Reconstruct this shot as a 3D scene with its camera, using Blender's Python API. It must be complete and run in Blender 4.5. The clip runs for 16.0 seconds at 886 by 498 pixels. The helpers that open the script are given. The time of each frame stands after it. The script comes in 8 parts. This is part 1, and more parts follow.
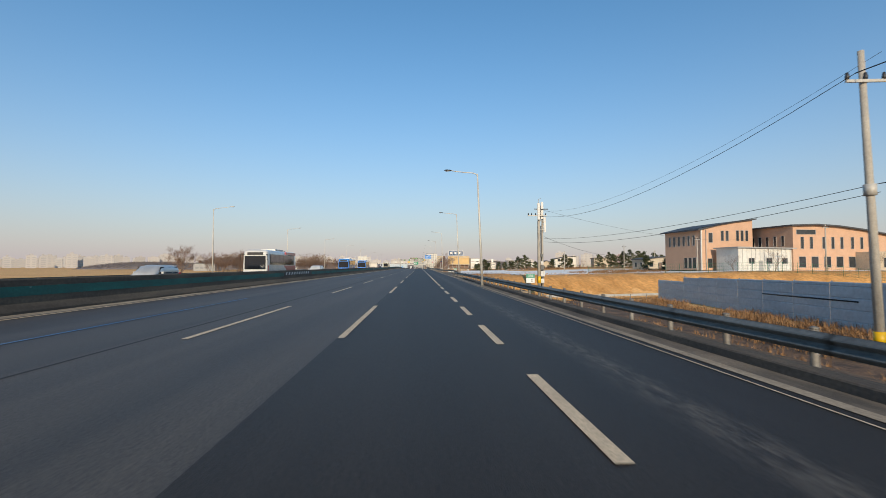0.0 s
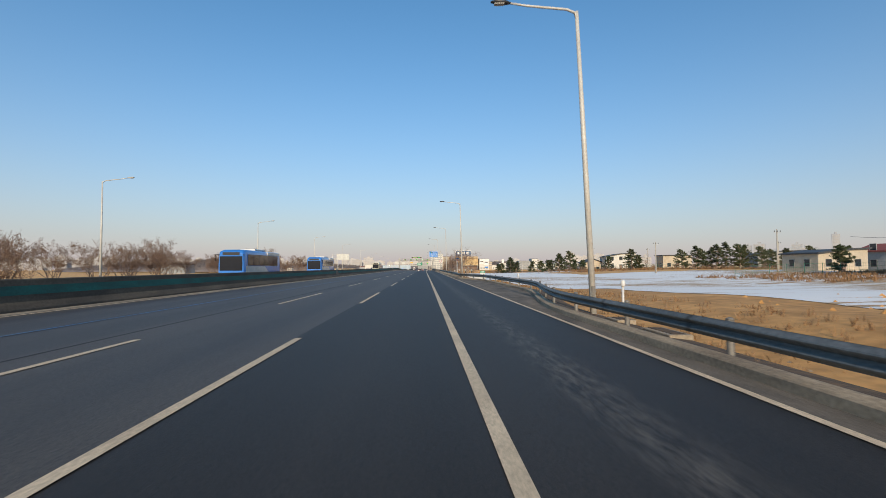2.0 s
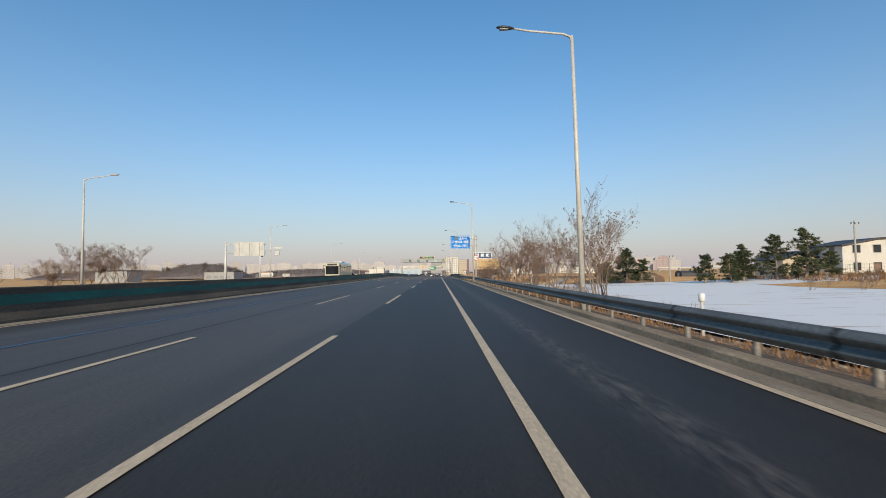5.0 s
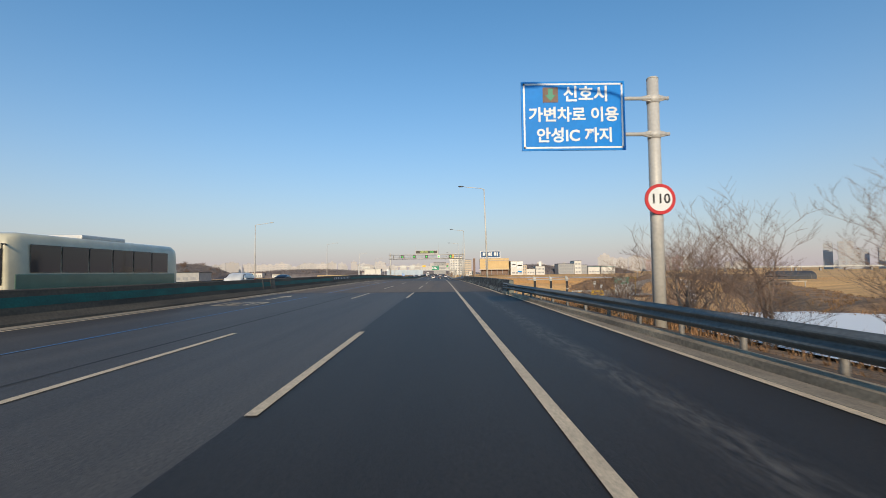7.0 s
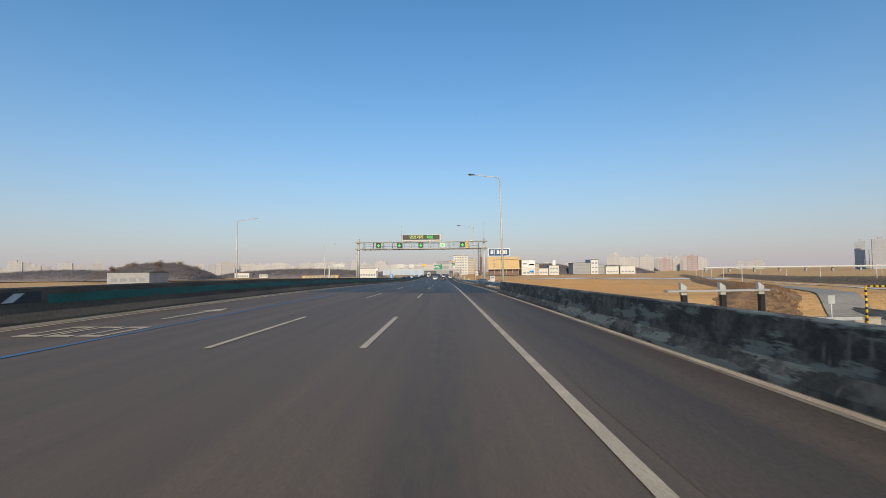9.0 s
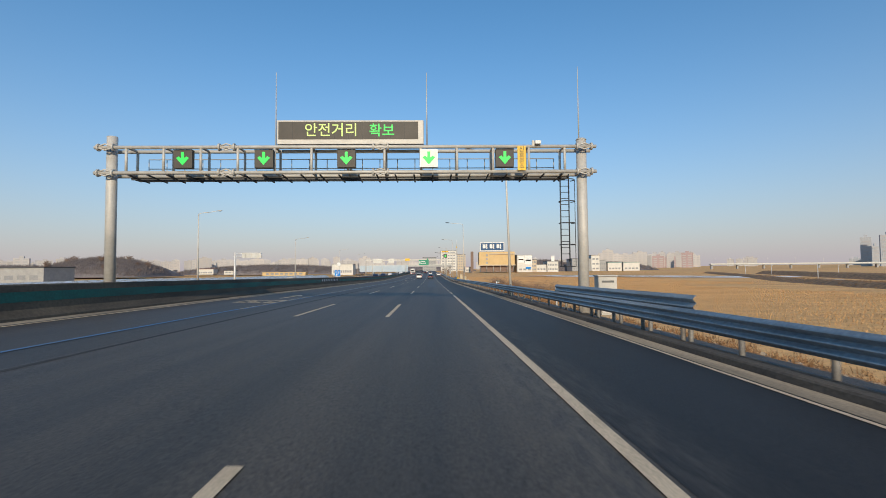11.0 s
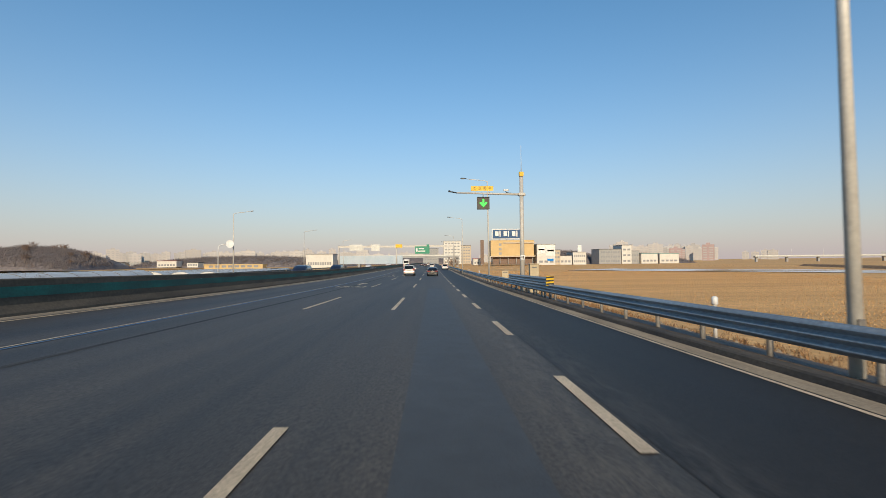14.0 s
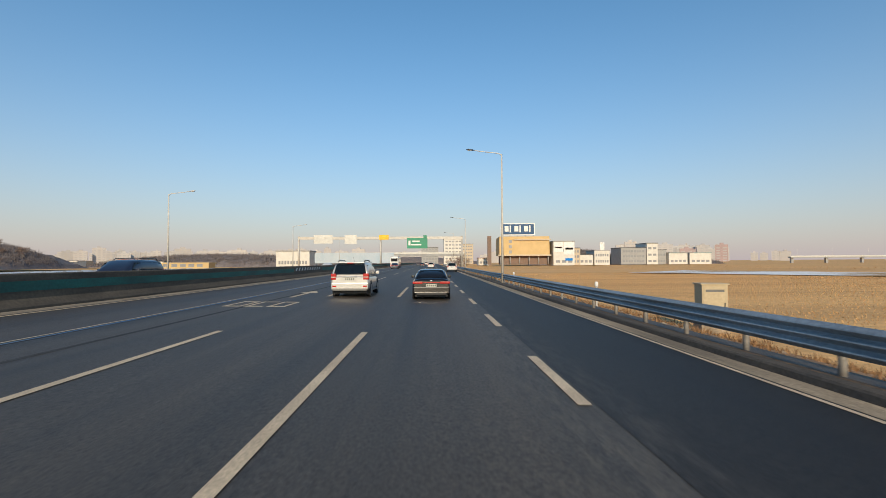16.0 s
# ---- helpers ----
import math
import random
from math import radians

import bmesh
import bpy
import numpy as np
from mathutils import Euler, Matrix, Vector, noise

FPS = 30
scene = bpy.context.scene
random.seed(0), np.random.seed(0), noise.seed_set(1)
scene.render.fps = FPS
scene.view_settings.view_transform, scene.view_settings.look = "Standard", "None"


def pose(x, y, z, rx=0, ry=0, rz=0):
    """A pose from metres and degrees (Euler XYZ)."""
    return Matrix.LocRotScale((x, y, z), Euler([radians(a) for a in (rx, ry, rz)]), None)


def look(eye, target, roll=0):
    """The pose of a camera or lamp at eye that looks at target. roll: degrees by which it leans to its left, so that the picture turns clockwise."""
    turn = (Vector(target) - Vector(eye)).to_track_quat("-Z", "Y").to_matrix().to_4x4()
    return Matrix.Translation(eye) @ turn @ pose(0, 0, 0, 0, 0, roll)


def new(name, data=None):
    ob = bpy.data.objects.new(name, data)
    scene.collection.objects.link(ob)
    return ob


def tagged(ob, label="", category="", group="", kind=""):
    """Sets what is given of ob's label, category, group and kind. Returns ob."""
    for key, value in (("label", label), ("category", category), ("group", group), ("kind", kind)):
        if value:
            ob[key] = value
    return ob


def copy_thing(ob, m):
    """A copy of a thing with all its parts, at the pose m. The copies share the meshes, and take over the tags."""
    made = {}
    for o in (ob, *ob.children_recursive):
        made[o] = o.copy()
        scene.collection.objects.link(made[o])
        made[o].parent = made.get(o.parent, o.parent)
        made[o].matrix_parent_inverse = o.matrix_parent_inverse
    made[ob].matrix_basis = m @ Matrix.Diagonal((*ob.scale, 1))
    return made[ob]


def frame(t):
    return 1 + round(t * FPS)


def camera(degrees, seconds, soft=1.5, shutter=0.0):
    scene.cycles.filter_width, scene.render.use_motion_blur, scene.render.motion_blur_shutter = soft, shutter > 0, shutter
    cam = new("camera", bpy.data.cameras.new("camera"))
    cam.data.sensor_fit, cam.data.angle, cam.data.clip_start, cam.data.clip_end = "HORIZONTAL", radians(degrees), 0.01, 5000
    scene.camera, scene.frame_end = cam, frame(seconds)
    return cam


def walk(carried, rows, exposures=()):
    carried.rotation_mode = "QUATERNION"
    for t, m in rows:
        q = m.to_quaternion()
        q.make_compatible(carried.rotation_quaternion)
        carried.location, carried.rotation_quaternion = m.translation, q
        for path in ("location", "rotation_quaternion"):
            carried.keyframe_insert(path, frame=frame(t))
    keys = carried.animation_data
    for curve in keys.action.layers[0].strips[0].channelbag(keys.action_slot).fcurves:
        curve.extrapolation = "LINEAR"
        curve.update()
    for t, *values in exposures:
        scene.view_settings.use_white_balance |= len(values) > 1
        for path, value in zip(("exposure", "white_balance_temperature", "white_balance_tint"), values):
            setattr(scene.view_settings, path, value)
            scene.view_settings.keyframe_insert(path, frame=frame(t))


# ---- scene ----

# camera
cam = camera(85.30, 16.0, soft=0.85, shutter=0.06)
PATH = [
    (0.0, (0.037, 0.000, 1.702), (4.967, 99.816, 5.231), -0.011),
    (0.5, (0.430, 16.507, 1.674), (5.315, 116.326, 5.180), -0.018),
    (1.0, (0.740, 33.025, 1.645), (5.199, 132.858, 5.316), -0.075),
    (1.5, (0.943, 49.518, 1.648), (4.939, 149.377, 5.145), -0.162),
    (2.0, (1.081, 66.002, 1.623), (4.969, 165.856, 5.376), -0.219),
    (2.5, (1.103, 82.475, 1.638), (4.435, 182.324, 6.002), -0.289),
    (3.0, (1.068, 98.926, 1.644), (3.786, 198.800, 5.861), -0.336),
    (3.5, (0.965, 115.335, 1.620), (3.123, 215.209, 6.158), -0.388),
    (4.0, (0.888, 131.730, 1.593), (2.614, 231.622, 5.909), -0.437),
    (4.2, (0.878, 138.279, 1.595), (2.447, 238.170, 6.009), -0.464),
    (6.5, (0.596, 212.707, 1.659), (1.250, 312.590, 6.454), -0.838),
    (7.0, (0.459, 227.951, 1.670), (0.933, 327.834, 6.474), -0.659),
    (7.5, (0.340, 243.184, 1.669), (0.565, 343.085, 6.320), -0.590),
    (8.0, (0.215, 258.414, 1.684), (0.215, 358.319, 6.450), -0.585),
    (8.5, (0.140, 273.640, 1.727), (0.000, 373.563, 6.350), -0.601),
    (9.0, (0.092, 288.856, 1.715), (-0.060, 388.778, 6.500), -0.627),
    (11.5, (-0.091, 364.104, 1.191), (2.825, 463.990, 4.957), -0.505),
    (12.0, (-0.080, 378.959, 1.006), (2.781, 478.857, 4.507), -0.526),
    (12.5, (-0.066, 393.817, 0.824), (2.728, 493.721, 4.179), -0.615),
    (13.0, (-0.121, 408.654, 0.626), (2.513, 508.574, 3.622), -0.607),
    (13.5, (-0.153, 423.508, 0.418), (2.347, 523.431, 3.456), -0.554),
    (14.0, (-0.198, 438.350, 0.182), (2.106, 538.288, 2.860), -0.461),
    (14.5, (-0.237, 453.191, -0.050), (2.083, 553.124, 2.756), -0.366),
    (15.0, (-0.200, 468.045, -0.220), (2.282, 567.967, 2.833), -0.266),
    (15.5, (-0.162, 482.910, -0.341), (2.259, 582.848, 2.236), -0.222),
    (16.0, (-0.120, 497.783, -0.413), (2.337, 597.716, 2.318), -0.250),
]
walk(cam, [(t, look(eye, target, roll)) for t, eye, target, roll in PATH],
     exposures=((0.0, 0.0, 6750, 10), (2.0, 0.0, 6650, 10), (4.0, 0.0, 6620, 10), (8.3, 0.0, 6640, 10), (9.0, -0.07, 6420, 10), (11.5, -0.06, 6450, 10), (12.5, 0.0, 6950, 10), (16.0, 0.0, 6950, 10)))

# world and sun: clear winter morning, sun low behind the driver
SUN_EL = radians(22.0)
world = bpy.data.worlds.new("world")
scene.world = world
world.use_nodes = True
wn = world.node_tree.nodes
sky = wn.new("ShaderNodeTexSky")
sky.sky_type = "NISHITA"
sky.sun_disc = False
sky.sun_elevation = SUN_EL
sky.sun_rotation = radians(178)
sky.air_density = 1.0
sky.dust_density = 0.4
sky.ozone_density = 2.0
# ground haze all round the horizon, thinning with height
wl = world.node_tree.links
wt = wn.new("ShaderNodeTexCoord")
wsep = wn.new("ShaderNodeSeparateXYZ")
wl.new(wt.outputs["Generated"], wsep.inputs[0])
wabs = wn.new("ShaderNodeMath")
wabs.operation = "ABSOLUTE"
wl.new(wsep.outputs["Z"], wabs.inputs[0])
wmul = wn.new("ShaderNodeMath")
wmul.operation = "MULTIPLY"
wmul.inputs[1].default_value = -5.6
wl.new(wabs.outputs[0], wmul.inputs[0])
wexp = wn.new("ShaderNodeMath")
wexp.operation = "EXPONENT"
wl.new(wmul.outputs[0], wexp.inputs[0])
wmix = wn.new("ShaderNodeMix")
wmix.data_type = "RGBA"
wl.new(wexp.outputs[0], wmix.inputs[0])
wtint = wn.new("ShaderNodeMix")
wtint.data_type = "RGBA"
wtint.blend_type = "MULTIPLY"
winv = wn.new("ShaderNodeMath")
winv.operation = "SUBTRACT"
winv.inputs[0].default_value = 1.0
wl.new(wexp.outputs[0], winv.inputs[1])
wl.new(winv.outputs[0], wtint.inputs[0])
wtint.inputs[7].default_value = (0.50, 1.11, 1.36, 1)
wl.new(sky.outputs[0], wtint.inputs[6])
wl.new(wtint.outputs[2], wmix.inputs[6])
wmix.inputs[7].default_value = (4.1, 3.70, 3.92, 1)
wn["Background"].inputs["Strength"].default_value = 0.122
wl.new(wmix.outputs[2], wn["Background"].inputs["Color"])
sun = new("sun", bpy.data.lights.new("sun", "SUN"))
sun.data.energy = 3.9
sun.data.angle = radians(0.53)
sun.data.color = (1.0, 0.83, 0.61)
sun.matrix_world = look((-4, -150, 150 * math.tan(SUN_EL)), (0, 0, 0))
scene.view_settings.exposure = 0.0


# ---------------------------------------------------------------- ground shape
def smooth(u):
    u = min(1.0, max(0.0, u))
    return u * u * (3 - 2 * u)


def slope(y):
    return -0.014 * smooth((y - 260) / 140) * (1 - smooth((y - 440) / 100))


GRADE_Y = np.arange(-400, 3001, 5.0)
GRADE_Z = np.concatenate([[0], np.cumsum([slope(a + 2.5) * 5 for a in GRADE_Y[:-1]])])
GRADE_Z = GRADE_Z - np.interp(0, GRADE_Y, GRADE_Z)


def grade(y):
    return float(np.interp(y, GRADE_Y, GRADE_Z))


def gz(x, y):
    """Height of the carriageway."""
    return grade(y) - 0.017 * smooth((y - 250) / 90) * max(-16, min(9, x))


def rail_x(y):
    """Line of the right-hand guard rail, with its lay-by and its swing in to the bridge parapet."""
    if y < 300:
        return 6.15 + 2.2 * smooth((y - 82) / 18) * (1 - smooth((y - 122) / 14)) - 0.84 * smooth((y - 234) / 30)
    return 6.4


def bank_y(x):
    """Top edge of the building site's soil bank."""
    return float(np.interp(x, (10, 23, 33, 46, 80), (66, 71, 77, 81, 82)))


def field_level(x, y):
    base = grade(y) - 1.3
    if y < 260:
        plateau = 0.25 + 0.45 * smooth((x - 40) / 25)
        beyond = -0.75 + 1.3 * smooth((x - 26) / 50)
        p = plateau + (beyond - plateau) * smooth((y - 84) / 40)
        low = -1.6 - 1.2 * smooth((y - 44) / 8)
        f = low + (p - low) * smooth((y - bank_y(x) + 8) / 8)
        return f + (base - f) * smooth((y - 240) / 20)
    f = base - 2.2 * (1 - smooth((y - 338) / 14)) * (1 - smooth((x - 60) / 60))
    if y < 268:
        f = base + (f - base) * smooth((y - 258) / 10)
    return f


def land(x, y):
    """Height of the open land."""
    if x > 0:
        edge = rail_x(y) + 1.0
        w = smooth((x - edge) / 4.5)
        z = gz(min(x, 9), y) - 0.22
        z = z * (1 - w) + field_level(x, y) * w
        return z + 0.10 * w * noise.noise((x * 0.13, y * 0.13, 1.7)) + 0.004 * max(0, x - 250)
    if x > -33:
        return gz(max(x, -15), y) - 0.25
    w = smooth((-33.5 - x) / 6)
    return (gz(-15, y) - 0.25) * (1 - w) + (grade(y) - 3.2) * w + 0.3 * w * noise.noise((x * 0.02, y * 0.02, 4.1))


# ---------------------------------------------------------------- helpers
def thing(name, at=(0, 0, 0), turn=0.0, label="", category="", group="", kind=""):
    ob = new(name)
    ob.empty_display_size = 0.2
    ob.matrix_basis = pose(*at, 0, 0, turn)
    return tagged(ob, label, category, group, kind)


def to_mesh(name, bm, material, smooth_faces=False):
    me = bpy.data.meshes.new(name)
    bm.to_mesh(me)
    bm.free()
    for m in material if isinstance(material, (list, tuple)) else [material]:
        me.materials.append(m)
    if smooth_faces:
        me.polygons.foreach_set("use_smooth", [True] * len(me.polygons))
    return me


def part(name, bm, material, parent=None, label="", rounded=False, kind=""):
    """Links a bmesh (in the parent's own axes) or a ready mesh as one object under a thing or a part."""
    me = to_mesh(name, bm, material, rounded) if isinstance(bm, bmesh.types.BMesh) else bm
    ob = new(name, me)
    if parent:
        ob.parent = parent
    return tagged(ob, label, "", "", kind)


def local(bm, ob):
    """World-placed vertices into the axes of a thing that has only been moved."""
    bmesh.ops.translate(bm, vec=-ob.matrix_basis.translation, verts=bm.verts)
    return bm


def box(bm, x0, x1, y0, y1, z0, z1, bevel=0.0, mi=0):
    vs = [bm.verts.new((x, y, z)) for z in (z0, z1) for y in (y0, y1) for x in (x0, x1)]
    fs = [bm.faces.new([vs[i] for i in q]) for q in ((0, 2, 3, 1), (4, 5, 7, 6), (0, 1, 5, 4), (2, 6, 7, 3), (0, 4, 6, 2), (1, 3, 7, 5))]
    for f in fs:
        f.material_index = mi
    if bevel:
        es = list({e for f in fs for e in f.edges})
        bmesh.ops.bevel(bm, geom=es, offset=bevel, segments=2, affect="EDGES", profile=0.6)
    return bm


def tube(bm, pts, radii, sides=8, cap=True, mi=0):
    """A tapered tube through points."""
    rings = []
    pts = [Vector(p) for p in pts]
    for i, p in enumerate(pts):
        d = (pts[min(i + 1, len(pts) - 1)] - pts[max(i - 1, 0)]).normalized()
        u = d.orthogonal().normalized() if abs(d.z) > 0.9 else d.cross(Vector((0, 0, 1))).normalized()
        if abs(d.z) > 0.9:
            u = (Vector((1, 0, 0)) - d * d.x).normalized()
        v = d.cross(u)
        r = radii[i] if isinstance(radii, (list, tuple)) else radii
        rings.append([bm.verts.new(p + (u * math.cos(a) + v * math.sin(a)) * r) for a in [2 * math.pi * k / sides for k in range(sides)]])
    for a, b in zip(rings, rings[1:]):
        for k in range(sides):
            f = bm.faces.new((a[k], a[(k + 1) % sides], b[(k + 1) % sides], b[k]))
            f.smooth = True
            f.material_index = mi
    if cap and sides > 2:
        for ring, way in ((rings[0], -1), (rings[-1], 1)):
            f = bm.faces.new(ring[::way])
            f.material_index = mi
    return bm


def sweep(profile, y0, y1, step, xoff=None, closed=True, level=gz, mi=0):
    """A cross-section (x, height) drawn along the road."""
    bm = bmesh.new()
    n = max(1, round((y1 - y0) / step))
    rings = []
    for i in range(n + 1):
        y = y0 + (y1 - y0) * i / n
        off = xoff(y) if xoff else 0
        rings.append([bm.verts.new((x + off, y, level(x + off, y) + h)) for x, h in profile])
    m = len(profile)
    for a, b in zip(rings, rings[1:]):
        for k in range(m if closed else m - 1):
            f = bm.faces.new((a[k], b[k], b[(k + 1) % m], a[(k + 1) % m]))
            f.material_index = mi
    if closed:
        bm.faces.new(rings[0])
        bm.faces.new(rings[-1][::-1])
    bmesh.ops.recalc_face_normals(bm, faces=bm.faces)
    return bm


def sheet(x0, x1, y0, y1, dx, dy, level, lift=0.0, jag=0.0, warp=None):
    """A patch of ground that follows a height function; jag: an uneven outline."""
    bm = bmesh.new()
    nx, ny = max(1, round((x1 - x0) / dx)), max(1, round((y1 - y0) / dy))
    grid = []
    for j in range(ny + 1):
        row = []
        for i in range(nx + 1):
            x, y = x0 + (x1 - x0) * i / nx, y0 + (y1 - y0) * j / ny
            if warp:
                y += warp(x)
            if jag:
                x += jag * noise.noise((x * 0.05 + 3, y * 0.05, 0.3)) + jag * 0.35 * noise.noise((x * 0.31, y * 0.31, 8))
                y += jag * noise.noise((x * 0.05, y * 0.05, 5.3)) + jag * 0.35 * noise.noise((x * 0.31, y * 0.31, 3))
            row.append(bm.verts.new((x, y, level(x, y) + lift)))
        grid.append(row)
    for j in range(ny):
        for i in range(nx):
            bm.faces.new((grid[j][i], grid[j][i + 1], grid[j + 1][i + 1], grid[j + 1][i])).smooth = True
    return bm


def letters(body, size, parent, at, material, turn=(90, 0, 0), name="lettering", label="", weight=0.0):
    """Real lettering as a thin solid."""
    cu = bpy.data.curves.new(name, "FONT")
    cu.body, cu.size, cu.extrude, cu.offset = body, size, 0.004, weight
    cu.align_x, cu.align_y, cu.resolution_u = "CENTER", "CENTER", 3
    tmp = new("tmp", cu)
    bpy.context.view_layer.update()
    me = bpy.data.meshes.new_from_object(tmp.evaluated_get(bpy.context.evaluated_depsgraph_get()))
    bpy.data.objects.remove(tmp)
    me.materials.clear()
    me.materials.append(material)
    ob = part(name, me, material, parent, label)
    ob.matrix_basis = pose(*at, *turn)
    return ob


# ---------------------------------------------------------------- materials
def material(name, color, rough=0.7, metal=0.0, second=None, scale=1.0, stretch=(1, 1, 1), fine=30.0, fine_amount=0.25,
             bump=0.0, bump_scale=60.0, contrast=(0.35, 0.65), rand=0.0, spec=0.5, coat=0.0, local_space=False):
    """Two scales of variation on one surface: broad patches between two colours, and fine grain with relief."""
    m = bpy.data.materials.new(name)
    m.use_nodes = True
    nt = m.node_tree
    N, L = nt.nodes, nt.links
    b = N["Principled BSDF"]
    b.inputs["Roughness"].default_value = rough
    b.inputs["Metallic"].default_value = metal
    b.inputs["Specular IOR Level"].default_value = spec
    b.inputs["Coat Weight"].default_value = coat
    b.inputs["Coat Roughness"].default_value = 0.08
    geo = N.new("ShaderNodeNewGeometry")
    src = geo.outputs["Position"]
    if local_space:
        tc = N.new("ShaderNodeTexCoord")
        src = tc.outputs["Object"]
    mp = N.new("ShaderNodeMapping")
    mp.inputs["Scale"].default_value = stretch
    L.new(src, mp.inputs["Vector"])
    n1 = N.new("ShaderNodeTexNoise")
    n1.inputs["Scale"].default_value = scale
    n1.inputs["Detail"].default_value = 5
    n1.inputs["Roughness"].default_value = 0.6
    L.new(mp.outputs[0], n1.inputs["Vector"])
    r1 = N.new("ShaderNodeMapRange")
    r1.inputs[1].default_value, r1.inputs[2].default_value = contrast
    L.new(n1.outputs[0], r1.inputs[0])
    mix = N.new("ShaderNodeMix")
    mix.data_type = "RGBA"
    second = second or tuple(c * 0.8 for c in color)
    mix.inputs[6].default_value = (*color, 1)
    mix.inputs[7].default_value = (*second, 1)
    L.new(r1.outputs[0], mix.inputs[0])
    n2 = N.new("ShaderNodeTexNoise")
    n2.inputs["Scale"].default_value = fine
    n2.inputs["Detail"].default_value = 4
    L.new(src, n2.inputs["Vector"])
    r2 = N.new("ShaderNodeMapRange")
    r2.inputs[1].default_value, r2.inputs[2].default_value = 0.25, 0.75
    r2.inputs[3].default_value, r2.inputs[4].default_value = 1 - fine_amount, 1 + fine_amount
    L.new(n2.outputs[0], r2.inputs[0])
    hsv = N.new("ShaderNodeHueSaturation")
    L.new(mix.outputs[2], hsv.inputs["Color"])
    if rand:
        oi = N.new("ShaderNodeObjectInfo")
        r3 = N.new("ShaderNodeMapRange")
        r3.inputs[3].default_value, r3.inputs[4].default_value = 1 - rand, 1 + rand
        L.new(oi.outputs["Random"], r3.inputs[0])
        mu = N.new("ShaderNodeMath")
        mu.operation = "MULTIPLY"
        L.new(r2.outputs[0], mu.inputs[0])
        L.new(r3.outputs[0], mu.inputs[1])
        L.new(mu.outputs[0], hsv.inputs["Value"])
    else:
        L.new(r2.outputs[0], hsv.inputs["Value"])
    L.new(hsv.outputs[0], b.inputs["Base Color"])
    if bump:
        n3 = N.new("ShaderNodeTexNoise")
        n3.inputs["Scale"].default_value = bump_scale
        n3.inputs["Detail"].default_value = 6
        L.new(src, n3.inputs["Vector"])
        bp = N.new("ShaderNodeBump")
        bp.inputs["Strength"].default_value = bump
        bp.inputs["Distance"].default_value = 0.02
        L.new(n3.outputs[0], bp.inputs["Height"])
        L.new(bp.outputs[0], b.inputs["Normal"])
    return m


def glowing(name, color, strength):
    m = bpy.data.materials.new(name)
    m.use_nodes = True
    b = m.node_tree.nodes["Principled BSDF"]
    b.inputs["Base Color"].default_value = (*[c * 0.5 for c in color], 1)
    b.inputs["Emission Color"].default_value = (*color, 1)
    b.inputs["Emission Strength"].default_value = strength
    return m


ASPHALT_OLD = material("asphalt_worn", (0.096, 0.078, 0.062), 0.58, second=(0.057, 0.047, 0.039), scale=0.7, stretch=(1.0, 0.03, 1), fine=24, fine_amount=0.62, bump=0.3, bump_scale=70, spec=0.32)
ASPHALT_NEW = material("asphalt_dark", (0.026, 0.019, 0.0135), 0.57, second=(0.036, 0.027, 0.020), scale=0.9, stretch=(1.0, 0.025, 1), fine=24, fine_amount=0.62, bump=0.3, bump_scale=70, spec=0.27)
ASPHALT_LATE = material("asphalt_grey", (0.092, 0.074, 0.057), 0.58, second=(0.046, 0.040, 0.035), scale=0.8, stretch=(1.0, 0.025, 1), fine=24, fine_amount=0.62, bump=0.3, bump_scale=70, spec=0.32)
ASPHALT_OUTER = material("asphalt_outer", (0.021, 0.0155, 0.0115), 0.57, second=(0.030, 0.0235, 0.018), scale=0.9, stretch=(1.0, 0.025, 1), fine=24, fine_amount=0.62, bump=0.3, bump_scale=70, spec=0.27)
BRIDGE_DECK = material("bridge_deck", (0.185, 0.118, 0.066), 0.68, second=(0.122, 0.081, 0.050), scale=0.8, stretch=(1.0, 0.02, 1), fine=40, fine_amount=0.25, bump=0.3, bump_scale=80)
BRIDGE_OUTER = material("bridge_deck_outer", (0.150, 0.098, 0.056), 0.7, second=(0.085, 0.058, 0.038), scale=0.8, stretch=(1.0, 0.03, 1), fine=24, fine_amount=0.35, bump=0.3, bump_scale=80)
SHOULDER = material("shoulder_asphalt", (0.21, 0.165, 0.12), 0.88, second=(0.085, 0.070, 0.055), scale=1.3, stretch=(1, 0.3, 1), fine=30, fine_amount=0.35, bump=0.4, bump_scale=70)
PATCH = material("tar_patch", (0.050, 0.045, 0.040), 0.58, second=(0.064, 0.060, 0.057), scale=2, fine=60, bump=0.3)
CRACK = material("tar_seam", (0.03, 0.03, 0.03), 0.95, second=(0.045, 0.045, 0.047), scale=3, fine=60)
PAINT = material("road_paint", (0.72, 0.55, 0.36), 0.7, second=(0.49, 0.365, 0.235), scale=2.2, stretch=(1, 0.4, 1), fine=35, fine_amount=0.35, bump=0.2, contrast=(0.3, 0.75))
PAINT_BLUE = material("blue_road_paint", (0.06, 0.20, 0.42), 0.7, second=(0.10, 0.17, 0.26), scale=1.5, stretch=(1, 0.2, 1), fine=35, fine_amount=0.4)
CONCRETE = material("barrier_concrete", (0.120, 0.094, 0.066), 0.9, second=(0.060, 0.048, 0.036), scale=0.9, stretch=(1, 0.25, 1.6), fine=9, fine_amount=0.25, bump=0.3, bump_scale=30)
CONCRETE_DARK = material("stained_concrete", (0.088, 0.082, 0.070), 0.9, second=(0.036, 0.034, 0.030), scale=1.7, stretch=(1, 0.7, 1.4), contrast=(0.45, 0.56), fine=9, fine_amount=0.35, bump=0.35, bump_scale=25)
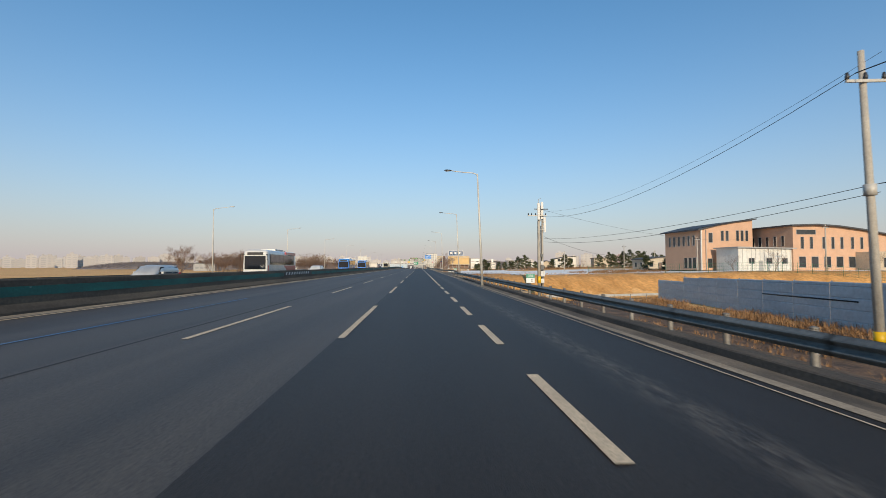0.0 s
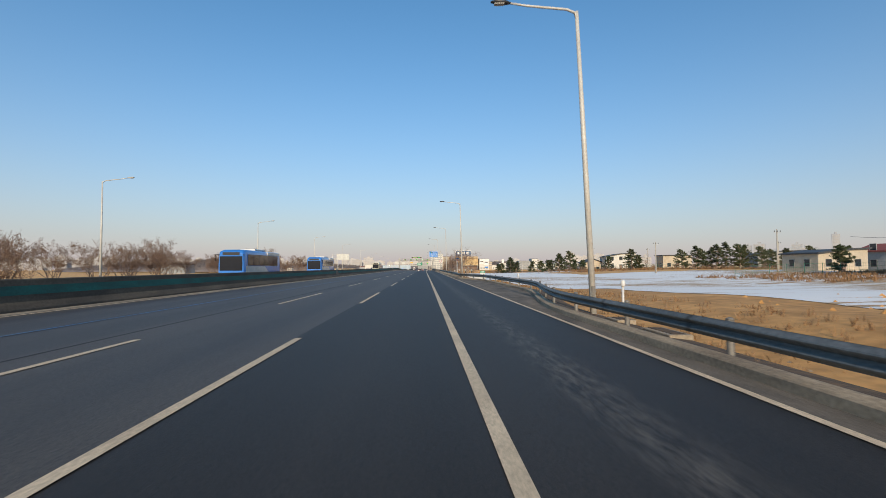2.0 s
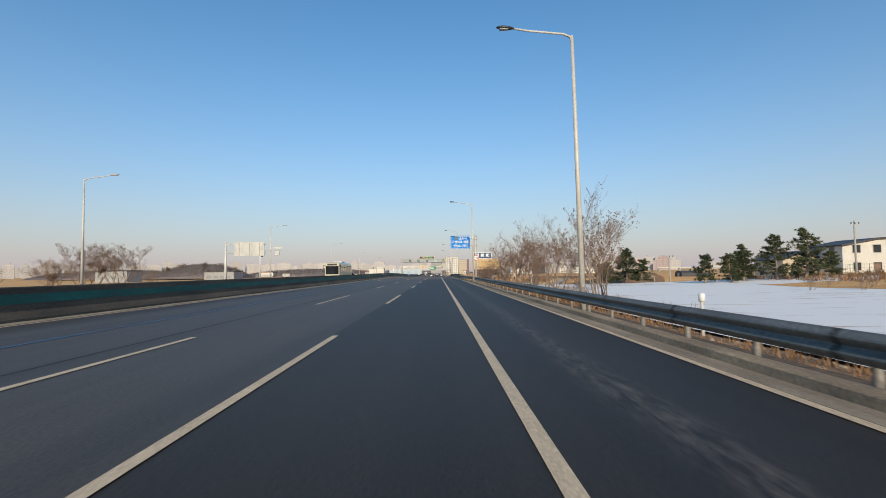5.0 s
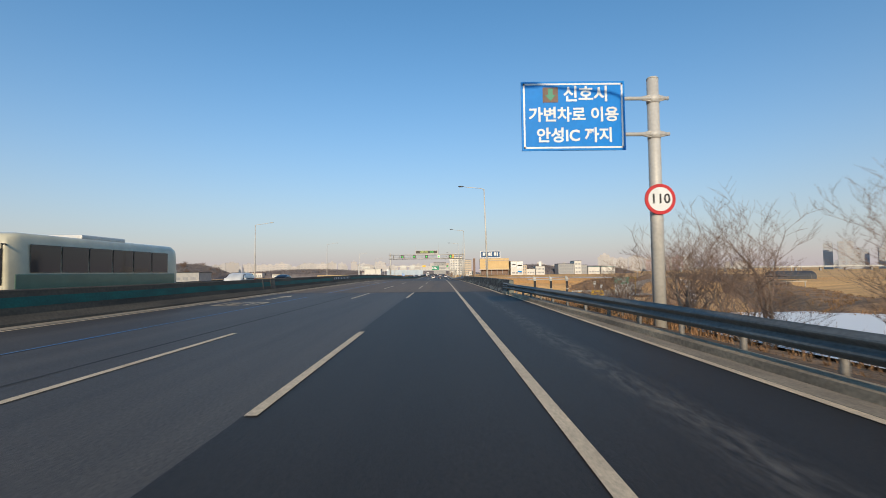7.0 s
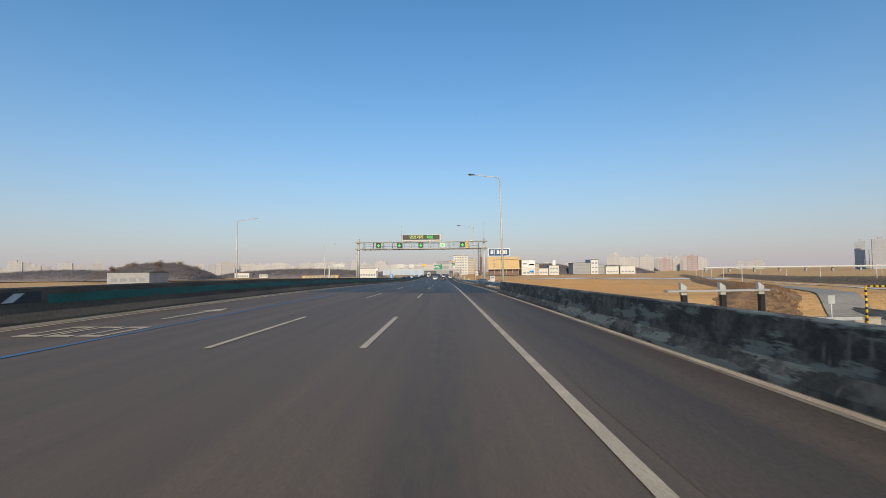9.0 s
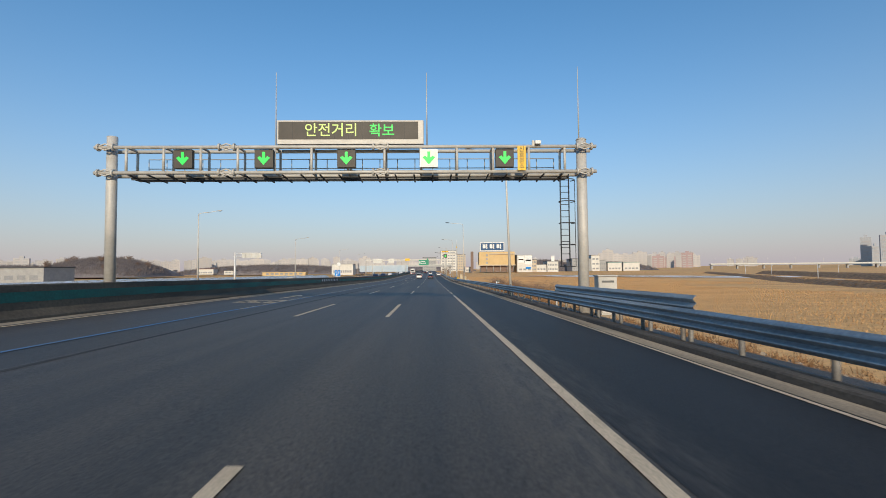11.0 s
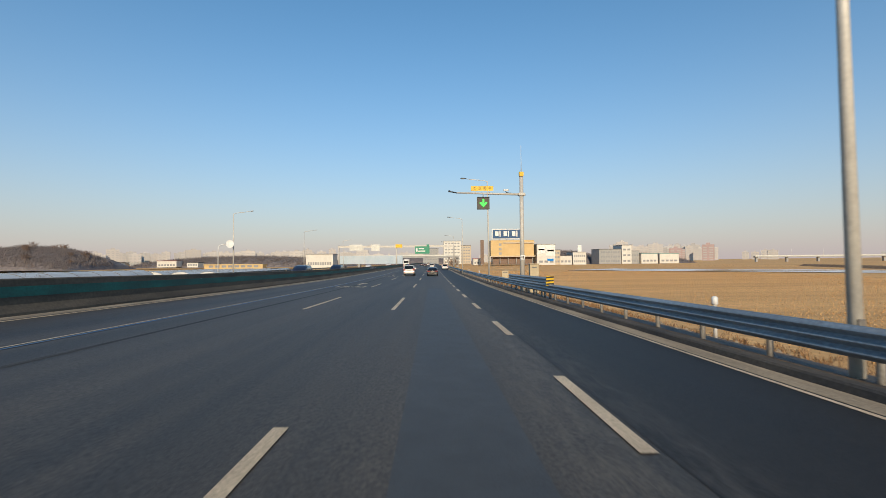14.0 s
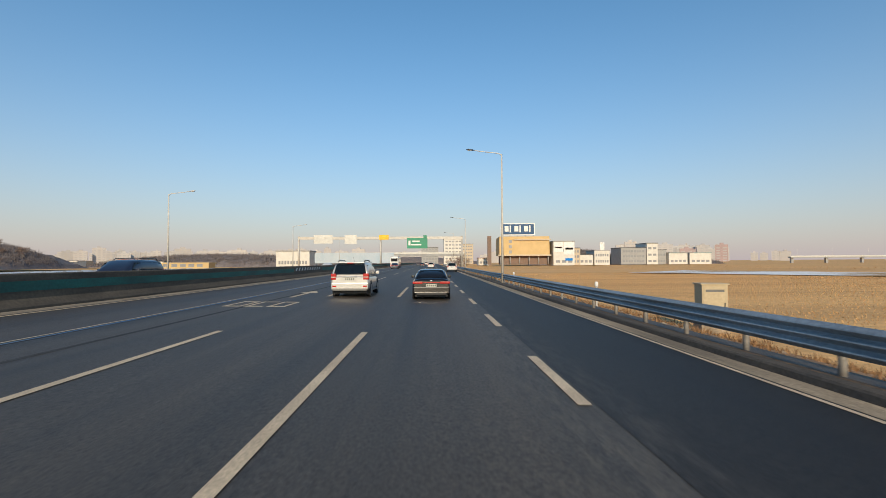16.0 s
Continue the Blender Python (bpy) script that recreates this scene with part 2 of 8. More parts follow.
GUTTER = material("gutter_concrete", (0.37, 0.295, 0.21), 0.9, second=(0.22, 0.175, 0.125), scale=1.5, stretch=(1, 0.3, 1), fine=18, fine_amount=0.3, bump=0.3)
DUSTY = material("dusty_edge", (0.44, 0.335, 0.22), 0.9, second=(0.20, 0.155, 0.105), scale=1.6, stretch=(1, 0.1, 1), fine=20, fine_amount=0.3)
KERB_DARK = material("tarred_kerb", (0.045, 0.040, 0.036), 0.9, second=(0.10, 0.08, 0.06), scale=1.6, stretch=(1, 0.3, 1), fine=18, fine_amount=0.4, bump=0.5, bump_scale=14)
KERB = material("kerb_concrete", (0.42, 0.32, 0.21), 0.9, second=(0.22, 0.165, 0.11), scale=1.2, stretch=(1, 0.3, 1), fine=15, fine_amount=0.35, bump=0.3)
GREEN_BAND = material("green_band", (0.004, 0.125, 0.098), 0.7, second=(0.012, 0.070, 0.058), scale=1.2, stretch=(1, 0.3, 1), fine=12, fine_amount=0.25)
STRIPE_WHITE = material("reflective_white", (0.55, 0.55, 0.53), 0.5, second=(0.42, 0.42, 0.40), scale=3, fine=15)
STRIPE_BLACK = material("panel_black", (0.02, 0.02, 0.022), 0.6, fine=15)
STEEL = material("galvanised_rail", (0.36, 0.40, 0.43), 0.5, 0.4, second=(0.25, 0.275, 0.295), scale=0.9, stretch=(1, 0.3, 2), fine=14, fine_amount=0.25, bump=0.08, bump_scale=20)
STEEL_OLD = material("weathered_rail", (0.21, 0.21, 0.195), 0.62, 0.35, second=(0.13, 0.132, 0.125), scale=1.1, stretch=(1, 0.3, 2), fine=14, fine_amount=0.3, bump=0.08, bump_scale=20)
POST = material("galvanised_post", (0.25, 0.235, 0.21), 0.65, 0.3, second=(0.15, 0.135, 0.12), scale=3, fine=18)
POLE = material("pale_pole_paint", (0.60, 0.57, 0.51), 0.55, 0.1, second=(0.50, 0.475, 0.43), scale=1.2, fine=12, fine_amount=0.12)
POLE_GREY = material("grey_pole_steel", (0.54, 0.51, 0.46), 0.55, 0.1, second=(0.45, 0.43, 0.39), scale=1.5, fine=12, fine_amount=0.12)
POLE_CONC = material("spun_concrete_pole", (0.44, 0.40, 0.34), 0.85, second=(0.35, 0.32, 0.275), scale=1.0, fine=16, fine_amount=0.18)
WHITE_STEEL = material("white_steel", (0.66, 0.65, 0.62), 0.45, 0.1, second=(0.56, 0.55, 0.53), scale=1.2, fine=10, fine_amount=0.1)
DARK_STEEL = material("dark_steel", (0.06, 0.062, 0.066), 0.5, 0.5, fine=12)
LAMP_GLASS = material("lamp_glass", (0.5, 0.5, 0.48), 0.25, fine=20, fine_amount=0.08)
SIGN_BLUE = material("sign_blue", (0.0, 0.21, 0.64), 0.5, second=(0.0, 0.195, 0.60), scale=0.6, fine=6, fine_amount=0.06, spec=0.2)
SIGN_WHITE = material("sign_white", (0.78, 0.78, 0.76), 0.45, fine=6, fine_amount=0.05)
SIGN_BACK = material("sign_back", (0.52, 0.52, 0.49), 0.5, 0.3, fine=8, fine_amount=0.1)
SIGN_GREEN = material("sign_green", (0.0, 0.24, 0.13), 0.45, fine=6, fine_amount=0.06)
SIGN_FADED = material("faded_green", (0.07, 0.29, 0.19), 0.55, second=(0.10, 0.32, 0.22), scale=2, fine=8, fine_amount=0.12)
SIGN_YELLOW = material("sign_yellow", (0.80, 0.47, 0.0), 0.45, fine=6, fine_amount=0.06)
SIGN_RED = material("sign_red", (0.55, 0.012, 0.015), 0.45, fine=6, fine_amount=0.06)
INK = material("sign_black", (0.012, 0.012, 0.013), 0.5, fine=6, fine_amount=0.06)
BOARD_DARK = material("led_board", (0.055, 0.047, 0.037), 0.6, second=(0.07, 0.06, 0.048), scale=2, fine=40, fine_amount=0.25)
LED_GREEN = glowing("green_led", (0.03, 0.75, 0.10), 0.75)
LED_LIME = glowing("lime_led", (0.62, 0.80, 0.22), 0.7)
FIELD = material("stubble_field", (0.78, 0.44, 0.165), 0.95, second=(0.56, 0.30, 0.105), scale=0.22, stretch=(0.05, 1, 1), fine=1.7, fine_amount=0.22, bump=0.3, bump_scale=3.0)
VERGE = material("dead_grass_verge", (0.36, 0.205, 0.095), 0.95, second=(0.15, 0.088, 0.048), scale=0.8, fine=7, fine_amount=0.45, bump=0.9, bump_scale=12)
BRUSH = material("dark_brush", (0.19, 0.105, 0.055), 0.95, second=(0.055, 0.035, 0.023), scale=1.1, fine=7, fine_amount=0.5, bump=0.9, bump_scale=9)
SOIL = material("orange_soil", (0.62, 0.32, 0.105), 0.95, second=(0.45, 0.22, 0.065), scale=0.35, fine=2.2, fine_amount=0.28, bump=0.9, bump_scale=4)
DARK_SOIL = material("dark_soil", (0.060, 0.040, 0.026), 0.95, second=(0.15, 0.088, 0.045), scale=2.5, fine=8, fine_amount=0.4, bump=0.9, bump_scale=10)
PATHWAY = material("farm_track_concrete", (0.40, 0.345, 0.27), 0.9, second=(0.31, 0.265, 0.205), scale=0.5, fine=5, fine_amount=0.2)
GRASS = material("dry_grass", (0.34, 0.19, 0.085), 0.9, second=(0.17, 0.092, 0.045), scale=1.3, fine=20, fine_amount=0.35)
STRAW = material("cut_straw", (0.58, 0.34, 0.145), 0.9, second=(0.46, 0.26, 0.10), scale=0.8, fine=12, fine_amount=0.3)
WEED = material("dry_weeds", (0.39, 0.215, 0.10), 0.9, second=(0.22, 0.122, 0.062), scale=1.3, fine=20, fine_amount=0.35)
BARK = material("bark", (0.30, 0.235, 0.18), 0.9, second=(0.19, 0.145, 0.112), scale=4, fine=30, fine_amount=0.3)
TWIG = material("twigs", (0.28, 0.19, 0.14), 0.9, second=(0.19, 0.128, 0.097), scale=2, fine=20)
DRY_LEAF = material("dry_leaves", (0.19, 0.11, 0.07), 0.85, second=(0.12, 0.07, 0.048), scale=3, fine=20)
PINE_LEAF = material("pine_needles", (0.042, 0.062, 0.026), 0.8, second=(0.075, 0.082, 0.03), scale=1.2, fine=14, fine_amount=0.4)
# far woods and hills: base colours lightened to grey-mauve to imitate haze
TWIG_FAR = material("hazed_thicket", (0.20, 0.17, 0.165), 0.95, second=(0.14, 0.122, 0.122), scale=0.4, fine=3, fine_amount=0.35)
HILL = material("hazed_wooded_hill", (0.17, 0.15, 0.15), 0.95, second=(0.125, 0.11, 0.115), scale=0.05, fine=0.6, fine_amount=0.35)
WALL_PINK = material("salmon_render", (0.60, 0.375, 0.25), 0.85, second=(0.54, 0.335, 0.225), scale=0.6, fine=6, fine_amount=0.08)
WALL_WHITE = material("white_cladding", (0.66, 0.64, 0.58), 0.7, second=(0.58, 0.56, 0.51), scale=0.4, fine=3, fine_amount=0.08)
WALL_CREAM = material("cream_wall", (0.55, 0.46, 0.34), 0.8, second=(0.48, 0.40, 0.30), scale=0.4, fine=3, fine_amount=0.1)
WALL_GREY = material("grey_wall", (0.36, 0.36, 0.35), 0.8, second=(0.30, 0.30, 0.295), scale=0.4, fine=3, fine_amount=0.1)
WALL_YELLOW = material("tan_cladding", (0.62, 0.44, 0.21), 0.7, second=(0.56, 0.39, 0.18), scale=0.2, fine=2, fine_amount=0.06)
WALL_BROWN = material("brown_wall", (0.22, 0.15, 0.115), 0.8, fine=4)
ROOF_DARK = material("dark_roof", (0.06, 0.062, 0.068), 0.6, fine=4, fine_amount=0.15)
ROOF_RED = material("red_roof", (0.30, 0.08, 0.06), 0.7, fine=4, fine_amount=0.15)
ROOF_TEAL = material("teal_roof", (0.14, 0.30, 0.29), 0.6, fine=4, fine_amount=0.15)
WINDOW = material("window_glass", (0.03, 0.036, 0.042), 0.08, second=(0.05, 0.055, 0.06), scale=0.5, fine=2, fine_amount=0.1)
WINDOW_BLUE = material("blue_glass", (0.05, 0.11, 0.22), 0.12, fine=2, fine_amount=0.1)
# far windows: glass colour lifted to grey, painting in the haze of distance
WINDOW_FAR = material("hazed_window_glass", (0.22, 0.23, 0.245), 0.4, second=(0.27, 0.275, 0.28), scale=0.3, fine=2, fine_amount=0.15)
NOISE_SCREEN = material("bluish_screen", (0.34, 0.43, 0.50), 0.5, second=(0.42, 0.48, 0.53), scale=0.3, fine=2, fine_amount=0.1)
FRAME = material("window_frame", (0.45, 0.44, 0.42), 0.5, 0.3, fine=8, fine_amount=0.08)
# skyline tones carry the distance haze: walls and windows kept close in colour
APT = material("hazed_apartment_paint", (0.48, 0.455, 0.43), 0.85, second=(0.44, 0.42, 0.41), scale=0.03, fine=0.4, fine_amount=0.06, rand=0.1)
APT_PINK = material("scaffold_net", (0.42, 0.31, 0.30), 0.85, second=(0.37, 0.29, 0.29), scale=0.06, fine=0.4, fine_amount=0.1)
APT_BLUE = material("hazed_tower", (0.37, 0.39, 0.42), 0.7, second=(0.42, 0.43, 0.44), scale=0.05, fine=0.4, fine_amount=0.1)
APT_WINDOW = material("hazed_apartment_windows", (0.40, 0.39, 0.395), 0.6, second=(0.42, 0.405, 0.40), scale=0.05, fine=0.5, fine_amount=0.08)
VINYL = material("greenhouse_film", (0.62, 0.63, 0.62), 0.5, second=(0.50, 0.51, 0.50), scale=0.1, fine=1.0, fine_amount=0.12)
FENCE_BLUE = material("hoarding_steel", (0.47, 0.53, 0.57), 0.5, 0.15, second=(0.40, 0.45, 0.49), scale=0.8, stretch=(0.6, 0.6, 3), fine=5, fine_amount=0.12)
FENCE_GREEN = material("green_mesh", (0.02, 0.16, 0.09), 0.6, fine=5)
CABINET = material("beige_cabinet", (0.48, 0.39, 0.25), 0.5, 0.1, second=(0.42, 0.34, 0.22), scale=1.5, fine=10, fine_amount=0.1)
CAR_SILVER = material("silver_paint", (0.60, 0.585, 0.555), 0.32, 0.4, fine=3, fine_amount=0.04, coat=0.6, local_space=True)
CAR_BLACK = material("black_paint", (0.010, 0.010, 0.012), 0.16, 0.0, fine=3, fine_amount=0.05, coat=0.3, local_space=True)
CAR_WHITE = material("white_paint", (0.66, 0.65, 0.62), 0.3, fine=3, fine_amount=0.04, coat=0.6, local_space=True)
CAR_RED = material("red_paint", (0.50, 0.03, 0.025), 0.35, fine=3, fine_amount=0.05, coat=0.5, local_space=True)
CAR_BLUE = material("blue_paint", (0.035, 0.20, 0.62), 0.28, fine=3, fine_amount=0.05, coat=0.5, local_space=True)
CAR_GREEN = material("green_paint", (0.10, 0.20, 0.13), 0.35, fine=3, fine_amount=0.05, coat=0.5, local_space=True)
CAR_CREAM = material("cream_paint", (0.58, 0.53, 0.38), 0.35, fine=3, fine_amount=0.05, coat=0.5, local_space=True)
CAR_NAVY = material("navy_paint", (0.02, 0.026, 0.05), 0.28, 0.2, fine=3, fine_amount=0.05, coat=0.7, local_space=True)
TRIM = material("dark_trim", (0.03, 0.03, 0.032), 0.6, fine=10, fine_amount=0.1)
TRIM_GREY = material("grey_trim", (0.16, 0.16, 0.155), 0.5, 0.2, fine=10, fine_amount=0.1)
CAR_GLASS = material("tinted_glass", (0.012, 0.015, 0.02), 0.05, fine=3, fine_amount=0.05, spec=0.6)
TAIL = material("tail_lens", (0.48, 0.02, 0.015), 0.2, second=(0.36, 0.012, 0.01), scale=6, fine=30, fine_amount=0.1)
CHROME = material("chrome", (0.65, 0.65, 0.66), 0.15, 1.0, fine=10, fine_amount=0.03)
TYRE = material("tyre_rubber", (0.018, 0.018, 0.019), 0.85, fine=20, fine_amount=0.15)
RIM = material("alloy_rim", (0.42, 0.42, 0.43), 0.35, 0.8, fine=15, fine_amount=0.06)
PLATE = material("plate_white", (0.50, 0.50, 0.45), 0.5, fine=20, fine_amount=0.05)


def dust_streak(m, x, half, colour, amount):
    """A soft, broken streak of pale dust lying lengthwise on a road surface."""
    N, L = m.node_tree.nodes, m.node_tree.links
    b = N["Principled BSDF"]
    base = b.inputs["Base Color"].links[0].from_socket
    geo = N.new("ShaderNodeNewGeometry")
    sep = N.new("ShaderNodeSeparateXYZ")
    L.new(geo.outputs["Position"], sep.inputs[0])
    wob = N.new("ShaderNodeTexNoise")
    wob.inputs["Scale"].default_value = 0.9
    mp = N.new("ShaderNodeMapping")
    mp.inputs["Scale"].default_value = (1, 0.22, 1)
    L.new(geo.outputs["Position"], mp.inputs["Vector"])
    L.new(mp.outputs[0], wob.inputs["Vector"])
    grain = N.new("ShaderNodeTexNoise")
    grain.inputs["Scale"].default_value = 7.0
    grain.inputs["Detail"].default_value = 6
    grain.inputs["Roughness"].default_value = 0.7
    L.new(mp.outputs[0], grain.inputs["Vector"])

    def calc(op, p, q):
        n = N.new("ShaderNodeMath")
        n.operation = op
        for i, v in enumerate((p, q)):
            if isinstance(v, (int, float)):
                n.inputs[i].default_value = v
            else:
                L.new(v, n.inputs[i])
        return n.outputs[0]

    shift = calc("MULTIPLY", calc("SUBTRACT", wob.outputs[0], 0.5), 0.5)
    dist = calc("ABSOLUTE", calc("ADD", calc("SUBTRACT", sep.outputs["X"], x), shift), 0)
    near = N.new("ShaderNodeMapRange")
    near.interpolation_type = "SMOOTHSTEP"
    near.inputs[1].default_value, near.inputs[2].default_value = 0.0, half
    near.inputs[3].default_value, near.inputs[4].default_value = 1.0, 0.0
    L.new(dist, near.inputs[0])
    spots = N.new("ShaderNodeMapRange")
    spots.inputs[1].default_value, spots.inputs[2].default_value = 0.42, 0.68
    L.new(grain.outputs[0], spots.inputs[0])
    f = calc("MULTIPLY", calc("MULTIPLY", near.outputs[0], spots.outputs[0]), amount)
    mix = N.new("ShaderNodeMix")
    mix.data_type = "RGBA"
    mix.inputs[7].default_value = (*colour, 1)
    L.new(f, mix.inputs[0])
    L.new(base, mix.inputs[6])
    L.new(mix.outputs[2], b.inputs["Base Color"])


dust_streak(ASPHALT_NEW, 3.25, 0.55, (0.15, 0.125, 0.098), 0.85)
dust_streak(ASPHALT_LATE, 1.5, 0.8, (0.19, 0.155, 0.115), 0.5)
dust_streak(ASPHALT_OUTER, 2.2, 0.6, (0.12, 0.10, 0.08), 0.5)
dust_streak(BRIDGE_DECK, 0.0, 0.9, (0.07, 0.052, 0.04), 0.5)


def snow_material(name="thin_snow", cover=1.03, rows=1.5):
    """Thin snow lying in strips, with stubble coming through."""
    m = bpy.data.materials.new(name)
    m.use_nodes = True
    N, L = m.node_tree.nodes, m.node_tree.links
    b = N["Principled BSDF"]
    b.inputs["Roughness"].default_value = 0.85
    geo = N.new("ShaderNodeNewGeometry")
    mp = N.new("ShaderNodeMapping")
    mp.inputs["Scale"].default_value = (0.15, rows, 1)
    mp.inputs["Rotation"].default_value = (0, 0, radians(8))
    L.new(geo.outputs["Position"], mp.inputs["Vector"])
    n1 = N.new("ShaderNodeTexNoise")
    n1.inputs["Scale"].default_value = 0.9
    n1.inputs["Detail"].default_value = 8
    n1.inputs["Roughness"].default_value = 0.65
    L.new(mp.outputs[0], n1.inputs["Vector"])
    n0 = N.new("ShaderNodeTexNoise")
    n0.inputs["Scale"].default_value = 0.035
    L.new(geo.outputs["Position"], n0.inputs["Vector"])
    add = N.new("ShaderNodeMath")
    add.operation = "ADD"
    L.new(n1.outputs[0], add.inputs[0])
    L.new(n0.outputs[0], add.inputs[1])
    rm = N.new("ShaderNodeMapRange")
    rm.inputs[1].default_value, rm.inputs[2].default_value = cover, cover + 0.04
    L.new(add.outputs[0], rm.inputs[0])
    mix = N.new("ShaderNodeMix")
    mix.data_type = "RGBA"
    mix.inputs[6].default_value = (0.86, 0.84, 0.81, 1)
    mix.inputs[7].default_value = (0.44, 0.27, 0.125, 1)
    L.new(rm.outputs[0], mix.inputs[0])
    L.new(mix.outputs[2], b.inputs["Base Color"])
    bp = N.new("ShaderNodeBump")
    bp.inputs["Strength"].default_value = 0.5
    bp.inputs["Distance"].default_value = 0.05
    L.new(n1.outputs[0], bp.inputs["Height"])
    L.new(bp.outputs[0], b.inputs["Normal"])
    return m


def repaired(m, colour, scale, stretch, low, high):
    """Pale mortar repairs with ragged outlines over a grimy surface."""
    N, L = m.node_tree.nodes, m.node_tree.links
    b = N["Principled BSDF"]
    base = b.inputs["Base Color"].links[0].from_socket
    geo = N.new("ShaderNodeNewGeometry")
    mp = N.new("ShaderNodeMapping")
    mp.inputs["Scale"].default_value = stretch
    L.new(geo.outputs["Position"], mp.inputs["Vector"])
    n = N.new("ShaderNodeTexNoise")
    n.inputs["Scale"].default_value = scale
    n.inputs["Detail"].default_value = 7
    n.inputs["Roughness"].default_value = 0.62
    L.new(mp.outputs[0], n.inputs["Vector"])
    r = N.new("ShaderNodeMapRange")
    r.inputs[1].default_value, r.inputs[2].default_value = low, high
    L.new(n.outputs[0], r.inputs[0])
    mix = N.new("ShaderNodeMix")
    mix.data_type = "RGBA"
    mix.inputs[7].default_value = (*colour, 1)
    L.new(r.outputs[0], mix.inputs[0])
    L.new(base, mix.inputs[6])
    L.new(mix.outputs[2], b.inputs["Base Color"])


repaired(CONCRETE_DARK, (0.165, 0.175, 0.15), 0.85, (1, 0.5, 2.6), 0.535, 0.57)
repaired(CONCRETE_DARK, (0.17, 0.15, 0.12), 3.0, (1, 2.2, 0.35), 0.60, 0.68)
SNOW = snow_material()
SNOW_THIN = snow_material("broken_snow", 1.10, 4.5)
STREAM_ICE = snow_material("stream_ice", 0.92, 2.0)


# ---------------------------------------------------------------- ground and road
def ground_sheet():
    xs = [-2600, -1500, -900, -500, -300, -200, -140, -100, -75, -60, -50, -44, -40, -37, -35, -33.5, -31, -15, 0, 5, 6.5, 7.1, 7.7, 8.4, 9.1, 9.8, 10.6, 11.6, 13]
    x = 15.0
    while x < 130:
        xs.append(x)
        x += 2.2 if x < 70 else 8
    xs += [150, 190, 240, 300, 420, 600, 900, 1500, 2600]
    ys = [-700, -300, -150, -80]
    y = -50.0
    while y < 600:
        ys.append(y)
        y += 2.5
    ys += [620, 650, 700, 760, 830, 900, 1000, 1200, 1500, 2000, 2800, 4200]
    bm = bmesh.new()
    g = [[bm.verts.new((a, b, land(a, b))) for a in xs] for b in ys]
    for j in range(len(ys) - 1):
        for i in range(len(xs) - 1):
            bm.faces.new((g[j][i], g[j][i + 1], g[j + 1][i + 1], g[j + 1][i])).smooth = True
    tagged(part("ground", bm, FIELD, None), "dry harvested rice fields with stubble in winter", "ground", kind="structure")


ground_sheet()


def ground_patch(name, label, mat, bm, category="ground"):
    return tagged(part(name, bm, mat), label, category, kind="structure")


ground_patch("ground_brush", "dark dead brush in the ditch beside the motorway", BRUSH, sheet(6.6, 21.0, -60, 56, 0.7, 2.0, land, 0.045))
ground_patch("ground_verge", "dead grass verge along the motorway", VERGE, sheet(6.6, 12.5, 54, 262, 0.7, 2.5, land, 0.035))
ground_patch("ground_verge_far", "dead grass verge along the motorway", VERGE, sheet(6.6, 11.5, 335, 760, 0.7, 2.5, land, 0.035))
ground_patch("ground_soil", "bare orange soil bank of a building site", SOIL, sheet(11, 90, -10, 7, 1.3, 0.7, land, 0.05, 0.9, bank_y))
ground_patch("ground_site_road", "pale concrete farm road below the bank", PATHWAY, sheet(13, 60, 52, 58, 1.3, 1.0, land, 0.06, 0.3))
ground_patch("ground_yard", "dry grass yard before the buildings", VERGE, sheet(30, 130, -40, 44, 3, 3, land, 0.06, 2.0))
ground_patch("ground_soil_strip", "bare orange soil along the edge of the snow", SOIL, sheet(7.1, 15.5, 62, 141, 1.0, 1.6, land, 0.07, 0.9))
ground_patch("snow_field", "thin melting snow on stubble field", SNOW, sheet(14.5, 95, 5, 112, 1.6, 1.6, land, 0.09, 2.0, bank_y), "snow")
ground_patch("snow_field_two", "thin melting snow on stubble field", SNOW_THIN, sheet(9.4, 62, 150, 262, 1.6, 1.6, land, 0.11, 2.0), "snow")

ground_patch("ground_dry_strip", "dry orange grass strip beyond the snow", FIELD, sheet(40, 140, 184, 222, 2.5, 2.5, land, 0.13, 2.0))

# carriageway: older left lanes, newer strip under the driver, bridge deck, later surface
def road_piece(name, label, mat, x0, x1, y0, y1, lift=0.0, dy=4.0):
    bm = sweep([(x0, lift), (x0 + (x1 - x0) / 2, lift), (x1, lift)], y0, y1, dy, closed=False)
    bmesh.ops.recalc_face_normals(bm, faces=bm.faces)
    return tagged(part(name, bm, mat), label, "road", kind="structure")


road_piece("road_left_lanes", "worn grey asphalt of the inner lanes", ASPHALT_OLD, -14.9, -1.9, -60, 268.5)
road_piece("road_right_lanes", "dark newer asphalt of the outer lanes", ASPHALT_NEW, -1.9, 6.0, -60, 268.5)
road_piece("road_bridge", "brownish worn surface of the bridge deck", BRIDGE_DECK, -14.9, 6.0, 268.5, 334)
road_piece("road_bridge_outer", "darker outer lane of the bridge deck", BRIDGE_OUTER, 2.1, 5.1, 268.7, 333.8, 0.004)
road_piece("road_late", "dark grey asphalt with wheel tracks", ASPHALT_LATE, -14.9, 7.0, 334, 1700, dy=6)
road_piece("road_opposite", "worn asphalt of the opposite carriageway", ASPHALT_OLD, -33, -15.2, -60, 1700, dy=6)
bm = sweep([(5.55, 0.005), (7.0, 0.005)], 80, 140, 2, closed=False)
for v in bm.verts:
    if v.co.x > 6:
        v.co.x = rail_x(v.co.y) + 0.3
tagged(part("road_layby", bm, SHOULDER), "rough worn asphalt of the lay-by", "road", kind="structure")
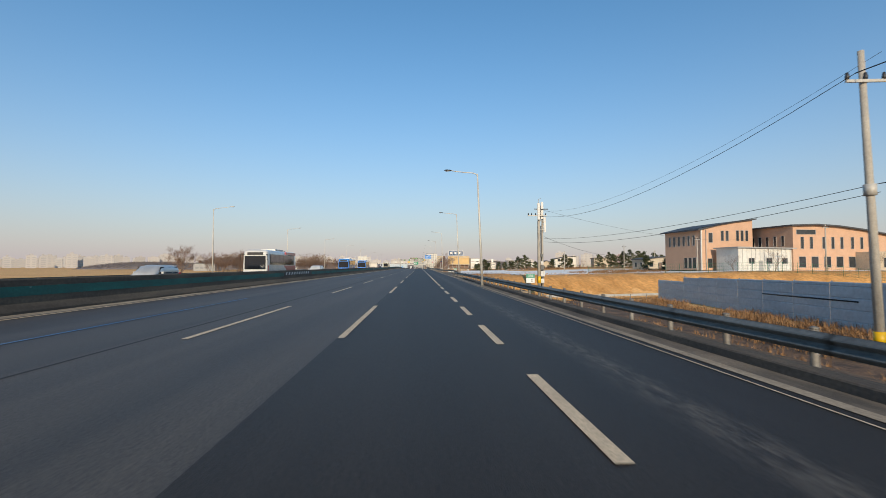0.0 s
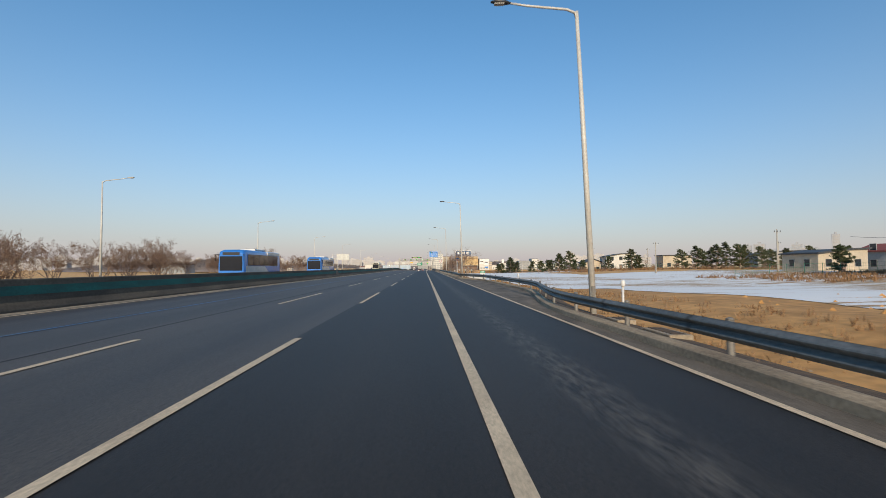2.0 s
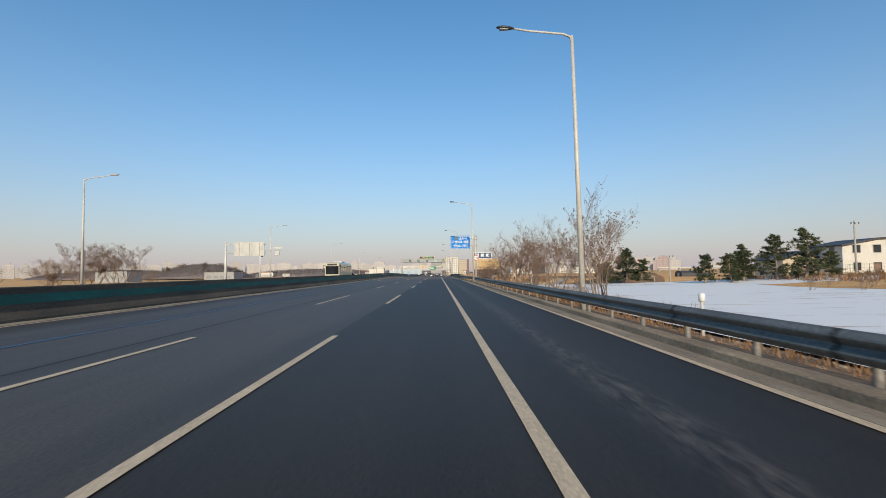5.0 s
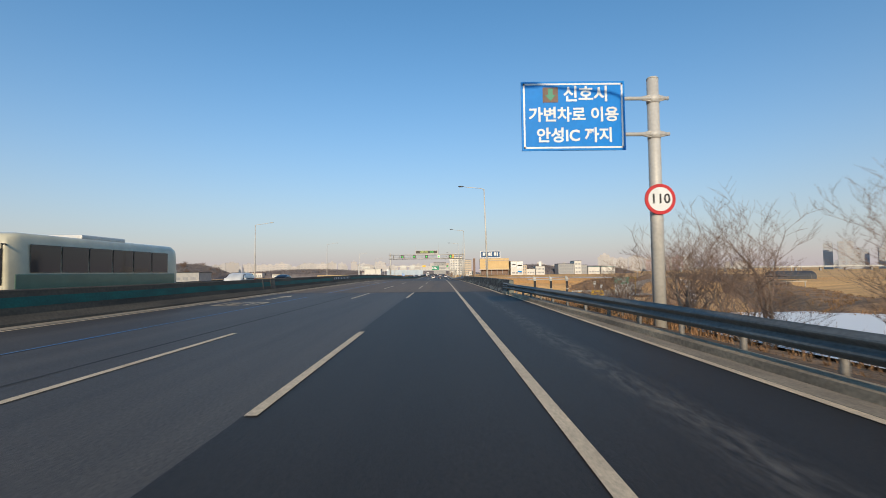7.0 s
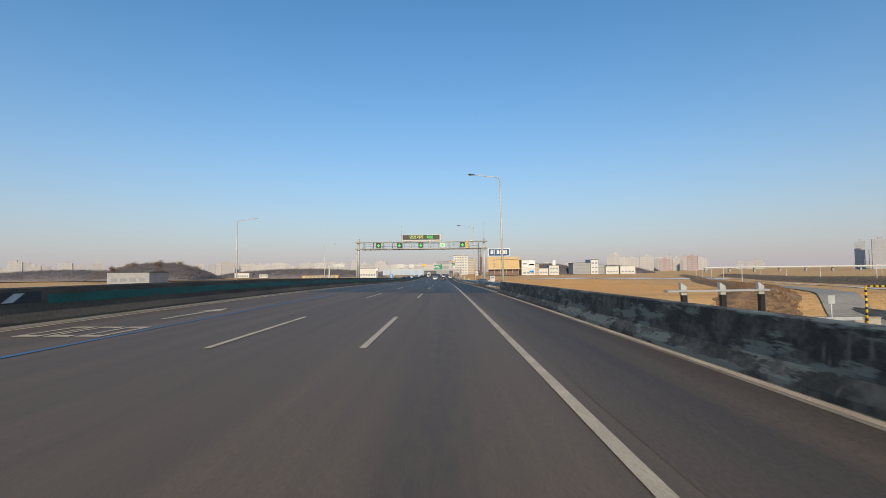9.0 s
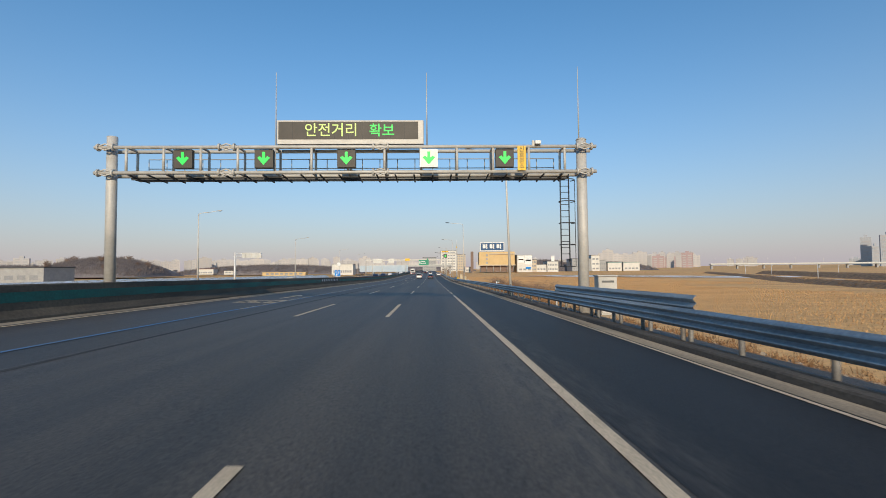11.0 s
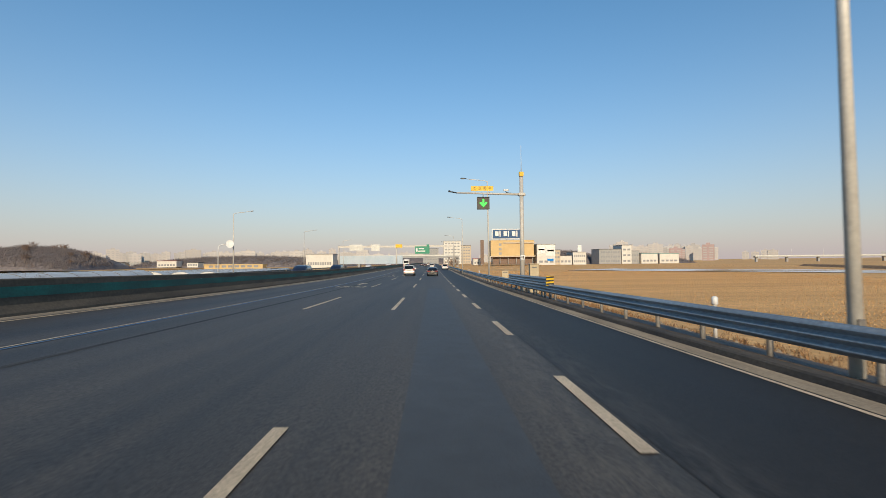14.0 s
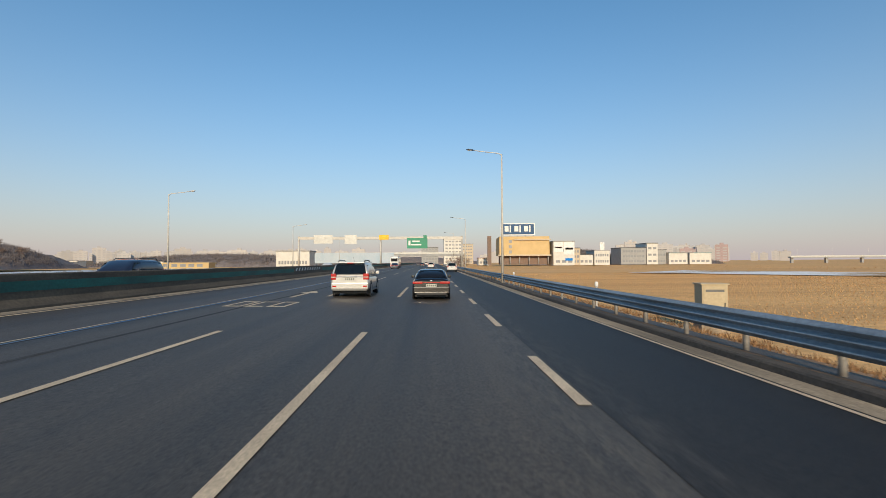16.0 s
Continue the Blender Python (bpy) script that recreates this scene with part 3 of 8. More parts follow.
for x0, x1, y0, y1 in ((-0.55, 0.75, 416, 478), (-1.86, -1.80, -60, 0)):
    road_piece("road_repair", "dark asphalt repair strip", PATCH, x0, x1, y0, y1, 0.006)
road_piece("road_seam", "tarred seam along an inner lane", CRACK, -6.30, -6.22, -60, 268, 0.005, dy=6)
road_piece("road_seam_late", "tarred seam between lanes", CRACK, -7.4, -7.25, 336, 900, 0.005, dy=6)
for y in (268.5, 334.0):
    road_piece("road_joint", "steel expansion joint across the bridge end", CRACK, -14.4, 5.1, y - 0.12, y + 0.12, 0.007)


# outer lane of the last stretch, newer and darker
road_piece("road_late_outer", "dark newer asphalt of the outer lane", ASPHALT_OUTER, 1.95, 6.2, 334, 800, 0.004, dy=6)


# painted lines: every stripe its own piece
marks = thing("road_marking", label="worn white lane lines on asphalt", category="road marking", kind="structure")


def stripe(x, y0, y1, w=0.16, mat=PAINT, name="stripe", step=3.0):
    part(name, sweep([(x - w / 2, 0.012), (x + w / 2, 0.012)], y0, y1, step, closed=False), mat, marks)


ENDS = [2.0, 20.7, 39.6, 56.8, 77.2, 97, 116.8, 136.6, 156.5, 177, 198.5, 221, 241.7, 267.5, 287.6, 308, 331, 353.5, 376.2, 399.2, 420.6, 443.5, 465.9, 487.6, 510]
ENDS = [-18] + ENDS + [532 + 22 * i for i in range(18)]
for e in ENDS:
    n = 9.2 if e < 200 else (10.0 if 280 < e < 300 else (8.0 if e < 500 else 9.5))
    stripe(-1.8, e - n, e)
    stripe(-5.4, e - n, e)
for e in (-12, -5.5, 1.0, 7.5, 13.8, 20.0, 26.2, 32.6, 38.6, 44.8):
    stripe(1.8, e - 3.4, e, 0.18)
part("stripe", sweep([(1.71, 0.012), (1.89, 0.012)], 46.5, 388.6, 5, xoff=lambda y: -0.015 * smooth((y - 180) / 80) * (1 - smooth((y - 330) / 30)), closed=False), PAINT, marks)
for e in [395.6, 402.2, 409.2, 416.9, 424.2, 431.9, 439.2, 446.0, 453.9, 462.0, 469.8, 477.0, 484.5, 491.9, 499.0, 507.0, 514.6] + [522 + 7.5 * i for i in range(36)]:
    stripe(1.8, e - 3.2, e, 0.18)
stripe(4.86, -60, 62, 0.036, step=4)
stripe(5.2, 62, 88, 0.13, step=4)
stripe(5.2, 96 - 8, 263, 0.15, step=4)
stripe(5.03, 264, 334, 0.15, step=4)
stripe(5.02, 335, 800, 0.09, step=5)
stripe(-13.0, -60, 900, 0.15, step=5)
for y0, y1, w in ((-20, 26, 0.10), (60, 140, 0.09), (150, 262, 0.09), (268, 330, 0.16), (336, 372, 0.14)):
    stripe(-9.0, y0, y1, w, PAINT_BLUE, "blue_stripe", 4)
stripe(-9.0, 372, 900, 0.07, PAINT, "stripe", 6)
stripe(-8.83, 372, 900, 0.10, PAINT_BLUE, "blue_stripe", 6)
for e in ENDS:
    stripe(-19.0, e - 8, e)
    stripe(-22.6, e - 8, e)
    stripe(-26.2, e - 8, e)


def road_letters(y, mid, name="lane_lettering"):
    """Worn painted characters and an arrow in the bus lane, long in the driving direction."""
    bm = bmesh.new()
    def bar(x0, x1, y0, y1):
        vs = [bm.verts.new((a, b, gz(a, b) + 0.013)) for a, b in ((x0, y0), (x1, y0), (x1, y1), (x0, y1))]
        bm.faces.new(vs)
    for k, cx in enumerate((mid - 0.85, mid, mid + 0.85)):
        bar(cx - 0.35, cx + 0.35, y, y + 0.35)
        bar(cx - 0.35, cx + 0.35, y + 2.1, y + 2.4)
        bar(cx - 0.35, cx - 0.22, y + 0.35, y + 2.1)
        if k != 1:
            bar(cx + 0.22, cx + 0.35, y + 0.35, y + 2.1)
    bar(mid - 0.1, mid + 0.1, y + 5, y + 8.5)
    vs = [bm.verts.new((a, b, gz(a, b) + 0.013)) for a, b in ((mid - 0.5, y + 8.5), (mid + 0.5, y + 8.5), (mid, y + 10.5))]
    bm.faces.new(vs)
    part(name, bm, PAINT, marks, "worn white painted characters and arrow")


for y, mid in ((254, -10.8), (302, -10.5), (377, -10.2), (479, -7.2), (516.5, -7.0)):
    road_letters(y, mid)


# ---------------------------------------------------------------- median barrier with its painted band
BX = -14.35
bar = thing("median_barrier", (BX, -60, 0), label="grimy concrete median barrier with a green band", category="barrier", kind="structure")
prof = [(BX + 0.42, 0), (BX + 0.40, 0.10), (BX + 0.16, 0.36), (BX + 0.05, 1.19), (BX + 0.02, 1.23), (BX - 0.28, 1.23), (BX - 0.31, 1.19), (BX - 0.42, 0.36), (BX - 0.66, 0.10), (BX - 0.68, 0)]
part("barrier_body", local(sweep(prof, -60, 1500, 6), bar), CONCRETE, bar)
face = lambda h: BX + 0.16 - 0.11 * (h - 0.36) / 0.83
STRIPES = [(52, 64.5), (294, 306), (412, 424), (548, 560)]
gaps = [-60] + [v for s in STRIPES for v in s] + [1500]
for a, b in zip(gaps[::2], gaps[1::2]):
    part("green_band", local(sweep([(face(0.62), 0.62), (face(0.62) + 0.004, 0.62), (face(0.97) + 0.004, 0.97), (face(0.97), 0.97)], a + 0.3, b - 0.3, 6), bar), GREEN_BAND, bar, "dark green painted band")
for a, b in STRIPES:
    panel = part("hazard_panel", local(sweep([(face(0.70), 0.70), (face(0.70) + 0.010, 0.70), (face(1.08) + 0.010, 1.08), (face(1.08), 1.08)], a, b, 3), bar), STRIPE_BLACK, bar, "black panel with white slanted stripes")
    y = a + 0.25
    while y < b - 1.0:
        bm = bmesh.new()
        vs = [bm.verts.new((face(h) + 0.016, yy, gz(BX, yy) + h)) for h, yy in ((0.74, y), (0.74, y + 0.42), (1.04, y + 0.92), (1.04, y + 0.50))]
        f = bm.faces.new(vs)
        bmesh.ops.recalc_face_normals(bm, faces=bm.faces)
        part("white_stripe", local(bm, bar), STRIPE_WHITE, panel)
        y += 1.13
for a, b in ((150.4, 152.5), (267.75, 267.95), (269.6, 270.7)):
    part("repair_panel", local(sweep([(face(0.36) + 0.001, 0.36), (face(0.36) + 0.014, 0.36), (face(1.17) + 0.014, 1.17), (face(1.17) + 0.001, 1.17)], a, b, 2), bar), SHOULDER, bar, "pale repaired panel of the barrier")
tagged(part("gutter_left", sweep([(BX + 0.42, 0.012), (BX + 1.0, 0.012), (BX + 1.02, 0.0), (BX + 0.42, 0.0)], -60, 1100, 6), GUTTER), "dusty concrete strip at the foot of the barrier", "gutter", kind="structure")
for y in (18.5, 74, 112, 148, 196, 232, 318, 352, 398, 431, 468, 506, 540):
    st = thing("reflector", (BX + 0.02, y, gz(BX, y) + 0.9), label="small round reflector stud on the median barrier", category="reflector", group="barrier reflectors")
    bm = tube(bmesh.new(), [(0, 0, 0), (0.07, 0, 0)], [0.05, 0.045], 10)
    part("lens", bm, STRIPE_WHITE, st)
    part("bracket", box(bmesh.new(), 0.0, 0.03, -0.07, 0.07, -0.09, -0.05), POST, st)

# right-hand gutter and kerb
def kerb_shift(y):
    """The kerb follows the rail, but draws in less towards the bridge."""
    return rail_x(y) - 6.15 + 0.36 * smooth((y - 234) / 30)


def kerb(name, y0, y1, x, mat, label, w=0.38, h=0.16):
    tagged(part(name, sweep([(x, 0), (x + 0.02, h - 0.02), (x + 0.05, h), (x + w, h), (x + w, 0)], y0, y1, 2.2, xoff=kerb_shift), mat), label, "kerb", kind="structure")


kerb("kerb_first", -60, 62, 5.72, KERB_DARK, "dark stained kerb beside the shoulder")
kerb("kerb_second", 62, 262, 5.72, KERB, "worn concrete kerb beside the shoulder")
tagged(part("ground_strip_early", sweep([(6.09, 0.05), (6.4, 0.06), (7.0, -0.02)], -60, 262, 2.5, closed=False, xoff=kerb_shift), DARK_SOIL), "dark dirt and dead leaves under the guard rail", "soil", kind="structure")
tagged(part("gutter_right", sweep([(5.28, 0.008), (5.72, 0.008)], -60, 62, 4, closed=False), SHOULDER), "rough worn shoulder strip", "gutter", kind="structure")
tagged(part("gutter_right_pale", sweep([(5.06, 0.010), (5.28, 0.010)], -60, 62, 4, closed=False), GUTTER), "pale concrete gutter along the asphalt", "gutter", kind="structure")
tagged(part("gutter_right_worn", sweep([(5.28, 0.008), (5.72, 0.008)], 62, 141, 4, closed=False), SHOULDER), "rough worn shoulder strip", "gutter", kind="structure")
tagged(part("gutter_right_dusty", sweep([(5.30, 0.008), (5.72, 0.008)], 141, 262, 4, closed=False), GUTTER), "dusty pale shoulder strip", "gutter", kind="structure")
tagged(part("gutter_right_late", sweep([(5.12, 0.008), (5.58, 0.010)], 336, 760, 4, closed=False), DUSTY), "dusty pale strip along the edge line", "gutter", kind="structure")
tagged(part("kerb_late", sweep([(5.58, 0), (5.61, 0.11), (5.65, 0.14), (5.88, 0.14), (5.94, 0)], 336, 760, 2.5), KERB_DARK), "tar-dark asphalt kerb below the guard rail", "kerb", kind="structure")
tagged(part("gutter_bridge", sweep([(4.84, 0.009), (5.16, 0.009)], 263, 334, 4, closed=False), GUTTER), "pale dusty strip at the parapet's foot", "gutter", kind="structure")
tagged(part("ground_strip", sweep([(5.86, 0.012), (6.3, 0.05), (6.9, -0.06)], 336, 760, 2.5, closed=False), DARK_SOIL), "dark dirt under the guard rail", "soil", kind="structure")

# bridge parapet on the right
par = thing("bridge_parapet", (5.16, 263, 0), label="stained dark concrete bridge parapet with pale repairs", category="parapet", kind="structure")
prof = [(5.16, 0), (5.18, 0.12), (5.36, 0.36), (5.44, 1.02), (5.48, 1.05), (5.70, 1.05), (5.74, 1.02), (5.76, 0)]
part("parapet_body", local(sweep(prof, 263, 334.5, 3), par), CONCRETE_DARK, par)
for y in range(270, 334, 9):
    part("joint", local(box(bmesh.new(), 5.30, 5.33, y, y + 0.03, gz(5.3, y) + 0.3, gz(5.3, y) + 0.34), par), STRIPE_BLACK, par)

# bridge deck body and abutment wings under the road, beside the stream
tagged(part("bridge_edge", sweep([(5.2, -0.9), (5.2, -0.02), (6.05, -0.02), (6.05, -0.9)], 262, 335, 4), CONCRETE), "concrete edge beam of the bridge", "bridge", kind="structure")


# ---------------------------------------------------------------- guard rails
def w_beam(x, top, waves=2, t=0.006, h=0.33):
    """Corrugated rail section, facing the road (towards smaller x)."""
    outer = []
    n = waves * 8
    for i in range(n + 1):
        u = i / n
        outer.append((x - 0.083 * (0.5 - 0.5 * math.cos(2 * math.pi * waves * u)) ** 0.8, top - h * u))
    inner = [(a + t, b) for a, b in reversed(outer)]
    return [(outer[0][0] + 0.03, outer[0][1] + 0.0)] + outer + inner


POST_MESH = to_mesh("post", tube(bmesh.new(), [(0, 0, -0.5), (0, 0, 0.70)], 0.065, 10), POST)
CAP_MESH = to_mesh("cap", tube(bmesh.new(), [(0, 0, 0.70), (0, 0, 0.73), (0, 0, 0.745)], [0.07, 0.06, 0.02], 10), POST)
BLOCK_MESH = to_mesh("spacer", box(bmesh.new(), -0.16, -0.05, -0.05, 0.05, 0.42, 0.66, 0.008), POST)


def guard_rail(y0, y1, xf, label, mat, spacing=2.2, top=0.74, waves=2, level=gz, cap=True, tall=0.33):
    x0 = xf(y0)
    ob = thing("guard_rail", (x0, y0, level(x0, y0)), label=label, category="guard rail")
    prof = w_beam(0, top, waves, h=tall)
    y = y0
    while y < y1 - 0.5:
        e = min(y + 4.4, y1)
        part("beam", local(sweep(prof, y, e + 0.15, 1.1 if xf(y) != xf(e) else 4.6, xoff=xf, level=level), ob), mat, ob)
        y = e
    y = y0 + 0.6
    while y < y1:
        p = part("post", POST_MESH, None, ob)
        p.location = Vector((xf(y) + 0.17, y, level(xf(y), y))) - ob.location
        s = part("spacer", BLOCK_MESH, None, ob)
        s.location = p.location
        if cap:
            c = part("cap", CAP_MESH, None, p)
        y += spacing
    return ob


guard_rail(-24, 44, rail_x, "dull weathered steel guard rail on round posts", STEEL_OLD, 2.2, 0.69)
guard_rail(44.1, 140, rail_x, "dull weathered steel guard rail swinging out round a lay-by", STEEL_OLD, 4.2, 0.70)
bridge_rail = guard_rail(140.1, 262.6, rail_x, "dull weathered steel guard rail beside dry trees", STEEL_OLD, 2.3, 0.80, tall=0.42)
part("end_beam", local(sweep(w_beam(0, 0.82, 3, h=0.45), 262.65, 265.2, 0.85, xoff=rail_x), bridge_rail), STEEL_OLD, bridge_rail, "three-wave rail end bolted to the parapet")
guard_rail(334.8, 440, rail_x, "bluish galvanised three-wave guard rail beside fields", STEEL, 2.4, 0.87, 3, tall=0.51)
guard_rail(440.1, 560, rail_x, "bluish galvanised three-wave guard rail beside fields", STEEL, 2.4, 0.87, 3, tall=0.51)
guard_rail(560.1, 760, rail_x, "bluish galvanised three-wave guard rail running to the distance", STEEL, 4.0, 0.87, 3, tall=0.51)
guard_rail(361, 374.6, lambda y: 6.5, "short galvanised guard rail before the gantry post", STEEL, 2.3, 1.22, 2, tall=0.40)
guard_rail(465.4, 479.6, lambda y: 6.47, "short galvanised guard rail before the signal post", STEEL, 2.3, 1.24, 2, tall=0.40)
# opposite carriageway's outer rail
guard_rail(-20, 240, lambda y: -32.2, "far guard rail beyond the opposite lanes", STEEL_OLD, 4.4)
guard_rail(240.1, 620, lambda y: -32.2, "far guard rail beyond the opposite lanes", STEEL_OLD, 4.4)


# ---------------------------------------------------------------- street lamps
def street_lamp(x, y, arm=-3.0, height=10.6, base=None, lean=0.0):
    z = (gz(min(x, 9), y) if x > -20 else gz(-15, y)) - 0.1 if base is None else base
    ob = thing("street_lamp", (x, y, z), label="tall pale steel street lamp with one curved arm", category="street lamp", group="street lamps")
    ob.matrix_basis = pose(x, y, z, 0, lean, 0)
    part("pole", tube(bmesh.new(), [(0, 0, 0), (0, 0, height * 0.55), (0, 0, height)], [0.115, 0.09, 0.062], 12), POLE, ob)
    part("base_plate", box(bmesh.new(), -0.24, 0.24, -0.24, 0.24, 0, 0.05, 0.01), POST, ob)
    s = 1 if arm > 0 else -1
    part("arm", tube(bmesh.new(), [(0, 0, height - 0.35), (s * 0.06, 0, height - 0.05), (s * 0.35, 0, height + 0.08), (arm * 0.6, 0, height + 0.24), (arm * 0.83, 0, height + 0.36)], [0.05, 0.048, 0.045, 0.04, 0.035], 8), POLE, ob)
    head = bmesh.new()
    pts = [(arm * 0.80, 0, height + 0.35), (arm * 0.86, 0, height + 0.38), (arm * 0.97, 0, height + 0.41), (arm * 1.04, 0, height + 0.41)]
    tube(head, pts, [0.05, 0.12, 0.13, 0.05], 10)
    for v in head.verts:
        mid = height + 0.35 + 0.06 * (v.co.x / arm - 0.8) / 0.24
        v.co.z = mid + (v.co.z - mid) * 0.55
    h = part("lamp_head", head, DARK_STEEL if x > 0 else POLE_GREY, ob, "dark flat lamp head")
    part("diffuser", box(bmesh.new(), min(arm * 0.88, arm * 1.0), max(arm * 0.88, arm * 1.0), -0.09, 0.09, height + 0.305, height + 0.335, 0.01), LAMP_GLASS, h)
    part("hatch", box(bmesh.new(), -0.06, 0.06, -0.125, -0.10, 0.7, 1.05, 0.005), POST, ob)
    return ob


for x, y, a, h, lean in ((5.54, 41.8, -2.8, 9.9, -2.4), (6.9, 82.4, -2.9, 10.7, -2.4), (6.75, 137.85, -2.9, 11.25, -1.5), (6.5, 183.4, -2.9, 11.1, -1), (5.85, 232.0, -3.0, 11.15, -0.7), (6.05, 285.6, -3.0, 11.8, -1.4),
                         (5.85, 335.6, -3.0, 11.3, -1), (6.65, 389.6, -3.3, 12.2, -1.5), (6.65, 446.0, -3.4, 12.1, -0.6), (6.78, 497, -3.2, 12.4, -0.6), (6.3, 541, -3.1, 11.8, 0), (7.15, 600, -3.1, 11.2, 0), (7.15, 652, -3.1, 11.2, 0)):
    street_lamp(x, y, a, h, lean=lean)
for y, h in ((18, 10.4), (74, 10.4), (115, 10.4), (160, 10.4), (208, 10.4), (256.5, 10.5), (309.5, 10.0), (361, 10.0), (414, 10.0), (460, 10.0), (513.7, 10.0), (555, 9.8), (606, 9.8), (660, 9.8)):
    street_lamp(-31, y, 3.0, h)


# ---------------------------------------------------------------- signs over and beside the road
def bracket(ob, x, z, r=0.17):
    for dz in (-0.10, 0.10):
        part("clamp", tube(bmesh.new(), [(x - 0.36, -0.10, z + dz * 0.4), (x, -0.10, z + dz), (x + 0.30, -0.10, z + dz * 0.4)], 0.03, 6), POLE_GREY, ob)
    part("flange", tube(bmesh.new(), [(x, 0, z - 0.13), (x, 0, z + 0.13)], r + 0.02, 12), POLE_GREY, ob)


def blue_sign():
    x, y = 7.0, 242.4
    z = gz(6, y) - 0.25
    ob = thing("direction_sign", (x, y, z), label="blue overhead sign with white Korean lettering on a post", category="road sign")
    part("post", tube(bmesh.new(), [(0, 0, -0.2), (0, 0, 4), (0, 0, 7.75)], [0.19, 0.185, 0.17], 14), POLE_GREY, ob)
    part("cap", tube(bmesh.new(), [(0, 0, 7.75), (0, 0, 7.8), (0, 0, 7.83)], [0.18, 0.15, 0.05], 14), POLE_GREY, ob)
    for zz in (6.02, 7.12):
        part("arm", tube(bmesh.new(), [(-4.0, -0.10, zz), (0.42, -0.10, zz)], 0.06, 8), POLE_GREY, ob)
        bracket(ob, 0, zz)
    bx0, bx1, bz0, bz1 = -4.07, -0.95, 5.52, 7.62
    board = part("board", box(bmesh.new(), bx0, bx1, -0.22, -0.17, bz0, bz1, 0.0), SIGN_BLUE, ob, "blue panel with white border")
    b = bmesh.new()
    for q in ((bx0 + .06, bx1 - .06, bz1 - .11, bz1 - .06), (bx0 + .06, bx1 - .06, bz0 + .06, bz0 + .11), (bx0 + .06, bx0 + .11, bz0 + .06, bz1 - .06), (bx1 - .11, bx1 - .06, bz0 + .06, bz1 - .06)):
        box(b, q[0], q[1], -0.226, -0.22, q[2], q[3])
    part("border", b, SIGN_WHITE, board)
    part("stiffener", box(bmesh.new(), bx0 + .1, bx1 - .1, -0.17, -0.11, 6.4, 6.5), SIGN_BACK, board)
    letters("신호시", 0.50, board, (-2.12, -0.226, 7.20), SIGN_WHITE, weight=0.012)
    letters("가변차로 이용", 0.47, board, (-2.50, -0.226, 6.58), SIGN_WHITE, weight=0.012)
    letters("안성IC 까지", 0.47, board, (-2.48, -0.226, 5.95), SIGN_WHITE, weight=0.012)
    part("arrow_panel", box(bmesh.new(), -3.42, -2.96, -0.228, -0.221, 6.98, 7.44), WALL_BROWN, board, "brown square with a green arrow")
    a = bmesh.new()
    vs = [a.verts.new((px, -0.232, pz)) for px, pz in ((-3.26, 7.40), (-3.12, 7.40), (-3.12, 7.21), (-3.03, 7.21), (-3.19, 7.02), (-3.35, 7.21), (-3.26, 7.21))]
    a.faces.new(vs)
    part("arrow", a, SIGN_GREEN, board)
    disc = part("speed_disc", tube(bmesh.new(), [(0.02, -0.20, 4.02), (0.02, -0.235, 4.02)], 0.46, 32), SIGN_RED, ob, "round red-rimmed 110 speed limit sign")
    part("disc_face", tube(bmesh.new(), [(0.02, -0.236, 4.02), (0.02, -0.24, 4.02)], 0.36, 32), SIGN_WHITE, disc)
    letters("110", 0.40, disc, (0.02, -0.243, 4.02), INK, weight=0.008)
    part("disc_clamp", box(bmesh.new(), -0.2, 0.2, -0.20, 0.0, 3.98, 4.06), POLE_GREY, ob)
    return ob


blue_sign()


def lane_signal(parent, x, y, z, s=0.62, lit=True, mat=LED_GREEN, pale=False):
    """A dark square lane-control box with a downward arrow."""
    b = part("lane_signal", box(bmesh.new(), x - s / 2, x + s / 2, y - 0.12, y + 0.12, z - s / 2, z + s / 2, 0.015), SIGN_WHITE if pale else BOARD_DARK, parent, "square lane signal with a green down arrow")
    if pale:
        part("screen", box(bmesh.new(), x - s * .42, x + s * .42, y - 0.128, y - 0.121, z - s * .42, z + s * .42), SIGN_BACK, b)
    else:
        f = bmesh.new()
        box(f, x - s / 2, x + s / 2, y - 0.2, y - 0.12, z + s / 2, z + s / 2 + 0.02)
        part("hood", f, DARK_STEEL, b)
    a = bmesh.new()
    u = s * 0.36
    yy = y - 0.135
    poly = ((-0.22, 1.0), (0.22, 1.0), (0.22, 0.05), (0.55, 0.35), (0.95, 0.1), (0, -1.0), (-0.95, 0.1), (-0.55, 0.35), (-0.22, 0.05))
    a.faces.new([a.verts.new((x + u * px, yy, z + u * pz)) for px, pz in poly])
    part("arrow", a, mat, b)
    return b


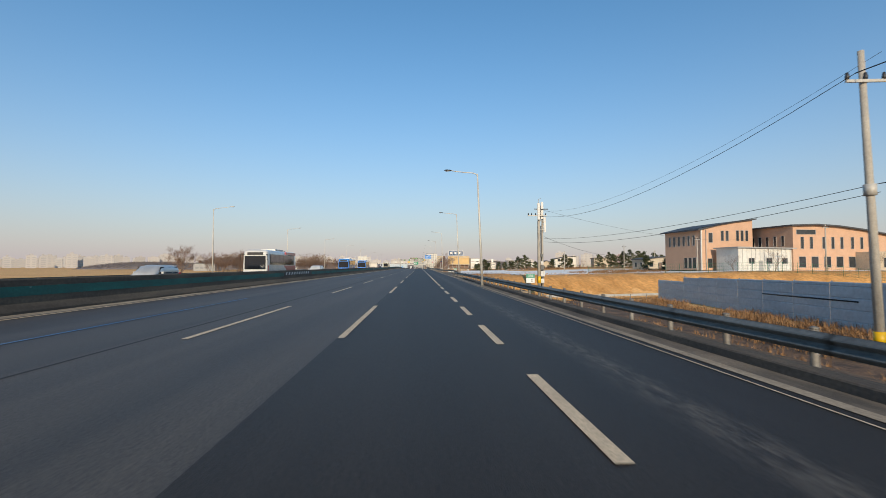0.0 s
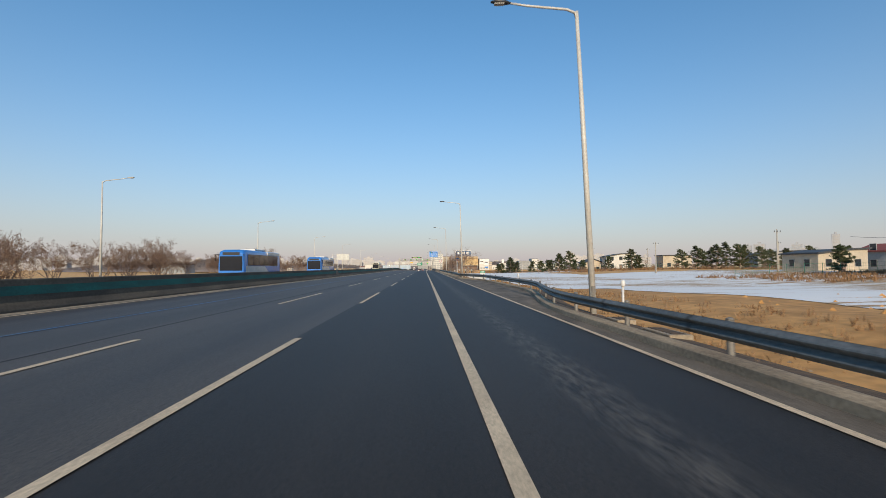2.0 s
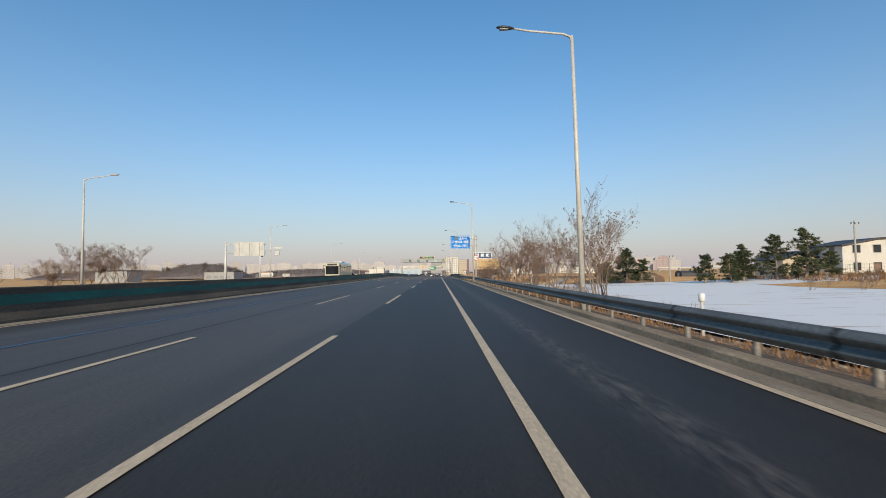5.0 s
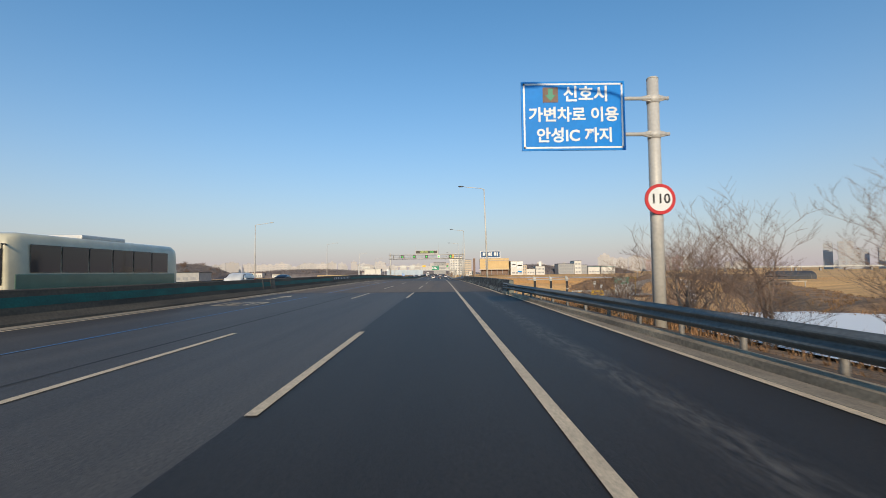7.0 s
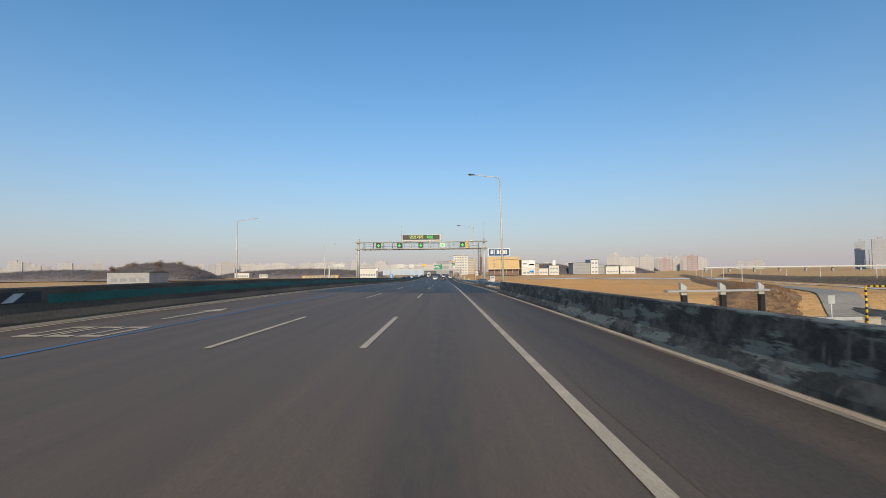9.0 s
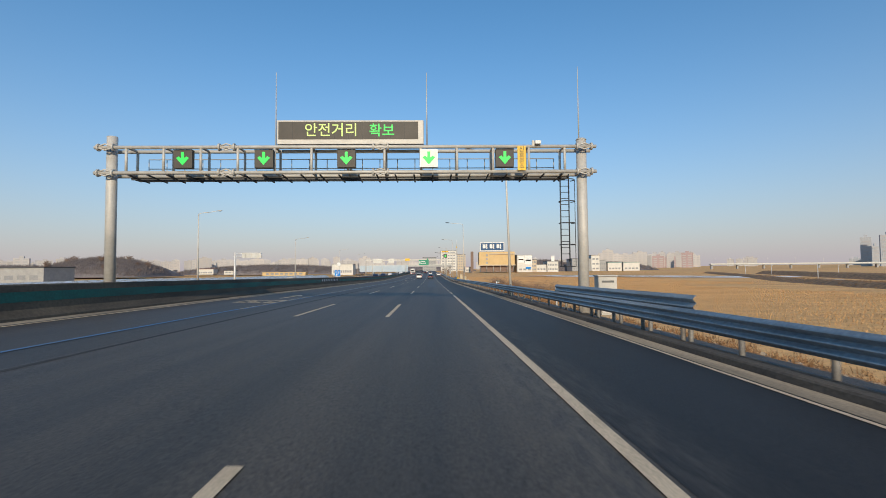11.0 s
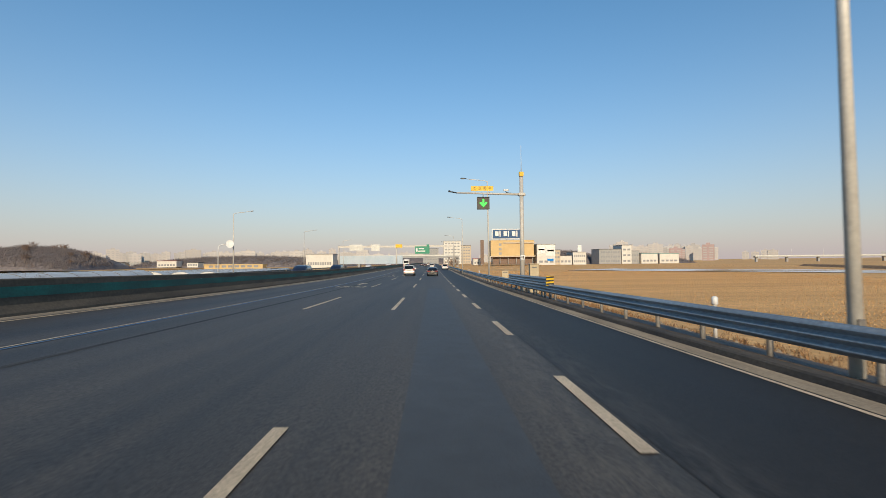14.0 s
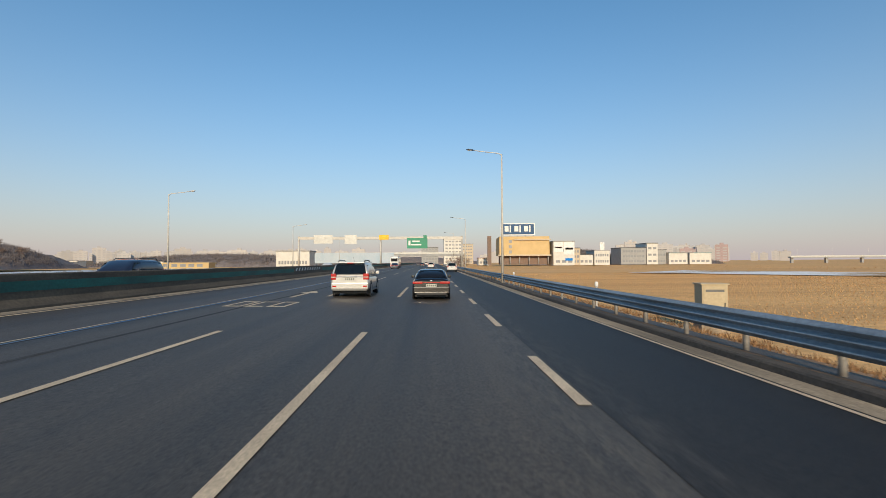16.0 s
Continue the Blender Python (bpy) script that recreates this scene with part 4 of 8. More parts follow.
def gantry():
    y = 371.3
    z0 = gz(6, y)
    ob = thing("sign_gantry", (7.0, y, z0), label="grey steel gantry with lane arrows and a message board", category="gantry")
    def L(bm):
        return local(bm, ob)
    xl, xr = -14.55, 7.0
    zb, zt = z0 + 6.45, z0 + 7.6
    part("post", L(tube(bmesh.new(), [(xr, y, z0 - 0.5), (xr, y, z0 + 8.0)], [0.25, 0.23], 18)), POLE_GREY, ob)
    part("post", L(tube(bmesh.new(), [(xl, y, gz(BX, y) + 1.1), (xl, y, z0 + 8.2)], [0.23, 0.22], 18)), POLE_GREY, ob)
    part("post_cap", L(tube(bmesh.new(), [(xr, y, z0 + 8.0), (xr, y, z0 + 8.07), (xr, y, z0 + 8.1)], [0.25, 0.2, 0.06], 18)), POLE_GREY, ob)
    for zz in (zb, zt):
        for dy in (-0.42, 0.42):
            part("chord", L(tube(bmesh.new(), [(xl - 0.5, y + dy, zz), (xr + 0.55, y + dy, zz)], 0.085, 8)), POLE_GREY, ob)
    n = 13
    for i in range(n):
        x = xl + 0.9 + (xr - xl - 1.8) * i / (n - 1)
        for dy in (-0.42, 0.42):
            part("upright", L(tube(bmesh.new(), [(x, y + dy, zb), (x, y + dy, zt)], 0.06, 8)), POLE_GREY, ob)
        part("cross_tie", L(tube(bmesh.new(), [(x, y - 0.42, zb), (x, y + 0.42, zb)], 0.05, 6)), POLE_GREY, ob)
        part("cross_tie", L(tube(bmesh.new(), [(x, y - 0.42, zt), (x, y + 0.42, zt)], 0.05, 6)), POLE_GREY, ob)
    for x in (-9.2, -2.3, xr, xl):
        for zz in (zb, zt):
            for dx in (-0.33, 0.33):
                part("flange", L(tube(bmesh.new(), [(x + dx - 0.04, y - 0.42, zz), (x + dx + 0.04, y - 0.42, zz)], 0.17, 10)), POLE_GREY, ob)
            for k in (-1, 1):
                part("clamp", L(tube(bmesh.new(), [(x - 0.40, y - 0.46, zz), (x, y - 0.50, zz + 0.14 * k), (x + 0.40, y - 0.46, zz)], 0.035, 6)), POLE_GREY, ob)
    # maintenance walkway behind, hung below the lower chord
    walkway = part("walkway", L(box(bmesh.new(), xl + 0.6, xr - 0.5, y + 0.45, y + 0.52, zb - 0.16, zb - 0.06)), DARK_STEEL, ob, "dark grated walkway")
    for k in range(8):
        part("grating_bar", L(box(bmesh.new(), xl + 0.6, xr - 0.5, y + 0.58 + 0.08 * k, y + 0.60 + 0.08 * k, zb - 0.13, zb - 0.10)), DARK_STEEL, walkway)
    for i in range(24):
        x = xl + 1 + (xr - xl - 2) * i / 23
        part("bearer", L(tube(bmesh.new(), [(x, y - 0.45, zb - 0.10), (x, y + 1.2, zb - 0.16)], 0.04, 6)), DARK_STEEL, walkway)
        part("rail_post", L(tube(bmesh.new(), [(x, y + 1.15, zb - 0.1), (x, y + 1.15, zb + 0.95)], 0.022, 6)), POLE_GREY, walkway)
    for zz in (zb + 0.5, zb + 0.95):
        part("hand_rail", L(tube(bmesh.new(), [(xl + 1, y + 1.15, zz), (xr - 1, y + 1.15, zz)], 0.022, 6)), POLE_GREY, walkway)
    # caged ladder on the right post
    lad = part("ladder", L(tube(bmesh.new(), [(xr - 0.95, y + 0.25, z0 + 2.3), (xr - 0.95, y + 0.25, zb)], 0.03, 6)), DARK_STEEL, ob, "dark steel ladder with safety hoops")
    part("ladder_side", L(tube(bmesh.new(), [(xr - 0.55, y + 0.25, z0 + 2.3), (xr - 0.55, y + 0.25, zb)], 0.03, 6)), DARK_STEEL, lad)
    for i in range(14):
        zz = z0 + 2.4 + i * 0.29
        part("rung", L(tube(bmesh.new(), [(xr - 0.95, y + 0.25, zz), (xr - 0.55, y + 0.25, zz)], 0.016, 6)), DARK_STEEL, lad)
    for i in range(5):
        zz = z0 + 2.1 + i * 1.0
        pts = [(xr - 0.75 + 0.36 * math.cos(a), y - 0.1 + 0.36 * math.sin(a), zz) for a in [math.pi * (0.25 - 1.5 * k / 10) for k in range(11)]]
        part("hoop", L(tube(bmesh.new(), pts, 0.022, 6)), DARK_STEEL, lad)
    for k in range(3):
        a = math.pi * (-0.1 - 0.4 * k)
        q = (xr - 0.75 + 0.36 * math.cos(a), y - 0.1 + 0.36 * math.sin(a))
        part("cage_bar", L(tube(bmesh.new(), [(*q, z0 + 2.1), (*q, z0 + 6.1)], 0.015, 6)), DARK_STEEL, lad)
    # message board
    vx0, vx1, vz0, vz1 = -7.0, -0.35, z0 + 7.75, z0 + 8.85
    vms = part("message_board", L(box(bmesh.new(), vx0, vx1, y - 0.35, y + 0.35, vz0, vz1, 0.02)), POLE_GREY, ob, "dark LED message board in a steel case")
    part("screen", L(box(bmesh.new(), vx0 + 0.07, vx1 - 0.25, y - 0.362, y - 0.352, vz0 + 0.22, vz1 - 0.07)), BOARD_DARK, vms)
    for k in range(9):
        x = vx0 + 0.07 + (vx1 - vx0 - 0.32) * (k + 1) / 10
        part("seam", L(box(bmesh.new(), x - 0.01, x + 0.01, y - 0.368, y - 0.364, vz0 + 0.22, vz1 - 0.07)), INK, vms)
    letters("안전거리", 0.66, vms, (-4.55 - ob.location.x, -0.372, (vz0 + vz1) / 2 + 0.06 - z0), LED_LIME, name="led_lettering", weight=0.004)
    letters("확보", 0.64, vms, (-2.25 - ob.location.x, -0.372, (vz0 + vz1) / 2 + 0.04 - z0), LED_GREEN, name="led_lettering", weight=0.004)
    for x in (vx0 - 0.15, -0.2):
        part("lightning_rod", L(tube(bmesh.new(), [(x, y, zt), (x, y, zt + 3.6)], [0.035, 0.012], 6)), POLE_GREY, ob)
    part("lightning_rod", L(tube(bmesh.new(), [(xr - 0.1, y, z0 + 8.0), (xr - 0.1, y, z0 + 11.5)], [0.035, 0.012], 6)), POLE_GREY, ob)
    for i, x in enumerate((-11.0, -7.45, -3.8, -0.12, 3.3)):
        lane_signal(ob, x - ob.location.x, -0.62, zb + 0.56 - z0, 0.82, pale=(i == 3))
    s = part("side_plate", L(box(bmesh.new(), 3.9, 4.28, y - 0.60, y - 0.57, zb + 0.02, zb + 1.12)), SIGN_YELLOW, ob, "yellow plate with black Korean lettering")
    for k, ch in enumerate("신호준수"):
        letters(ch, 0.27, s, (4.09 - ob.location.x, -0.604, zb + 0.97 - 0.27 * k - z0), INK)
    c = part("camera_box", L(box(bmesh.new(), 4.7, 4.97, y - 0.7, y - 0.4, zt + 0.06, zt + 0.22, 0.02)), WHITE_STEEL, ob)
    part("bracket", L(box(bmesh.new(), 4.6, 4.7, y - 0.5, y - 0.4, zt, zt + 0.27)), POLE_GREY, c)


gantry()


def cabinet(name, x, y, z, w, d, h, mat, label, turn=0):
    ob = thing(name, (x, y, z), turn, label=label, category="cabinet")
    part("body", box(bmesh.new(), -w / 2, w / 2, -d / 2, d / 2, 0.12, h, 0.015), mat, ob)
    part("plinth", box(bmesh.new(), -w / 2 - 0.05, w / 2 + 0.05, -d / 2 - 0.05, d / 2 + 0.05, -0.9, 0.12, 0.01), GUTTER, ob)
    part("canopy", box(bmesh.new(), -w / 2 - 0.06, w / 2 + 0.06, -d / 2 - 0.06, d / 2 + 0.06, h, h + 0.06, 0.01), mat, ob)
    door = part("door", box(bmesh.new(), -w / 2 + 0.05, w / 2 - 0.05, -d / 2 - 0.02, -d / 2, 0.2, h - 0.08, 0.008), mat, ob)
    part("handle", box(bmesh.new(), w / 2 - 0.16, w / 2 - 0.12, -d / 2 - 0.05, -d / 2 - 0.02, h * 0.45, h * 0.55, 0.005), DARK_STEEL, door)
    part("louvre", box(bmesh.new(), -w / 2 + 0.15, w / 2 - 0.15, -d / 2 - 0.03, -d / 2 - 0.02, h - 0.3, h - 0.2, 0.005), TRIM_GREY, door)
    return ob


cabinet("control_cabinet", 8.45, 372.5, gz(8, 372) - 0.3, 0.9, 0.6, 1.95, POLE_GREY, "grey steel control cabinet beside the gantry post")
cabinet("junction_box", 7.85, 371.0, gz(8, 371) - 0.2, 0.45, 0.35, 1.15, POLE_GREY, "small grey box on the gantry post")
cabinet("roadside_cabinet", 12.0, 518.4, gz(9, 518) - 0.75, 1.05, 0.8, 1.7, CABINET, "beige steel roadside cabinet in a stubble field", -8)
cabinet("roadside_cabinet", 8.05, 477.2, gz(7.0, 477) - 0.40, 0.72, 0.5, 2.45, CABINET, "beige steel cabinet behind the signal post")


def signal_mast():
    x, y = 6.78, 475.4
    z0 = gz(7, y) + 0.28
    ob = thing("signal_mast", (x, y, z0), label="grey mast with arm, yellow plate and lane arrow", category="signal mast")
    ob.scale = (0.97, 0.97, 0.95)
    part("post", tube(bmesh.new(), [(0, 0, -0.9), (0, 0, 9.0)], [0.19, 0.155], 16), POLE_GREY, ob)
    part("top_box", box(bmesh.new(), -0.17, 0.17, -0.17, 0.17, 9.05, 9.4, 0.02), SIGN_YELLOW, ob, "small yellow box on top")
    part("lightning_rod", tube(bmesh.new(), [(0, 0, 9.4), (0, 0, 11.6)], [0.03, 0.012], 6), WHITE_STEEL, ob)
    part("arm", tube(bmesh.new(), [(0.3, -0.05, 7.55), (-2.0, -0.05, 7.62), (-5.2, -0.05, 7.72)], [0.10, 0.085, 0.06], 10), POLE_GREY, ob)
    part("arm_flange", box(bmesh.new(), -0.25, 0.25, -0.24, 0.2, 7.45, 7.68, 0.02), POLE_GREY, ob)
    part("stay", tube(bmesh.new(), [(-0.55, -0.05, 7.6), (-1.2, -0.05, 7.72), (-1.35, -0.05, 7.95)], 0.035, 6), DARK_STEEL, ob)
    c = part("camera", box(bmesh.new(), -1.45, -1.05, -0.15, 0.05, 7.85, 7.98, 0.02), WHITE_STEEL, ob)
    tip = part("lamp_tip", tube(bmesh.new(), [(-5.2, -0.05, 7.72), (-5.6, -0.05, 7.8), (-5.85, -0.05, 7.86)], [0.05, 0.05, 0.09], 8), DARK_STEEL, ob)
    pl = part("plate", box(bmesh.new(), -4.05, -2.27, -0.16, -0.13, 7.86, 8.24), SIGN_YELLOW, ob, "yellow plate with black Korean lettering")
    for k, ch in enumerate("신호준수"):
        letters(ch, 0.31, pl, (-3.75 + 0.40 * k, -0.164, 8.05), INK)
    for xx in (-3.7, -2.6):
        part("hanger", tube(bmesh.new(), [(xx, -0.1, 7.65), (xx, -0.1, 7.88)], 0.025, 6), POLE_GREY, ob)
    part("drop", tube(bmesh.new(), [(-3.08, -0.05, 7.65), (-3.08, -0.05, 7.3)], 0.04, 6), POLE_GREY, ob)
    lane_signal(ob, -3.08, -0.08, 6.84, 0.98)
    n = part("number_plate", box(bmesh.new(), -0.17, 0.17, -0.215, -0.195, 2.25, 2.62), SIGN_WHITE, ob)
    part("bar", box(bmesh.new(), -0.09, -0.02, -0.222, -0.216, 2.33, 2.54), INK, n)
    part("bar", box(bmesh.new(), 0.03, 0.10, -0.222, -0.216, 2.33, 2.54), INK, n)


signal_mast()

# striped end plate of the rail before the signal mast
ep = thing("hazard_plate", (6.42, 465.3, gz(6.4, 465) + 0.78), label="yellow and black striped rail end plate", category="hazard plate")
part("panel", box(bmesh.new(), -0.22, 0.22, -0.03, 0.0, 0.0, 0.55, 0.0), SIGN_YELLOW, ep)
for k in range(3):
    b = bmesh.new()
    vs = [b.verts.new((px, -0.035, pz)) for px, pz in ((-0.22, 0.02 + 0.19 * k), (0.22, -0.0 + 0.19 * k + 0.13 - 0.13), (0.22, 0.09 + 0.19 * k), (-0.22, 0.12 + 0.19 * k))]
    for v, dz in zip(vs, (0, 0.06, 0.06, 0)):
        v.co.z = min(0.55, max(0, v.co.z + dz))
    b.faces.new(vs)
    part("stripe", b, INK, ep)
part("leg", tube(bmesh.new(), [(0, 0.03, -1.3), (0, 0.03, 0.4)], 0.05, 8), POST, ep)


def rear_board(x0, x1, y, z0, z1, px, ground, label, extra=()):
    """A sign for the other carriageway, seen from behind."""
    ob = thing("sign_board", (px, y, ground), label=label, category="road sign")
    part("post", tube(bmesh.new(), [(0, 0, -1), (0, 0, z1 - ground + 0.1)], [0.2, 0.17], 12), WHITE_STEEL, ob)
    for zz in (z0 + 0.25 * (z1 - z0), z0 + 0.85 * (z1 - z0)):
        part("arm", tube(bmesh.new(), [(-0.3, 0, zz - ground), (x1 - px + 0.1, 0, zz - ground)], 0.09, 8), WHITE_STEEL, ob)
    b = part("panel", box(bmesh.new(), x0 - px, x1 - px, -0.2, -0.14, z0 - ground, z1 - ground, 0.01), SIGN_BACK, ob, "pale back of a sign panel")
    for k in range(3):
        xx = x0 - px + (x1 - x0) * (k + 0.5) / 3
        part("rib", box(bmesh.new(), xx - 0.05, xx + 0.05, -0.27, -0.2, z0 - ground + 0.05, z1 - ground - 0.05), POLE_GREY, b)
    part("cap", tube(bmesh.new(), [(x1 - px - 0.1, -0.3, z1 - ground - 0.1), (x1 - px + 0.15, -0.3, z0 - ground + 0.1)], 0.05, 6), WHITE_STEEL, ob)
    return ob


rear_board(-33.7, -30.3, 436, 3.55, 4.5, -35.0, grade(436) - 0.8, "white post with sign panel seen from behind")
rear_board(-30.0, -25.5, 238, 4.3, 6.4, -31.4, 0, "white post with sign panels seen from behind")
mb = thing("signal_mast", (-32.7, 255.8, gz(-15, 255.8)), label="slim white mast with two small boards seen from behind", category="signal mast")
part("post", tube(bmesh.new(), [(0, 0, -0.6), (0, 0, 7.4)], [0.16, 0.14], 12), WHITE_STEEL, mb)
part("arm", tube(bmesh.new(), [(0, 0, 5.95), (4.5, 0, 6.05)], [0.08, 0.055], 8), WHITE_STEEL, mb)
part("upper_board", box(bmesh.new(), 2.5, 4.1, -0.05, 0.0, 6.3, 6.62, 0.01), SIGN_BACK, mb, "pale back of a slim board")
part("signal_box", box(bmesh.new(), 2.75, 3.6, -0.2, 0.05, 5.05, 5.85, 0.03), SIGN_BACK, mb, "pale back of a square signal box")
part("floodlight", box(bmesh.new(), 0.15, 0.5, -0.1, 0.1, 4.75, 4.95, 0.02), DARK_STEEL, mb)
part("switch_box", box(bmesh.new(), -0.75, -0.2, -0.2, 0.2, 0.3, 1.5, 0.02), TRIM_GREY, mb)

# round mirror-backed disc on a bent pole, far side
d = thing("disc_sign", (-32.4, 512.9, grade(512.9) - 0.35), label="round white disc sign on a bent pole", category="road sign")
part("pole", tube(bmesh.new(), [(-0.6, 0, -0.5), (-0.6, 0, 5.2), (-0.3, 0, 5.6), (0.8, 0, 5.75)], 0.07, 8), WHITE_STEEL, d)
part("disc", tube(bmesh.new(), [(1.2, -0.05, 5.75), (1.2, 0.0, 5.75)], 0.62, 24), SIGN_WHITE, d)

# blue direction board across the opposite lanes
MED = gz(BX, 425.7)
bs = thing("lane_board", (-15.1, 427.4, MED + 1.18), label="blue sign with white Korean lettering on the median", category="road sign")
part("post", tube(bmesh.new(), [(0, 0, -1.2), (0, 0, 1.0)], 0.04, 8), POLE_GREY, bs)
bp = part("panel", box(bmesh.new(), -0.48, 0.48, -0.10, -0.05, 0.16, 1.22), SIGN_BLUE, bs)
for q in ((-0.47, 0.47, 1.18, 1.21), (-0.47, 0.47, 0.17, 0.20), (-0.47, -0.44, 0.17, 1.21), (0.44, 0.47, 0.17, 1.21)):
    part("border", box(bmesh.new(), q[0], q[1], -0.107, -0.101, q[2], q[3]), SIGN_WHITE, bp)
part("text_bar", box(bmesh.new(), -0.12, 0.12, -0.107, -0.101, 1.02, 1.12), SIGN_YELLOW, bp)
letters("안성", 0.36, bp, (0, -0.106, 0.80), SIGN_WHITE, weight=0.008)
part("arrow_stem", box(bmesh.new(), -0.20, -0.10, -0.107, -0.101, 0.30, 0.56), SIGN_WHITE, bp)
part("arrow_head", box(bmesh.new(), -0.20, 0.16, -0.112, -0.108, 0.50, 0.60), SIGN_WHITE, bp)
part("text_bar", box(bmesh.new(), -0.32, 0.34, -0.107, -0.101, 0.22, 0.27), SIGN_WHITE, bp)


def km_post(x, y, top, bottom, ground, label):
    ob = thing("kilometre_post", (x, y, ground), label=label, category="kilometre post", group="kilometre posts")
    part("leg", tube(bmesh.new(), [(0, 0.03, -1.3), (0, 0.03, 1.2)], 0.035, 8), POST, ob)
    g = part("green_panel", box(bmesh.new(), -0.42, 0.42, -0.02, 0, 0.95, 1.33), SIGN_FADED, ob)
    w = part("white_panel", box(bmesh.new(), -0.42, 0.42, -0.02, 0, 0.45, 0.945), SIGN_WHITE, ob)
    letters(top, 0.34, g, (0, -0.026, 1.14), SIGN_WHITE)
    letters(bottom, 0.36, w, (0.12, -0.026, 0.69), INK)
    return ob


km_post(10.9, 46.6, "358", "2", -0.41, "green and white kilometre post beside dry grass")
km_post(11.3, 150.2, "358", "3", -0.38, "green and white kilometre post behind the rail")
km_post(11.2, 256.6, "358", "4", -0.09, "green and white kilometre post at the bridge")
km_post(12.3, 437.0, "358", "6", grade(437) - 0.62, "green and white kilometre post behind the rail")


def solar_sign():
    ob = thing("solar_beacon", (6.75, 149.2, -1.2), label="white post with red beacon bar and solar panel", category="warning beacon")
    part("pole", tube(bmesh.new(), [(0, 0, -0.3), (0, 0, 3.9)], [0.08, 0.065], 10), WHITE_STEEL, ob)
    bar = part("beacon_bar", box(bmesh.new(), -0.62, 0.62, -0.08, 0.08, 3.95, 4.11, 0.02), TRIM_GREY, ob)
    for x0, x1, m in ((-0.58, -0.12, DARK_STEEL), (-0.08, 0.24, SIGN_RED), (0.28, 0.58, DARK_STEEL)):
        part("lens", box(bmesh.new(), x0, x1, -0.1, -0.08, 3.975, 4.085), m, bar)
    p = part("solar_panel", box(bmesh.new(), -0.22, 0.22, -0.2, 0.2, -0.02, 0.02), WINDOW_BLUE, ob)
    p.matrix_basis = pose(0.1, 0, 4.3, 35, 0, 10)
    part("bracket", tube(bmesh.new(), [(0, 0, 3.9), (0.1, 0, 4.3)], 0.03, 6), WHITE_STEEL, ob)


solar_sign()


# delineators: short white posts behind the rail
def delineator(x, y, z):
    ob = thing("delineator", (x, y, z), label="short white roadside delineator post", category="delineator", group="delineators")
    part("post", tube(bmesh.new(), [(0, 0, -0.6), (0, 0, 0.62)], 0.05, 8), WHITE_STEEL, ob)
    part("head", tube(bmesh.new(), [(0, 0, 0.62), (0, 0, 0.66), (0, 0, 0.84), (0, 0, 0.88)], [0.05, 0.085, 0.085, 0.04], 10), SIGN_WHITE, ob)
    return ob


for x, y in ((8.9, 60), (8.6, 84), (9.9, 111), (8.2, 178), (8.0, 408), (7.9, 452), (7.9, 521), (8.0, 545), (8.0, 380)):
    delineator(x, y, land(x, y) + 0.35)


# utility poles and cables
def utility_pole(x, y, z, h, label, arms=((0.93, 1.6),), lean=0.0):
    ob = thing("utility_pole", (x, y, z), label=label, category="utility pole", group="utility poles")
    ob.matrix_basis = pose(x, y, z, 0, lean, 0)
    part("pole", tube(bmesh.new(), [(0, 0, -1.4), (0, 0, h)], [0.165, 0.10], 14), POLE_CONC, ob)
    for f, w in arms:
        a = part("cross_arm", box(bmesh.new(), -w / 2, w / 2, -0.17, -0.09, h * f - 0.05, h * f + 0.05, 0.005), POLE_GREY, ob)
        for s in (-0.46, 0.0, 0.46):
            part("insulator", tube(bmesh.new(), [(w * s, -0.13, h * f + 0.05), (w * s, -0.13, h * f + 0.12), (w * s, -0.13, h * f + 0.3)], [0.05, 0.075, 0.045], 8), DARK_STEEL, a)
    return ob


u1 = utility_pole(16.2, 16.2, -0.9, 10.3, "tall concrete utility pole with cross arm and cables", ((0.89, 1.5),), -2.2)
g = part("guard_sleeve", tube(bmesh.new(), [(0, 0, -0.25), (0, 0, 0.3)], 0.19, 14), SIGN_YELLOW, u1, "yellow and black guard sleeve")
part("clamp", tube(bmesh.new(), [(0, 0, 5.1), (0, 0, 5.5)], 0.2, 12), POLE_GREY, u1)


